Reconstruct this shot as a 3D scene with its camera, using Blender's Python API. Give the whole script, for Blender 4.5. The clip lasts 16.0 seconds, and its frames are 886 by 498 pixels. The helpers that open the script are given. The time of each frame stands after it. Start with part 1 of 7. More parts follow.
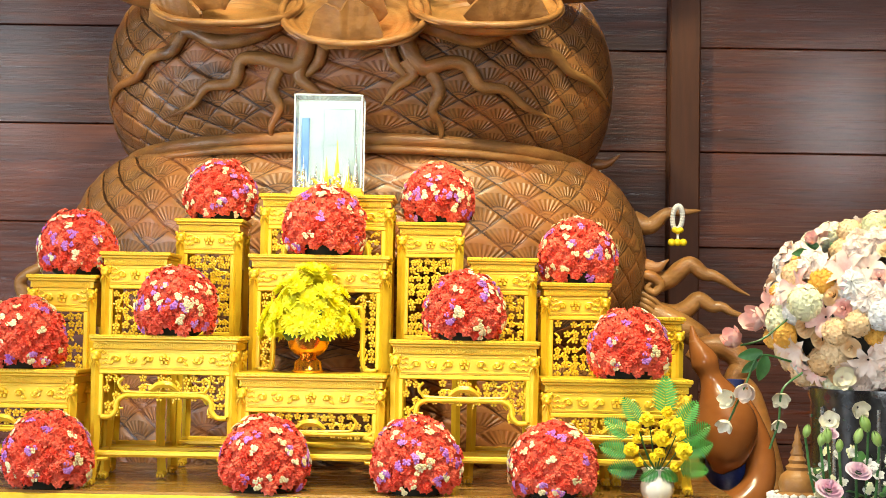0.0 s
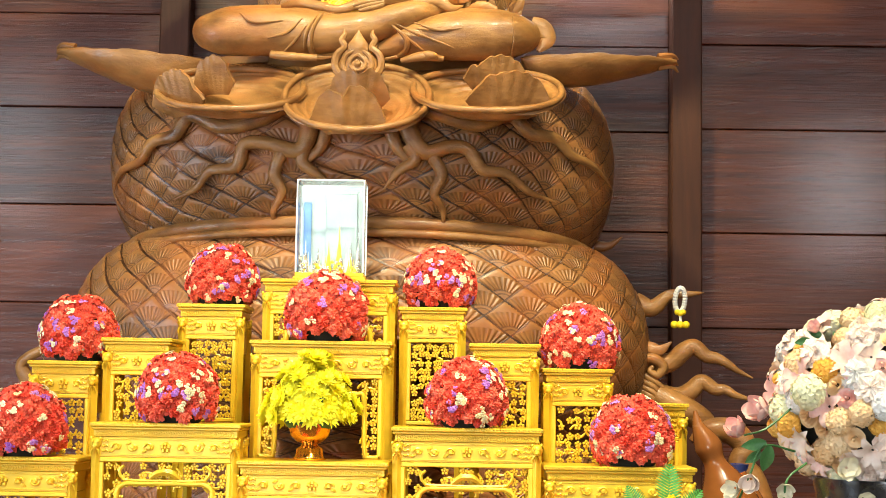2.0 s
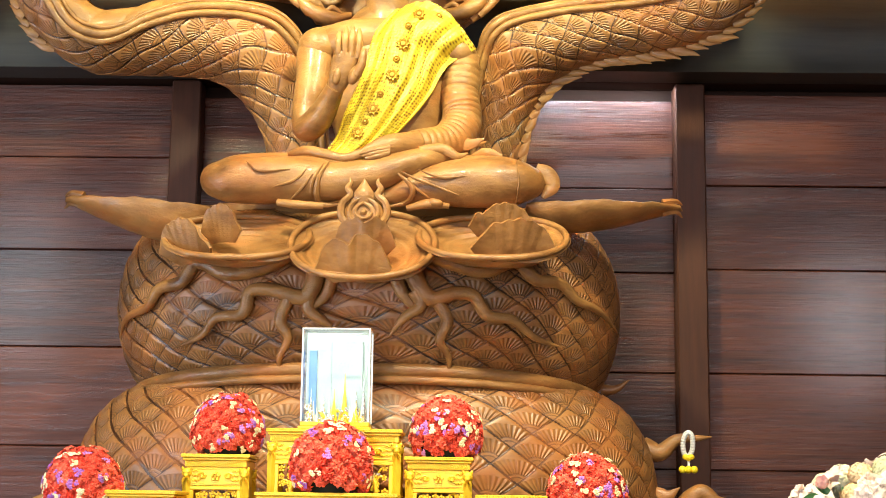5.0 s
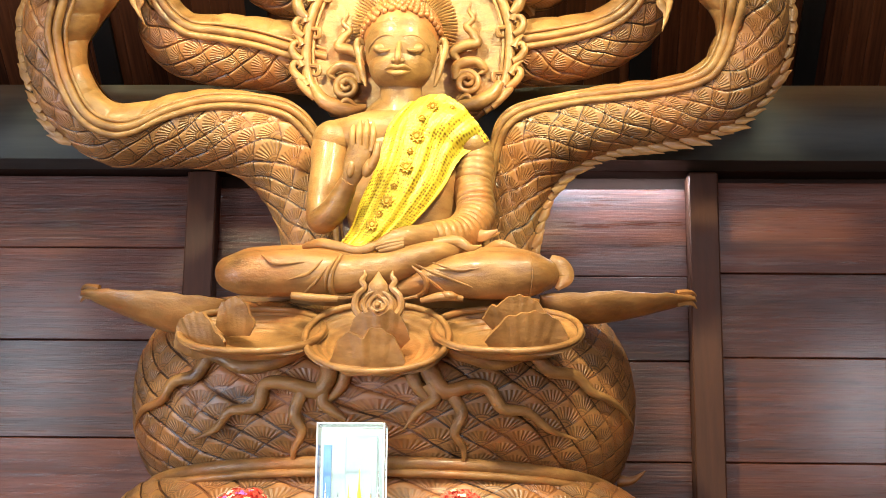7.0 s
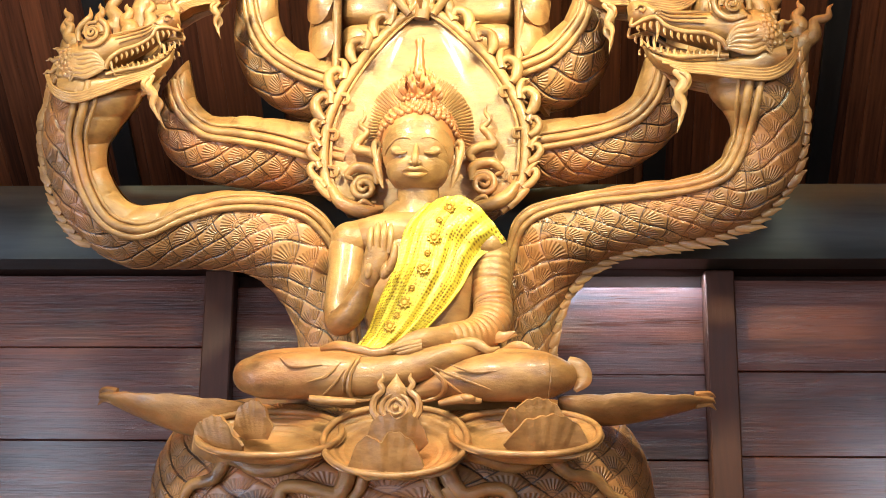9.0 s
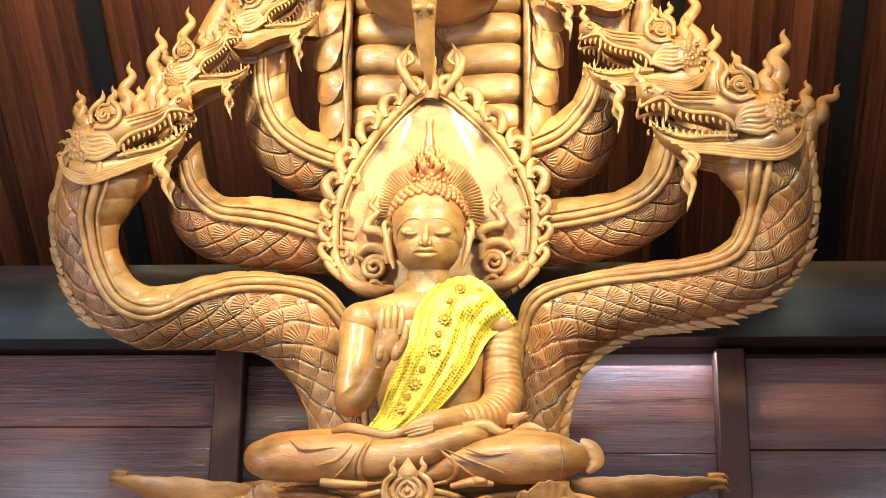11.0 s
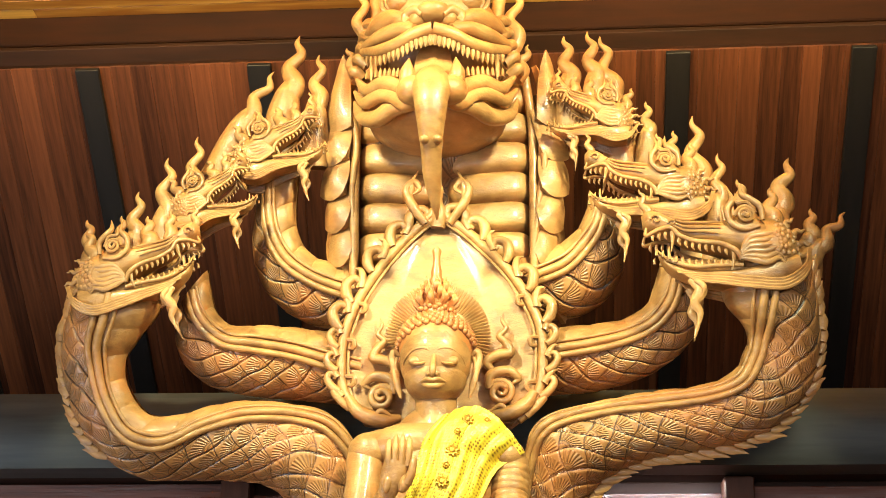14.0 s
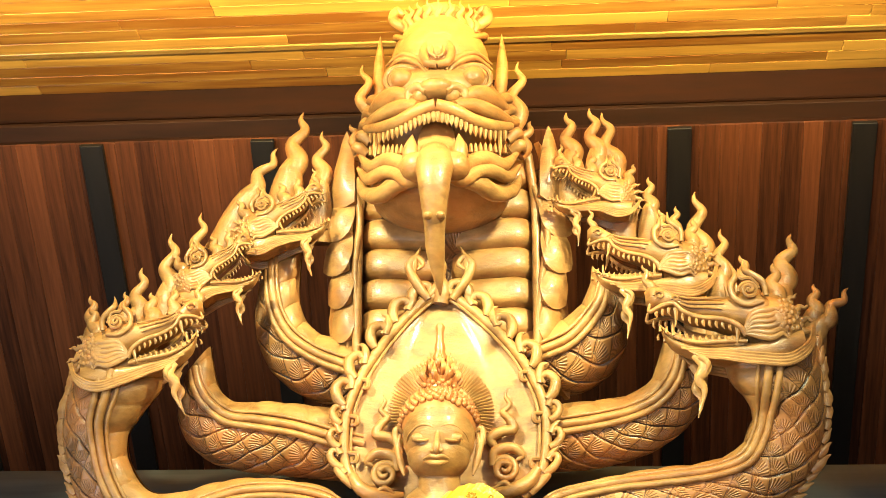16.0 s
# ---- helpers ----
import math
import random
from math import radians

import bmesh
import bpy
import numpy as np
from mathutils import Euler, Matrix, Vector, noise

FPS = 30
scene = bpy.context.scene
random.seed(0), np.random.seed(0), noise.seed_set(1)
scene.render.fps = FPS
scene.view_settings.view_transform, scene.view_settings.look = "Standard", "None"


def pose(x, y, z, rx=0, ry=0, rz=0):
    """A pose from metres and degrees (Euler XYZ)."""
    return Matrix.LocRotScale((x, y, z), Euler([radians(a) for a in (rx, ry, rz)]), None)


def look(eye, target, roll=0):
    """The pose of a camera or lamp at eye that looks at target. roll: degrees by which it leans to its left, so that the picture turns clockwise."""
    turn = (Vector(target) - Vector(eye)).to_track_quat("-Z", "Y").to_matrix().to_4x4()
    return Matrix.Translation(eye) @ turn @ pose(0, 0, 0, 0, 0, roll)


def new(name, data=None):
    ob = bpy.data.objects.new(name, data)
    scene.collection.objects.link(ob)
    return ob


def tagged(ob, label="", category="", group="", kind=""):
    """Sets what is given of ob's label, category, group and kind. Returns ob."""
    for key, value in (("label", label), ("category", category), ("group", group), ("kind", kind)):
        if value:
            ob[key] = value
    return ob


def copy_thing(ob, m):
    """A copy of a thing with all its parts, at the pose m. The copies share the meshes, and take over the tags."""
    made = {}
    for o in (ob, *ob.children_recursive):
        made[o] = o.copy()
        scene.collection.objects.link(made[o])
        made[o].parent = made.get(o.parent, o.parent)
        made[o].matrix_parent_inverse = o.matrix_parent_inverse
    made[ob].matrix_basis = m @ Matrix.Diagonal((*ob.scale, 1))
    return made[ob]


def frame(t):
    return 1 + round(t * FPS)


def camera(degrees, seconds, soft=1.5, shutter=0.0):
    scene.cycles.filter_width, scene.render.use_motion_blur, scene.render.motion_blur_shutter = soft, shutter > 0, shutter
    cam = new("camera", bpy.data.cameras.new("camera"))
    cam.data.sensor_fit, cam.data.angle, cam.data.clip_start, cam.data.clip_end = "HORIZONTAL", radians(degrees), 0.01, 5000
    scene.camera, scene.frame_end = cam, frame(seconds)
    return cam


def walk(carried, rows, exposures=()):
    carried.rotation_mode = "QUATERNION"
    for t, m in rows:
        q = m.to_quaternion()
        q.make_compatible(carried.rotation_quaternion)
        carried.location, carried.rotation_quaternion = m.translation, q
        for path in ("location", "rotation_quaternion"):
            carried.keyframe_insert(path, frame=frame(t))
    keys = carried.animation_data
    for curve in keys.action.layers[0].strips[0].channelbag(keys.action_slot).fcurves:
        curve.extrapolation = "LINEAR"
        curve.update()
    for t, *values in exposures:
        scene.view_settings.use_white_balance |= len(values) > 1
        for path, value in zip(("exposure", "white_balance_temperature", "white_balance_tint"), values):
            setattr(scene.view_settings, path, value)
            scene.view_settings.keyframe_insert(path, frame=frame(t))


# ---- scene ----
cam = camera(32.89, 16.0, soft=0.65)
PATH = [
    (0.0, (0.0000, 0.0000, 1.5000), (-0.0662, 5.9919, 1.8046), 0.970),
    (0.5, (-0.0010, 0.0005, 1.5161), (-0.0712, 5.9888, 1.8835), 0.965),
    (1.0, (-0.0017, 0.0005, 1.5313), (-0.0732, 5.9840, 1.9697), 0.955),
    (1.5, (0.0025, 0.0011, 1.5477), (-0.0755, 5.9791, 2.0552), 0.927),
    (2.0, (0.0022, -0.0016, 1.5641), (-0.0801, 5.9702, 2.1396), 0.935),
    (2.5, (0.0010, -0.0037, 1.5764), (-0.0843, 5.9607, 2.2234), 0.947),
    (3.0, (0.0035, -0.0054, 1.5902), (-0.0874, 5.9497, 2.3165), 0.908),
    (3.5, (0.0091, -0.0064, 1.6046), (-0.0911, 5.9374, 2.4181), 0.902),
    (4.0, (0.0116, -0.0093, 1.6297), (-0.0940, 5.9223, 2.5268), 0.876),
    (6.5, (0.0215, -0.0371, 1.7181), (-0.1522, 5.8245, 2.9876), 0.717),
    (7.0, (0.0225, -0.0392, 1.7381), (-0.1684, 5.8050, 3.0831), 0.691),
    (7.5, (0.0194, -0.0502, 1.7581), (-0.1864, 5.7755, 3.1792), 0.673),
    (8.0, (0.0148, -0.0548, 1.7712), (-0.2044, 5.7494, 3.2755), 0.655),
    (8.5, (0.0044, -0.0599, 1.7878), (-0.2233, 5.7211, 3.3777), 0.635),
    (9.0, (0.0023, -0.0695, 1.8028), (-0.2402, 5.6870, 3.4772), 0.619),
    (11.5, (-0.0241, -0.0990, 1.8820), (-0.2897, 5.5582, 3.8633), 0.529),
    (12.0, (-0.0275, -0.1016, 1.8979), (-0.2934, 5.5331, 3.9424), 0.535),
    (12.5, (-0.0292, -0.1132, 1.9076), (-0.2968, 5.4949, 4.0236), 0.501),
    (13.0, (-0.0323, -0.1239, 1.9170), (-0.3006, 5.4558, 4.1068), 0.481),
    (13.5, (-0.0322, -0.1265, 1.9243), (-0.3038, 5.4215, 4.1928), 0.443),
    (14.0, (-0.0373, -0.1342, 1.9302), (-0.3095, 5.3809, 4.2776), 0.443),
    (14.5, (-0.0347, -0.1359, 1.9382), (-0.3129, 5.3483, 4.3562), 0.467),
    (15.0, (-0.0371, -0.1404, 1.9424), (-0.3163, 5.3134, 4.4279), 0.465),
    (15.5, (-0.0424, -0.1423, 1.9472), (-0.3185, 5.2832, 4.4942), 0.418),
    (16.0, (-0.0503, -0.1439, 1.9481), (-0.3206, 5.2527, 4.5564), 0.427),
]
walk(cam, [(t, look(eye, target, roll)) for t, eye, target, roll in PATH],
     [(0.0, 0.0, 6650, 8), (3.0, 0.0, 6500, 10), (7.0, 0.1, 6150, 10), (9.0, 0.1, 5600, 9), (12.8, 0.05, 5500, 9), (14.2, 0.05, 6350, 4), (16.0, 0.05, 6600, 3)])

# ---- light ----
world = bpy.data.worlds.new("world")
scene.world = world
world.use_nodes = True
wn = world.node_tree
sky = wn.nodes.new("ShaderNodeTexSky")
sky.sky_type, sky.sun_disc, sky.sun_elevation, sky.sun_rotation = "NISHITA", False, radians(40), radians(200)
wn.links.new(sky.outputs[0], wn.nodes["Background"].inputs[0])
wn.nodes["Background"].inputs[1].default_value = 0.1


def lamp(kind, name, eye, target, watts, colour, **more):
    data = bpy.data.lights.new(name, kind)
    data.energy, data.color = watts, colour
    if kind == "AREA":
        data.shape, data.size, data.size_y = "RECTANGLE", more["w"], more["h"]
    if kind == "SPOT":
        data.spot_size, data.spot_blend, data.shadow_soft_size = radians(more["cone"]), 1.0, more["soft"]
    ob = new(name, data)
    ob.matrix_world = look(eye, target)
    return ob


WARM, DAY = (0.97, 1.0, 0.62), (0.90, 0.95, 1.0)
# unseen ceiling spots, assumed from the warm light on the statue
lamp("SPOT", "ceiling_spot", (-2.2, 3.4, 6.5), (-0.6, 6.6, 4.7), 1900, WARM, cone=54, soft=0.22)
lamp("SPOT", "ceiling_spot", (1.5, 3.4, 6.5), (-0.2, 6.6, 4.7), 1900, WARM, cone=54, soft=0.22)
# no such lamps known: two spots added to brighten the stands
lamp("SPOT", "altar_fill", (-0.9, 2.5, 6.4), (-0.6, 5.4, 1.9), 1600, (1.0, 0.92, 0.62), cone=50, soft=0.15)
lamp("SPOT", "altar_fill", (0.9, 2.5, 6.4), (0.6, 5.2, 1.7), 1500, (1.0, 0.92, 0.62), cone=48, soft=0.15)
# added upward strip, out of view, only to brighten the ceiling boards
lamp("AREA", "ceiling_fill", (-0.4, 5.55, 6.40), (-0.4, 6.00, 7.40), 620, (1.0, 0.78, 0.32), w=5.5, h=0.15)
# cool fill added from the front; no opening stands behind it
lamp("AREA", "front_fill", (-2.0, -5.6, 1.35), (-0.3, 6.6, 2.4), 310, DAY, w=2.6, h=2.4)
# supposed source out of view, put here to give the planks a highlight
lamp("AREA", "high_fill", (1.65, -2.4, 6.35), (0.6, 7.6, 3.7), 110, DAY, w=1.5, h=0.5)
# strip added under the beam so that the top plank shows a sheen
lamp("AREA", "plank_fill", (0.68, 7.465, 3.872), (0.66, 7.62, 3.45), 9, (0.75, 0.88, 1.0), w=0.70, h=0.02)
lamp("AREA", "east_window", (5.3, -5.7, 4.4), (1.9, 7.6, 3.4), 170, DAY, w=1.0, h=1.6)
lamp("AREA", "west_window", (-5.75, -2.8, 4.4), (-2.2, 7.6, 3.4), 150, DAY, w=1.4, h=1.8)
lamp("AREA", "side_daylight", (-5.7, 3.2, 2.0), (-0.5, 6.6, 2.0), 260, (0.72, 0.85, 1.0), w=2.0, h=3.0)

# ---- materials ----


def mat(name):
    m = bpy.data.materials.new(name)
    m.use_nodes = True
    nt = m.node_tree
    return m, nt, nt.nodes["Principled BSDF"]


def node(nt, kind, **values):
    n = nt.nodes.new("ShaderNode" + kind)
    for k, v in values.items():
        n.inputs[k.replace("_", " ")].default_value = v
    return n


def math_(nt, op, a, b=None, c=None):
    n = nt.nodes.new("ShaderNodeMath")
    n.operation = op
    for i, v in enumerate((a, b, c)):
        if v is None:
            continue
        if isinstance(v, (int, float)):
            n.inputs[i].default_value = v
        else:
            nt.links.new(v, n.inputs[i])
    return n.outputs[0]


def ramp(nt, fac, stops):
    r = nt.nodes.new("ShaderNodeValToRGB")
    while len(r.color_ramp.elements) < len(stops):
        r.color_ramp.elements.new(0.5)
    for e, (p, c) in zip(r.color_ramp.elements, stops):
        e.position, e.color = p, (*c, 1)
    nt.links.new(fac, r.inputs[0])
    return r.outputs[0]


def noise_tex(nt, scale, detail=4, stretch=(1, 1, 1), rough=0.55):
    tc = nt.nodes.new("ShaderNodeTexCoord")
    mp = nt.nodes.new("ShaderNodeMapping")
    mp.inputs["Scale"].default_value = stretch
    nt.links.new(tc.outputs["Object"], mp.inputs[0])
    n = node(nt, "TexNoise", Scale=scale, Detail=detail, Roughness=rough)
    nt.links.new(mp.outputs[0], n.inputs["Vector"])
    return n.outputs["Fac"]


def bump(nt, bsdf, height, strength, dist):
    b = nt.nodes.new("ShaderNodeBump")
    b.inputs["Strength"].default_value, b.inputs["Distance"].default_value = strength, dist
    nt.links.new(height, b.inputs["Height"])
    nt.links.new(b.outputs[0], bsdf.inputs["Normal"])
    return b


def speckled(name, dark, light, scale, rough, stretch=(1, 1, 1), relief=0.002, metal=0.0, coat=0.0, detail=5, var=0.15, spec=0.5):
    """A surface with two scales of variation in colour, roughness and relief."""
    m, nt, b = mat(name)
    f = noise_tex(nt, scale, detail, stretch)
    g = noise_tex(nt, scale * 0.17, 3, stretch)
    mix = math_(nt, "MULTIPLY_ADD", g, 0.5, math_(nt, "MULTIPLY", f, 0.5))
    info = nt.nodes.new("ShaderNodeObjectInfo")
    mix = math_(nt, "ADD", mix, math_(nt, "MULTIPLY_ADD", info.outputs["Random"], var, -var / 2))
    nt.links.new(ramp(nt, mix, [(0.32, dark), (0.68, light)]), b.inputs["Base Color"])
    nt.links.new(math_(nt, "MULTIPLY_ADD", f, 0.25, rough - 0.12), b.inputs["Roughness"])
    b.inputs["Metallic"].default_value = metal
    b.inputs["Specular IOR Level"].default_value = spec
    b.inputs["Coat Weight"].default_value = coat
    b.inputs["Coat Roughness"].default_value = 0.16
    if relief:
        fine = noise_tex(nt, scale * 6, 4, stretch, 0.7)
        bump(nt, b, math_(nt, "MULTIPLY_ADD", fine, 0.3, f), 0.7, relief)
    return m


PLANK = speckled("wall_plank", (0.038, 0.009, 0.005), (0.165, 0.042, 0.019), 11, 0.36, (0.35, 1, 9), 0.004, coat=0.25, spec=0.4, var=0.25, detail=10)


def scratched(m, scale, stretch, edge, tint):
    """Adds fine pale scuffs along the grain to a wood."""
    nt = m.node_tree
    b = nt.nodes["Principled BSDF"]
    old = b.inputs["Base Color"].links[0].from_socket
    f = noise_tex(nt, scale, 4, stretch, 0.6)
    g = noise_tex(nt, 1.3, 2)
    k = ramp(nt, math_(nt, "MULTIPLY_ADD", g, 0.25, f), [(edge, (0, 0, 0)), (edge + 0.12, (0.38, 0.38, 0.38))])
    mix = nt.nodes.new("ShaderNodeMix")
    mix.data_type = "RGBA"
    nt.links.new(k, mix.inputs["Factor"])
    nt.links.new(old, mix.inputs["A"])
    mix.inputs["B"].default_value = (*tint, 1)
    nt.links.new(mix.outputs["Result"], b.inputs["Base Color"])




def streaked(m, scale, stretch, low, high):
    """Uneven varnish: polished and dull streaks along the grain."""
    nt = m.node_tree
    f = noise_tex(nt, scale, 8, stretch, 0.65)
    nt.links.new(ramp(nt, f, [(0.38, (low,) * 3), (0.62, (high,) * 3)]), nt.nodes["Principled BSDF"].inputs["Roughness"])


streaked(PLANK, 9, (0.25, 1, 7), 0.20, 0.66)
scratched(PLANK, 7, (0.16, 1, 12), 0.745, (0.28, 0.15, 0.11))
scratched(PLANK, 10, (0.10, 1, 30), 0.76, (0.50, 0.42, 0.36))
POST = speckled("post_wood", (0.05, 0.018, 0.010), (0.10, 0.036, 0.020), 9, 0.5, (4, 4, 0.4), 0.0015, coat=0.0, spec=0.2)
BEAM = speckled("beam_wood", (0.020, 0.018, 0.015), (0.050, 0.046, 0.040), 7, 0.45, (0.3, 2, 4), 0.001, spec=0.25)
TIE = speckled("tie_beam_wood", (0.010, 0.003, 0.0014), (0.030, 0.008, 0.003), 6, 0.75, (0.4, 3, 3), 0.001, spec=0.1)
RAFTER = speckled("rafter_paint", (0.006, 0.0045, 0.004), (0.015, 0.011, 0.010), 7, 0.55, (4, 0.4, 0.4), 0.001, spec=0.3)
DARK = speckled("dark_roof_wood", (0.016, 0.006, 0.003), (0.040, 0.013, 0.006), 6, 0.65, (0.4, 3, 3), 0.001, spec=0.2)
SOFFIT = speckled("roof_board", (0.032, 0.010, 0.005), (0.165, 0.050, 0.019), 8, 0.45, (6, 0.3, 0.3), 0.001, var=0.24, spec=0.2, detail=9)
CEIL = speckled("ceiling_board", (0.27, 0.095, 0.016), (0.72, 0.38, 0.075), 6, 0.4, (0.3, 4, 1), 0.001, var=0.35, detail=9)
GOLD = speckled("gold_paint", (0.70, 0.43, 0.02), (0.89, 0.62, 0.045), 14, 0.36, relief=0.0006, metal=0.2, var=0.06)
PLATFORM = speckled("platform_wood", (0.24, 0.12, 0.03), (0.42, 0.23, 0.06), 8, 0.25, (0.5, 5, 5), 0.0006, coat=0.3)
FLOOR = speckled("floor_tile", (0.16, 0.10, 0.06), (0.26, 0.17, 0.11), 5, 0.25, relief=0.0003)
PLASTER = speckled("room_wall", (0.09, 0.05, 0.03), (0.16, 0.09, 0.055), 3, 0.7)
WOOD = speckled("carved_wood", (0.12, 0.045, 0.012), (0.49, 0.236, 0.070), 10, 0.38, (1, 1, 2.0), 0.010, coat=0.14, spec=0.4, var=0.0, detail=9)
HAIR = speckled("orange_wood", (0.26, 0.075, 0.015), (0.52, 0.19, 0.05), 14, 0.42, relief=0.004, coat=0.15, var=0.0)
WOOD_RED = speckled("polished_wood", (0.23, 0.07, 0.018), (0.36, 0.13, 0.035), 6, 0.22, (1, 1, 1.6), 0.0008, coat=0.5, var=0.0)


def scale_material():
    """Carved scales: fans of fine grooves inside each diamond of the UV lattice."""
    m, nt, b = mat("carved_scales")
    uv = nt.nodes.new("ShaderNodeUVMap")
    sep = nt.nodes.new("ShaderNodeSeparateXYZ")
    nt.links.new(uv.outputs[0], sep.inputs[0])
    u, v = sep.outputs[0], sep.outputs[1]
    p = math_(nt, "FRACT", math_(nt, "ADD", u, v))
    q = math_(nt, "FRACT", math_(nt, "SUBTRACT", v, u))
    ang = math_(nt, "ARCTAN2", p, q)
    rad = math_(nt, "SQRT", math_(nt, "ADD", math_(nt, "MULTIPLY", p, p), math_(nt, "MULTIPLY", q, q)))
    lines = math_(nt, "SINE", math_(nt, "MULTIPLY", ang, 34.0))
    lines = math_(nt, "MULTIPLY_ADD", lines, 0.5, 0.5)
    band = math_(nt, "MULTIPLY", math_(nt, "GREATER_THAN", rad, 0.42), math_(nt, "LESS_THAN", rad, 0.96))
    lines = math_(nt, "MULTIPLY", lines, band)
    arc = math_(nt, "ABSOLUTE", math_(nt, "SUBTRACT", rad, 0.40))
    arc = math_(nt, "LESS_THAN", arc, 0.03)
    arc2 = math_(nt, "LESS_THAN", math_(nt, "ABSOLUTE", math_(nt, "SUBTRACT", rad, 0.27)), 0.025)
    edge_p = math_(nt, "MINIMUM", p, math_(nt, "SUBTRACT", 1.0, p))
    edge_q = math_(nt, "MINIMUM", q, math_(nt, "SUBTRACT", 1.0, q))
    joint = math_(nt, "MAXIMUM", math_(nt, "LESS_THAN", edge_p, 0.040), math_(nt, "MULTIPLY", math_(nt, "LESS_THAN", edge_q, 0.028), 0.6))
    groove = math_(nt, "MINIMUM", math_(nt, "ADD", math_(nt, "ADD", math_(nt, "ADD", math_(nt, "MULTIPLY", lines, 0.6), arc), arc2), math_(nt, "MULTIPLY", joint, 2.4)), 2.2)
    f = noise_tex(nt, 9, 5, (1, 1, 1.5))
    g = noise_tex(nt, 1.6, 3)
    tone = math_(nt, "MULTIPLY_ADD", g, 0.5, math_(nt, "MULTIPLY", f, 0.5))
    # grooves and joints also get a darker tone in the colour, besides their relief
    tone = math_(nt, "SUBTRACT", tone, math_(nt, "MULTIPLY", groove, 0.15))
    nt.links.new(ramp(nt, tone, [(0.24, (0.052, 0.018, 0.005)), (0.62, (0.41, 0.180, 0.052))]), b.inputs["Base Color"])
    nt.links.new(math_(nt, "MULTIPLY_ADD", f, 0.25, 0.30), b.inputs["Roughness"])
    b.inputs["Coat Weight"].default_value = 0.08
    b.inputs["Coat Roughness"].default_value = 0.22
    bump(nt, b, math_(nt, "MULTIPLY_ADD", groove, -1.0, math_(nt, "MULTIPLY", f, 0.3)), 0.9, 0.006)
    return m


SCALES = scale_material()
scratched(SCALES, 3.2, (1, 1, 1.5), 0.60, (0.46, 0.135, 0.030))
scratched(WOOD, 2.8, (1, 1, 1.8), 0.63, (0.44, 0.14, 0.032))


def petal_mat(name, dark, light, rough=0.6, sub=0.0):
    return speckled(name, dark, light, 60, rough, relief=0.0008, var=0.25)


RED = petal_mat("carnation_red", (0.72, 0.050, 0.022), (0.93, 0.20, 0.11))
CREAM = petal_mat("cream_petal", (0.70, 0.58, 0.30), (0.86, 0.80, 0.55))
PURPLE = petal_mat("purple_petal", (0.34, 0.09, 0.46), (0.56, 0.25, 0.64))
YELLOW = petal_mat("yellow_petal", (0.92, 0.80, 0.01), (0.97, 0.94, 0.04))
MARIGOLD = petal_mat("marigold_petal", (0.86, 0.56, 0.0), (0.94, 0.74, 0.02))
LEAF = petal_mat("leaf_green", (0.025, 0.085, 0.022), (0.07, 0.22, 0.06), 0.4)
PINK = petal_mat("pink_petal", (0.80, 0.42, 0.36), (0.90, 0.70, 0.63))
BLUSH = petal_mat("blush_petal", (0.84, 0.66, 0.55), (0.92, 0.83, 0.74))
PEACH = petal_mat("peach_petal", (0.86, 0.55, 0.26), (0.92, 0.72, 0.44))
ORANGE = petal_mat("orange_petal", (0.86, 0.40, 0.04), (0.92, 0.56, 0.12))
LIME = petal_mat("pale_green_petal", (0.76, 0.76, 0.42), (0.88, 0.87, 0.62))
WHITE = petal_mat("white_petal", (0.74, 0.72, 0.66), (0.88, 0.87, 0.83))
SOIL = speckled("dark_moss", (0.012, 0.014, 0.008), (0.035, 0.03, 0.018), 40, 0.8)
CERAMIC = speckled("white_ceramic", (0.70, 0.66, 0.56), (0.82, 0.79, 0.70), 30, 0.15, relief=0.0008, coat=0.5)
THREAD = speckled("gold_thread", (0.40, 0.20, 0.015), (0.62, 0.36, 0.04), 60, 0.45, relief=0.001, metal=0.2)
BRASS = speckled("gold_bowl", (0.62, 0.24, 0.03), (0.80, 0.38, 0.06), 25, 0.16, relief=0.001, metal=0.9)

# ---- building tools ----


def part(name, data, material, parent=None, label=""):
    """Links a bmesh or a Clay as one mesh object under a thing or a part."""
    if isinstance(data, Clay):
        me = data.mesh(name)
    elif isinstance(data, bpy.types.Mesh):
        me = data
    else:
        me = bpy.data.meshes.new(name)
        data.to_mesh(me)
        data.free()
    if not me.materials:
        for m in material if isinstance(material, (list, tuple)) else [material]:
            me.materials.append(m)
    ob = new(name, me)
    if parent is not None:
        ob.parent = parent
    if label:
        tagged(ob, label)
    return ob


def thing(name, at=(0, 0, 0), **tags):
    ob = new(name)
    ob.empty_display_size = 0.05
    ob.location = at
    return tagged(ob, **tags)


def catmull(points, n):
    """A smooth line of n points through the given ones (rows of any width)."""
    p = np.asarray(points, float)
    p = np.vstack([2 * p[0] - p[1], p, 2 * p[-1] - p[-2]])
    s = np.linspace(0, len(p) - 3 - 1e-9, n)
    i = s.astype(int)
    f = (s - i)[:, None]
    a, b, c, d = p[i], p[i + 1], p[i + 2], p[i + 3]
    return 0.5 * (2 * b + (c - a) * f + (2 * a - 5 * b + 4 * c - d) * f**2 + (3 * b - a - 3 * c + d) * f**3)


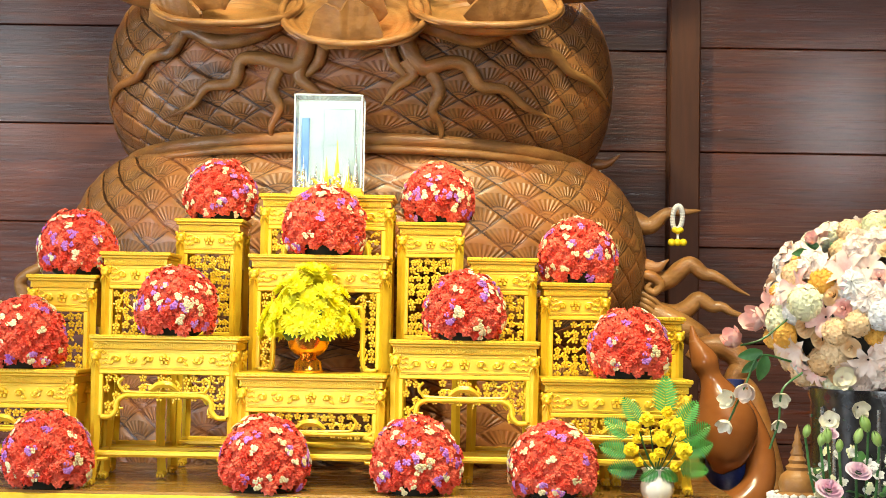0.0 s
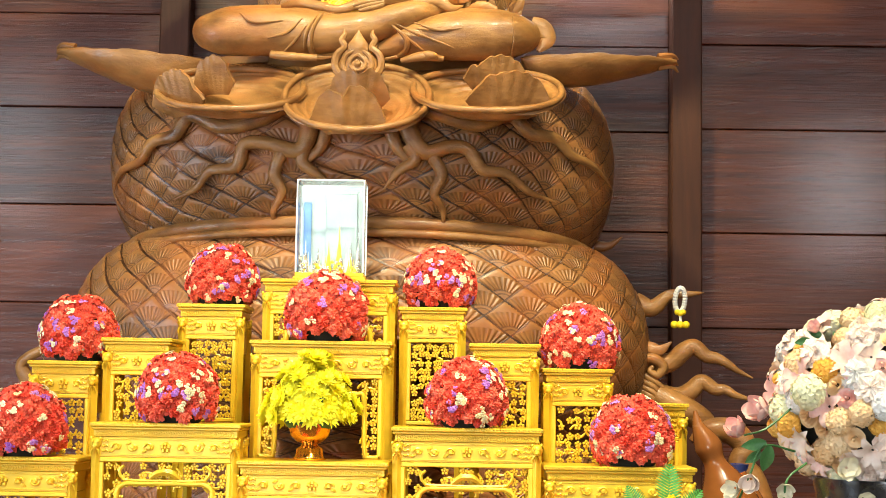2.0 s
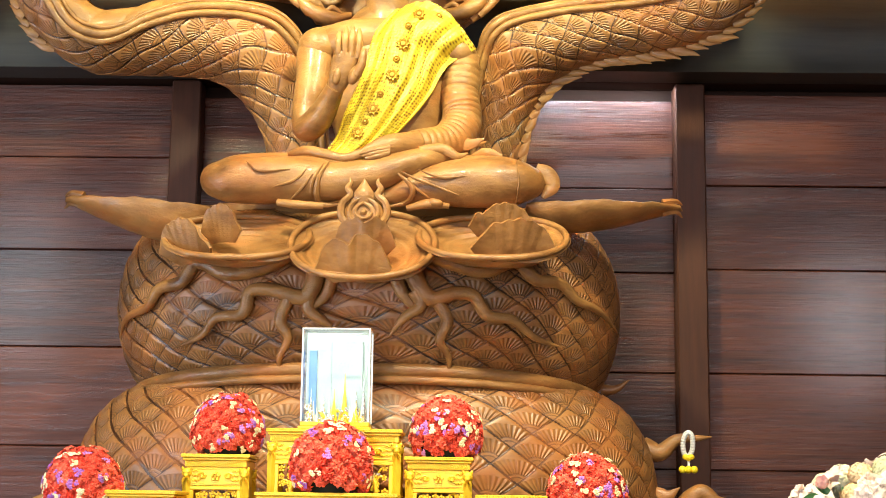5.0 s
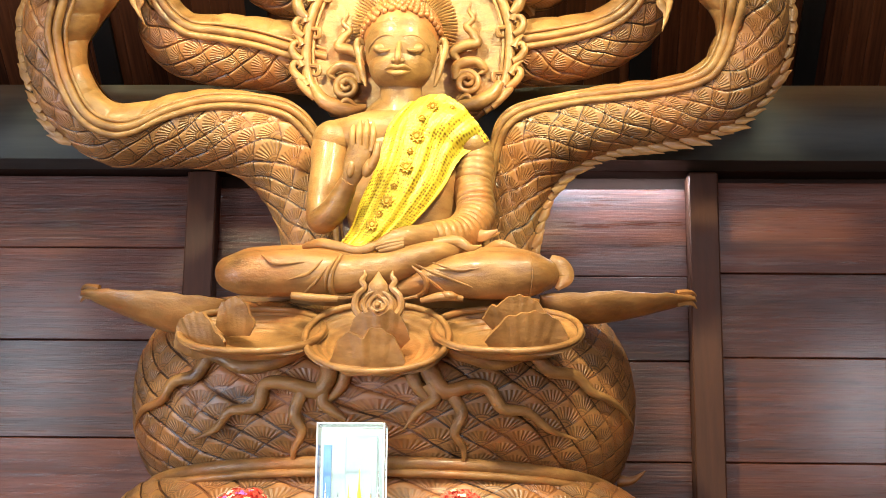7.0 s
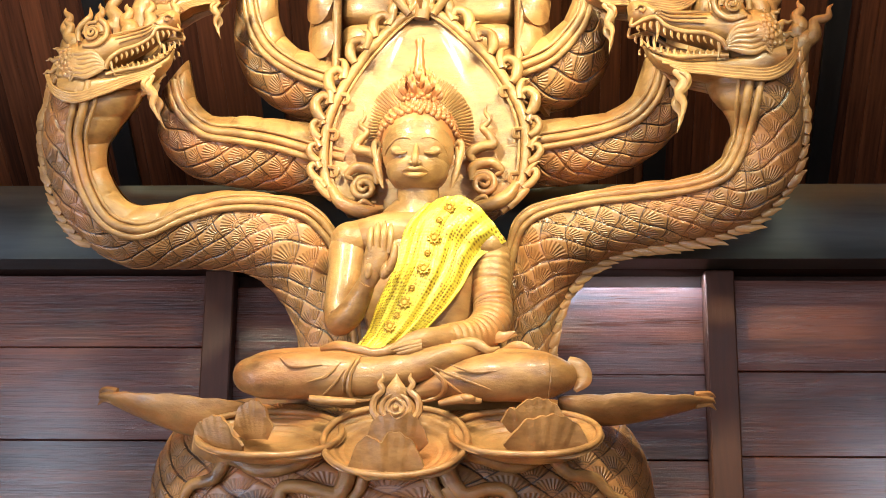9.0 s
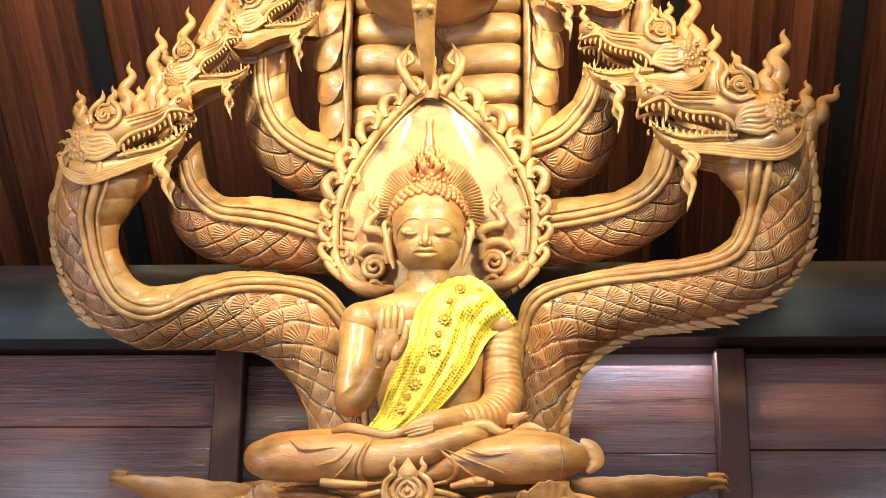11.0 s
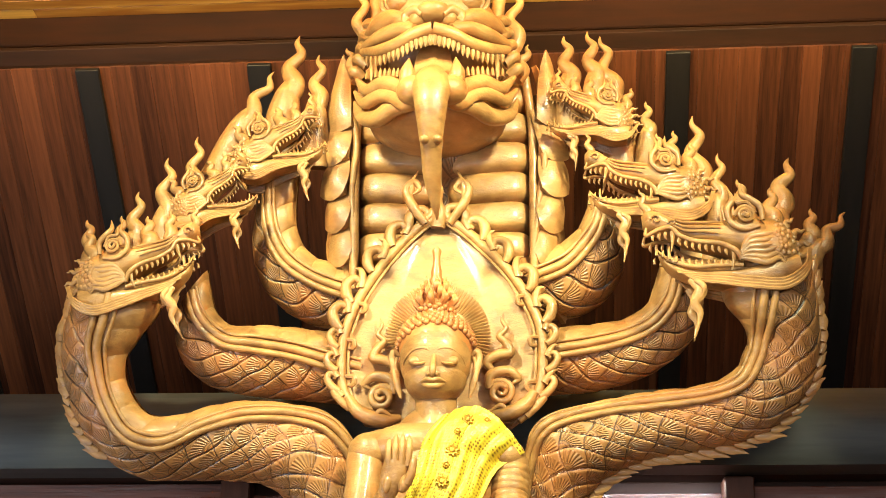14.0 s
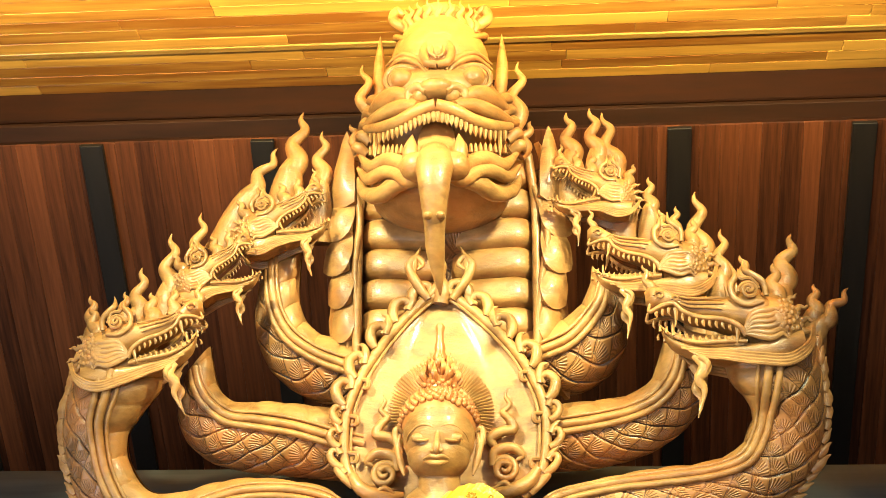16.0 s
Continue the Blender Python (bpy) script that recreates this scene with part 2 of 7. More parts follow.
def lattice(u, v, depth):
    """Relief of overlapping diamond scales, u and v in scales: domes with sunk joints."""
    p, q = np.mod(u + v, 1.0), np.mod(v - u, 1.0)
    deep = np.clip(np.minimum(p, 1 - p) / 0.07, 0, 1)
    fine = np.clip(np.minimum(q, 1 - q) / 0.06, 0, 1)
    cut = (1 - deep * deep * (3 - 2 * deep)) + 0.25 * (1 - fine * fine * (3 - 2 * fine))
    return depth * (0.45 * (p - 0.5) + 0.2 * (q - 0.5) - np.minimum(cut, 1.0))


class Clay:
    """Grows one mesh out of swept tubes, shells and balls."""

    def __init__(self):
        self.v, self.f, self.uv, self.m, self.s = [], [], [], [], []
        self.n = 0

    def grid(self, pts, uv=None, closed=False, mat=0, flip=False, smooth=True):
        """pts: array rows x columns x 3; closed: the columns go round."""
        r, c = pts.shape[:2]
        i, j = np.meshgrid(np.arange(r - 1), np.arange(c if closed else c - 1), indexing="ij")
        k = (j + 1) % c
        q = np.stack([i * c + j, i * c + k, (i + 1) * c + k, (i + 1) * c + j], -1).reshape(-1, 4) + self.n
        if flip:
            q = q[:, ::-1]
        self.v.append(pts.reshape(-1, 3))
        self.f.append(q)
        if uv is None:
            uv = np.zeros((r, c, 2))
        if closed:
            w = uv.copy()
            step = uv[:, -1:] - uv[:, -2:-1]
            nxt = np.concatenate([uv[:, 1:], uv[:, -1:] + step], 1)
        else:
            nxt = np.concatenate([uv[:, 1:], uv[:, -1:]], 1)
        jj = j
        a, b = uv[i, jj], nxt[i, jj]
        d, e = nxt[i + 1, jj], uv[i + 1, jj]
        loop = np.stack([a, b, d, e], 2).reshape(-1, 4, 2)
        if flip:
            loop = loop[:, ::-1]
        self.uv.append(loop)
        self.m.append(np.full(len(q), mat))
        self.s.append(np.full(len(q), smooth))
        self.n += r * c
        return self

    def tube(self, path, radii, sides=10, n=None, mat=0, flat=1.0, up=(0, -1, 0), scales=0, relief=0.0, rings=0.0, tip=True, twist=0.0, arc=None, stretch=1.0):
        """Sweeps an oval along a smooth line. radii: one value per given point. flat: the oval's share across `up`.
        scales: how many scales go round; rings: relief of cross plates."""
        path = np.asarray(path, float)
        radii = np.broadcast_to(np.asarray(radii, float), (len(path),)) if np.ndim(radii) == 0 or len(radii) == len(path) else np.interp(np.linspace(0, 1, len(path)), np.linspace(0, 1, len(radii)), radii)
        n = n or max(8, 5 * len(path))
        line = catmull(np.hstack([path, np.asarray(radii)[:, None]]), n)
        c, r = line[:, :3], np.maximum(line[:, 3], 0.0008)
        tan = np.gradient(c, axis=0)
        tan /= np.linalg.norm(tan, axis=1)[:, None] + 1e-12
        nor = np.zeros_like(c)
        ref = np.array(up, float)
        for k in range(n):
            w = ref - tan[k] * (ref @ tan[k])
            if np.linalg.norm(w) < 0.15:
                w = nor[k - 1] - tan[k] * (nor[k - 1] @ tan[k]) if k else np.array([1.0, 0, 0])
            nor[k] = w / (np.linalg.norm(w) + 1e-12)
        bi = np.cross(tan, nor)
        along = np.concatenate([[0], np.cumsum(np.linalg.norm(np.diff(c, axis=0), axis=1))])
        a = np.linspace(0, 2 * math.pi, sides, endpoint=False)
        if arc:
            a = np.linspace(arc[0], arc[1], sides)
        aa = a[None, :] + twist * along[:, None]
        u = np.broadcast_to(a[None, :] / (2 * math.pi) * max(scales, 1), (n, sides))
        size = 2 * math.pi * np.mean(r) / max(scales, 1)
        v = np.broadcast_to(along[:, None] / (size * stretch), (n, sides))
        rr = np.broadcast_to(r[:, None], (n, sides))
        if scales and relief:
            rr = rr + lattice(u, v, relief)
        if rings:
            rr = rr + rings * (np.abs(np.sin(v * math.pi)) ** 0.5 - 0.6)
        pts = c[:, None] + nor[:, None] * (np.cos(aa) * rr * flat)[..., None] + bi[:, None] * (np.sin(aa) * rr)[..., None]
        if tip and not arc:
            pts = np.concatenate([np.repeat(c[:1, None], sides, 1), pts, np.repeat(c[-1:, None], sides, 1)])
            u = np.concatenate([u[:1], u, u[-1:]])
            v = np.concatenate([v[:1], v, v[-1:]])
        return self.grid(pts, np.stack([u, v], -1), not arc, mat, flip=True)

    def ball(self, at, size, turn=None, rows=10, cols=16, mat=0, low=-1.0, power=1.0, wob=0.0):
        """An ellipsoid; low: cut below this share of its height."""
        th = np.linspace(math.asin(max(low, -1)), math.pi / 2, rows)
        ph = np.linspace(0, 2 * math.pi, cols, endpoint=False)
        T, P = np.meshgrid(th, ph, indexing="ij")
        s = np.stack([np.cos(T) * np.cos(P), np.cos(T) * np.sin(P), np.sin(T)], -1)
        if power != 1.0:
            s = np.sign(s) * np.abs(s) ** power
        if wob:
            s = s * (1 + wob * np.sin(3 * P + 1.7) * np.cos(T))[..., None]
        s = s * np.asarray(size, float)
        if turn is not None:
            s = s @ np.array(Euler([radians(x) for x in turn]).to_matrix()).T
        return self.grid(s + np.asarray(at, float), None, True, mat)

    def spin(self, at, profile, sides=24, mat=0, waves=0, depth=0.0):
        """A turned form: profile of (radius, height) from the bottom up."""
        pr = np.asarray(profile, float)
        ph = np.linspace(0, 2 * math.pi, sides, endpoint=False)
        w = 1 + depth * np.cos(waves * ph)
        pts = np.stack([pr[:, :1] * np.cos(ph) * w, pr[:, :1] * np.sin(ph) * w, np.repeat(pr[:, 1:], sides, 1)], -1)
        return self.grid(pts + np.asarray(at, float), None, True, mat)

    def box(self, lo, hi, mat=0, bevel=0.003):
        """A box with small bevels."""
        lo, hi = np.asarray(lo, float), np.asarray(hi, float)
        b = min(bevel, *(hi - lo) * 0.3)
        pts = []
        for z, k in ((lo[2], b), (lo[2] + b, 0), (hi[2] - b, 0), (hi[2], b)):
            pts.append([(lo[0] + k + b, lo[1] + k, z), (hi[0] - k - b, lo[1] + k, z), (hi[0] - k, lo[1] + k + b, z), (hi[0] - k, hi[1] - k - b, z),
                        (hi[0] - k - b, hi[1] - k, z), (lo[0] + k + b, hi[1] - k, z), (lo[0] + k, hi[1] - k - b, z), (lo[0] + k, lo[1] + k + b, z)])
        n0 = self.n
        self.grid(np.array(pts), None, True, mat, smooth=False)
        caps = np.array([[n0 + 0, n0 + 7, n0 + 2, n0 + 1], [n0 + 7, n0 + 6, n0 + 3, n0 + 2], [n0 + 6, n0 + 5, n0 + 4, n0 + 3],
                         [n0 + 24, n0 + 25, n0 + 26, n0 + 31], [n0 + 31, n0 + 26, n0 + 27, n0 + 30], [n0 + 30, n0 + 27, n0 + 28, n0 + 29]])
        self.f.append(caps)
        self.uv.append(np.zeros((6, 4, 2)))
        self.m.append(np.full(6, mat))
        self.s.append(np.full(6, False))
        return self

    def sheet(self, rows, thick, mat=0, uv=None):
        """A shell with thickness, from an array rows x columns x 3; thick along its normals."""
        g = np.asarray(rows, float)
        du, dv = np.gradient(g, axis=0), np.gradient(g, axis=1)
        nrm = np.cross(du, dv)
        nrm /= np.linalg.norm(nrm, axis=-1)[..., None] + 1e-12
        h = g + nrm * thick
        r, c = g.shape[:2]
        rim_a = np.concatenate([g[0], g[1:, -1], g[-1, -2::-1], g[-2:0:-1, 0]])
        rim_b = np.concatenate([h[0], h[1:, -1], h[-1, -2::-1], h[-2:0:-1, 0]])
        self.grid(g, uv, False, mat)
        self.grid(h, uv, False, mat, flip=True)
        self.grid(np.stack([rim_a, rim_b]), None, True, mat)
        return self

    def mesh(self, name, smooth=True):
        me = bpy.data.meshes.new(name)
        v = np.concatenate(self.v)
        f = np.concatenate(self.f)
        me.vertices.add(len(v))
        me.vertices.foreach_set("co", v.ravel())
        me.loops.add(len(f) * 4)
        me.polygons.add(len(f))
        me.polygons.foreach_set("loop_start", np.arange(len(f)) * 4)
        me.loops.foreach_set("vertex_index", f.ravel())
        me.polygons.foreach_set("material_index", np.concatenate(self.m))
        lay = me.uv_layers.new(name="UVMap")
        lay.data.foreach_set("uv", np.concatenate(self.uv).reshape(-1, 2).ravel())
        me.update(calc_edges=True)
        me.validate()
        if smooth:
            me.set_sharp_from_angle(angle=radians(50))
        flags = np.concatenate(self.s) & smooth
        if len(flags) == len(me.polygons):
            me.polygons.foreach_set("use_smooth", flags)
        return me


def slab(name, lo, hi, material, parent=None, bevel=0.004, label=""):
    return part(name, Clay().box(lo, hi, 0, bevel), material, parent, label)

# ---- the hall ----
X0, X1, Y0, Y1, CEILING = -6.0, 6.0, -6.0, 10.2, 6.75
floor = slab("floor", (X0, Y0, -0.1), (X1, Y1, 0.0), FLOOR)
tagged(floor, "pale polished stone floor of the hall", "floor", kind="structure")
for name, lo, hi in (("wall_west", (X0 - 0.2, Y0, 0), (X0, Y1, CEILING)), ("wall_east", (X1, Y0, 0), (X1 + 0.2, Y1, CEILING)),
                     ("wall_south", (X0, Y0 - 0.2, 0), (X1, Y0, CEILING)), ("wall_north", (X0, 10.15, 0), (X1, 10.3, CEILING))):
    tagged(slab(name, lo, hi, DARK if name == "wall_north" else PLASTER), "plain hall wall closing the room", "wall", kind="structure")
top = slab("ceiling", (X0, Y0, CEILING + 0.03), (X1, 7.40, CEILING + 0.12), DARK)
tagged(top, "wooden ceiling over the hall", "ceiling", kind="structure")

# the plank wall behind the statue
backing = slab("wall_back", (X0, 7.66, 0), (X1, 7.80, 3.9), DARK)
tagged(backing, "dark wall of wide varnished planks behind the statue", "wall", kind="structure")


def plank(x0, x1, z0, z1, y, dy=0.0):
    return slab("plank", (x0, y + dy, z0 + 0.0022), (x1, y + 0.05, z1 - 0.0022), PLANK, backing, 0.004)


for x0, x1, zs, y in ((-5.9, -1.565, (0.45, 0.97, 1.485, 1.994, 2.498, 3.004, 3.496, 3.890), 7.60),
                      (-1.415, 1.045, (0.45, 0.93, 1.43, 1.915, 2.40, 2.915, 3.357, 3.83), 7.615),
                      (1.20, 5.9, (0.45, 0.93, 1.43, 1.915, 2.400, 2.934, 3.374, 3.862), 7.60)):
    for z0, z1 in zip(zs, zs[1:]):
        plank(x0, x1, z0, z1, y, random.uniform(-0.004, 0.004))
for x in (-1.49, 1.121):
    post = slab("wall_post", (x - 0.077, 7.50, 0), (x + 0.077, 7.655, 3.89), POST, None, 0.008)
    tagged(post, "square dark brown wooden post against the plank wall", "post", group="wall posts", kind="structure")

beam = Clay()
prof = [(-0.10, -0.205), (-0.13, -0.15), (-0.14, 0), (-0.12, 0.13), (-0.07, 0.205), (0.1, 0.205), (0.1, -0.205)]
beam.grid(np.array([[(x, 7.42 + py, 4.105 + pz) for py, pz in prof] for x in np.linspace(X0, X1, 9)]), None, True)
beam = part("roof_beam", beam, BEAM)
tagged(beam, "long rounded dark green painted timber beam above the wall", "beam", kind="structure")
ledge = slab("wall_plate", (X0, 7.52, 3.9), (X1, 10.15, 3.97), DARK)
tagged(ledge, "dark timber plate on top of the plank wall", "wall plate", kind="structure")

# sloping roof lining: boards from the eave up to the tie beam
LOW, HIGH = Vector((0, 9.60, 4.78)), Vector((0, 7.40, 6.413))
run = HIGH - LOW
lining = thing("roof_lining", label="sloping roof lining of narrow red-brown boards between dark rafters", category="ceiling", kind="structure")
widths = [0.122, 0.110, 0.128, 0.118]
x, k = -4.2, 0
shape = {}
for w in widths:
    c = Clay().box((-w / 2 + 0.0005, 0, 0), (w / 2 - 0.0005, run.length, 0.02), 0, 0.0012)
    shape[w] = c.mesh("board")
    shape[w].materials.append(SOFFIT)
tilt = Matrix.Translation(LOW) @ Matrix.Rotation(math.atan2(run.z, run.y), 4, "X")
while x < 3.6:
    w = widths[k % 4]
    ob = part("board", shape[w], None, lining)
    ob.matrix_local = Matrix.Translation((x + w / 2, 0.0, random.uniform(-0.0015, 0.0015))) @ tilt
    x, k = x + w, k + 1
over = Clay().box((-4.4, 0, -0.08), (3.8, run.length + 0.1, -0.03)).mesh("lining_back")
over.materials.append(DARK)
part("lining_back", over, None, lining).matrix_local = tilt
rafter = Clay().box((-0.07, -0.05, 0.021), (0.07, run.length, 0.06), 0, 0.004).mesh("rafter")
rafter.materials.append(RAFTER)
for x in (-2.54, -1.51, 0.94, 2.0, 3.1, -3.6):
    part("rafter", rafter, None, lining, "dark painted rafter").matrix_local = Matrix.Translation((x, 0, 0)) @ tilt

tie = thing("tie_beam", label="stepped dark brown timber beam where the ceilings meet", category="beam", kind="structure")
for lo, hi in (((X0, 7.415, 6.385), (X1, 7.62, 6.56)), ((X0, 7.39, 6.562), (X1, 7.62, 6.79))):
    slab("moulding", lo, hi, TIE, tie, 0.01)
boards = thing("ceiling_boards", label="honey-coloured ceiling boards lit by warm lamps", category="ceiling", kind="structure")
y = 7.388
for k in range(16):
    w = (0.10, 0.095, 0.105)[k % 3]
    x = X0 + random.uniform(0, 1.0)
    if k == 4:
        slab("strip", (X0, y - 0.05, CEILING - 0.006), (X1, y - 0.002, CEILING + 0.025), PLATFORM, boards, 0.004, "grey cover strip")
        y -= 0.052
    while x < X1:
        e = x + random.uniform(1.1, 2.4)
        slab("board", (x + 0.001, y - w + 0.002, CEILING + random.uniform(0, 0.003)), (e - 0.001, y, CEILING + 0.025), CEIL, boards, 0.003)
        x = e
    y -= w

# the roof's timbers run slightly askew to the altar wall
ASKEW = Matrix.Translation((1.9, 7.45, 0)) @ Matrix.Rotation(radians(-1.4), 4, "Z") @ Matrix.Translation((-1.9, -7.4, 0))
for roof in (lining, tie, boards):
    roof.matrix_world = ASKEW

# altar platform
plat = thing("altar_platform", label="long gold-brown varnished altar platform with carved gilt front edge", category="altar")
slab("platform_top", (-2.6, 4.97, 0.895), (0.945, 6.0, 0.935), PLATFORM, plat, 0.006)
slab("body", (-2.55, 5.02, 0.0), (0.90, 5.95, 0.895), GOLD, plat, 0.006)
slab("gilt_edge", (-2.6, 4.955, 0.86), (0.945, 4.969, 0.927), GOLD, plat, 0.004)

# ---- gilt altar stands ----


def blossom(c, x, y, z, r):
    for k in range(5):
        a = k * 1.2566 + 0.3
        c.ball((x + 0.62 * r * math.cos(a), y, z + 0.62 * r * math.sin(a)), (0.42 * r, 0.45 * r, 0.42 * r), None, 4, 6)
    c.ball((x, y - 0.3 * r, z), (0.25 * r, 0.3 * r, 0.25 * r), None, 4, 6)


def fret(w, h, y, rnd, gap=None):
    """Pierced carving: blossoms on twigs. gap: (half width, height) of the open middle below."""
    c = Clay()
    step = 0.029
    nx, nz = max(2, round(w / step)), max(2, round(h / step))
    sx, sz = w / nx, h / nz
    for i in range(nx):
        for k in range(nz):
            x, z = -w / 2 + sx * (i + 0.5), -sz * (k + 0.5)
            if gap and abs(x) < gap[0] and z < -gap[1]:
                continue
            if rnd.random() < 0.08:
                continue
            x, z = x + rnd.uniform(-0.005, 0.005), z + rnd.uniform(-0.005, 0.005)
            blossom(c, x, y + rnd.uniform(-0.002, 0.002), z, rnd.uniform(0.0125, 0.0155))
            if rnd.random() < 0.75:
                a = rnd.uniform(0, 6.28)
                c.tube([(x, y + 0.004, z), (x + 0.014 * math.cos(a), y + 0.005, z + 0.014 * math.sin(a)), (x + 0.03 * math.cos(a + 0.5), y + 0.004, z + 0.03 * math.sin(a + 0.5))],
                       [0.0055, 0.005, 0.004], 6, 6)
    return c


def stand(w, d, h, style, tags, seed):
    """A gilt altar stand: moulded top, carved frieze, pierced apron, four legs with paw feet, low stretchers."""
    rnd = random.Random(seed)
    t = thing("altar_stand", **tags)
    hw = w / 2
    c = Clay().box((-hw, -0.004, h - 0.014), (hw, d + 0.004, h), 0, 0.003)
    c.box((-hw + 0.006, 0.002, h - 0.024), (hw - 0.006, d - 0.002, h - 0.0142), 0, 0.003)
    for i in range(int(w / 0.011)):
        x = -hw + 0.008 + i * 0.011
        c.ball((x, -0.004, h - 0.004), (0.0042, 0.003, 0.0034), None, 4, 6)
    part("tabletop", c, GOLD, t)
    c = Clay().box((-hw + 0.014, 0.010, h - 0.048), (hw - 0.014, d - 0.01, h - 0.0245), 0, 0.002)
    n = int((w - 0.04) / 0.0085)
    for i in range(n):
        x = -hw + 0.020 + i * 0.0085
        c.tube([(x, 0.009, h - 0.028), (x + 0.007, 0.0075, h - 0.036), (x, 0.009, h - 0.044)], 0.0017, 4, 5)
    part("key_band", c, GOLD, t, "band of carved key pattern")
    fz0, fz1 = h - 0.118, h - 0.0485
    c = Clay().box((-hw + 0.02, 0.016, fz0), (hw - 0.02, d - 0.016, fz1), 0, 0.002)
    c.box((-hw + 0.042, 0.0135, fz0 + 0.006), (hw - 0.042, 0.018, fz0 + 0.010), 0, 0.001)
    c.box((-hw + 0.042, 0.0135, fz1 - 0.010), (hw - 0.042, 0.018, fz1 - 0.006), 0, 0.001)
    mid = (fz0 + fz1) / 2
    blossom(c, 0, 0.014, mid, 0.020)
    span = hw - 0.085
    for s in (-1, 1):
        m = max(1, int(span / 0.045))
        for k in range(m):
            x = s * (0.028 + (k + 0.5) * span / m * 0.95)
            pts = [(x + s * 0.018 * math.cos(a) * (1 - a / 9), 0.0130, mid + (-1) ** k * 0.014 * math.sin(a) * (1 - a / 9)) for a in np.linspace(0, 6.0, 9)]
            c.tube(pts, 0.0050, 6, 20)
            c.ball((x, 0.011, mid), (0.009, 0.008, 0.009), None, 4, 6)
            c.ball((x + s * 0.016, 0.014, mid - (-1) ** k * 0.013), (0.012, 0.006, 0.006), (0, 30 * s, 0), 4, 6)
        for k in range(3):
            z = mid + (k - 1) * 0.017
            c.tube([(s * (hw - 0.066), 0.014, z), (s * (hw - 0.058), 0.013, z + 0.006), (s * (hw - 0.050), 0.014, z), (s * (hw - 0.043), 0.013, z + 0.006)], 0.0034, 5, 10)
    part("frieze", c, GOLD, t, "frieze with carved scrolls")
    for s in (-1, 1):
        for y0 in (0.012, d - 0.04):
            x = s * (hw - 0.022)
            c = Clay()
            c.ball((x, y0 + 0.006, mid + 0.012), (0.021, 0.018, 0.020), None, 7, 10)
            c.ball((x, y0 - 0.010, mid + 0.002), (0.011, 0.010, 0.009), None, 5, 8)
            for e in (-1, 1):
                c.ball((x + e * 0.009, y0 - 0.009, mid + 0.017), (0.005, 0.005, 0.005), None, 4, 6)
                c.ball((x + e * 0.016, y0 + 0.002, mid + 0.028), (0.006, 0.006, 0.008), None, 4, 6)
                c.tube([(x + e * 0.006, y0 - 0.012, mid - 0.006), (x + e * 0.012, y0 - 0.009, mid - 0.016), (x + e * 0.014, y0 - 0.004, mid - 0.030)], [0.004, 0.004, 0.002], 5, 8)
            lx, bx = x - s * 0.002, x + s * 0.004
            c.tube([(lx, y0 + 0.012, mid), (lx, y0 + 0.012, h * 0.62), (lx - s * 0.001, y0 + 0.013, 0.16), (bx, y0 + 0.010, 0.05), (bx + s * 0.002, y0 + 0.006, 0.022)],
                   [0.019, 0.0175, 0.0165, 0.0155, 0.017], 4, 24, twist=0)
            c.ball((bx + s * 0.003, y0 + 0.001, 0.014), (0.020, 0.024, 0.0145), None, 6, 10)
            for q in (-1, 0, 1):
                c.ball((bx + s * 0.003 + q * 0.011, y0 - 0.020, 0.009), (0.006, 0.009, 0.009), None, 4, 6)
            part("leg", c, GOLD, t)
    # apron
    top = fz0
    iw = w - 0.088
    if style == "tall":
        drop, gap = min(h - 0.16, 0.30), None
    elif style == "deep":
        drop, gap = 0.285, (iw / 2 - 0.062, 0.06)
    else:
        drop, gap = (0.150 if h > 0.45 else 0.088), (iw / 2 - (0.062 if h > 0.45 else 0.01), 0.078)
    c = Clay()
    c.box((-iw / 2 - 0.010, 0.014, top - 0.016), (iw / 2 + 0.010, 0.030, top - 0.001), 0, 0.003)
    for s in (-1, 1):
        a, b = sorted((s * (iw / 2 - 0.006), s * (iw / 2 + 0.010)))
        c.box((a, 0.014, top - drop - 0.01), (b, 0.030, top - 0.0165), 0, 0.003)
    if gap is None:
        c.box((-iw / 2 - 0.010, 0.014, top - drop - 0.026), (iw / 2 + 0.010, 0.030, top - drop - 0.0105), 0, 0.003)
    else:
        g0, g1 = gap
        lo = top - 0.016 - drop + 0.004
        line = [(-iw / 2, 0.022, lo), (-iw / 2 + 0.03, 0.022, lo), (-g0 - 0.012, 0.022, lo + 0.02), (-g0 - 0.006, 0.022, top - g1 - 0.03), (-g0 + 0.02, 0.022, top - g1 - 0.012), (-g0 + 0.06, 0.022, top - g1 - 0.01)]
        c.tube(line + [(-p[0], p[1], p[2]) for p in line[::-1]], 0.0095, 8, 70)
        if style == "wide":
            zc = top - 0.016
            ring = [(-0.14, 0.019, zc - 0.012), (-0.155, 0.019, zc - 0.03), (-0.145, 0.019, zc - 0.052), (-0.11, 0.019, zc - 0.062)]
            c.tube(ring + [(-p[0], p[1], p[2]) for p in ring[::-1]], 0.006, 6, 40)
            c.tube([(-0.05, 0.02, zc - 0.055), (-0.02, 0.016, zc - 0.035), (0.02, 0.016, zc - 0.035), (0.05, 0.02, zc - 0.055)], [0.006, 0.013, 0.013, 0.006], 6, 16)
    part("apron_frame", c, GOLD, t)
    f = fret(iw - 0.012, drop - 0.004, 0.023, rnd, gap)
    ob = part("fretwork", f, GOLD, t, "pierced carving of blossoms on twigs")
    ob.location = (0, 0, top - 0.018)
    ob["kind"] = "stuff"
    # side panels between the legs
    for s in (-1, 1):
        a, b = sorted((s * (hw - 0.030), s * (hw - 0.018)))
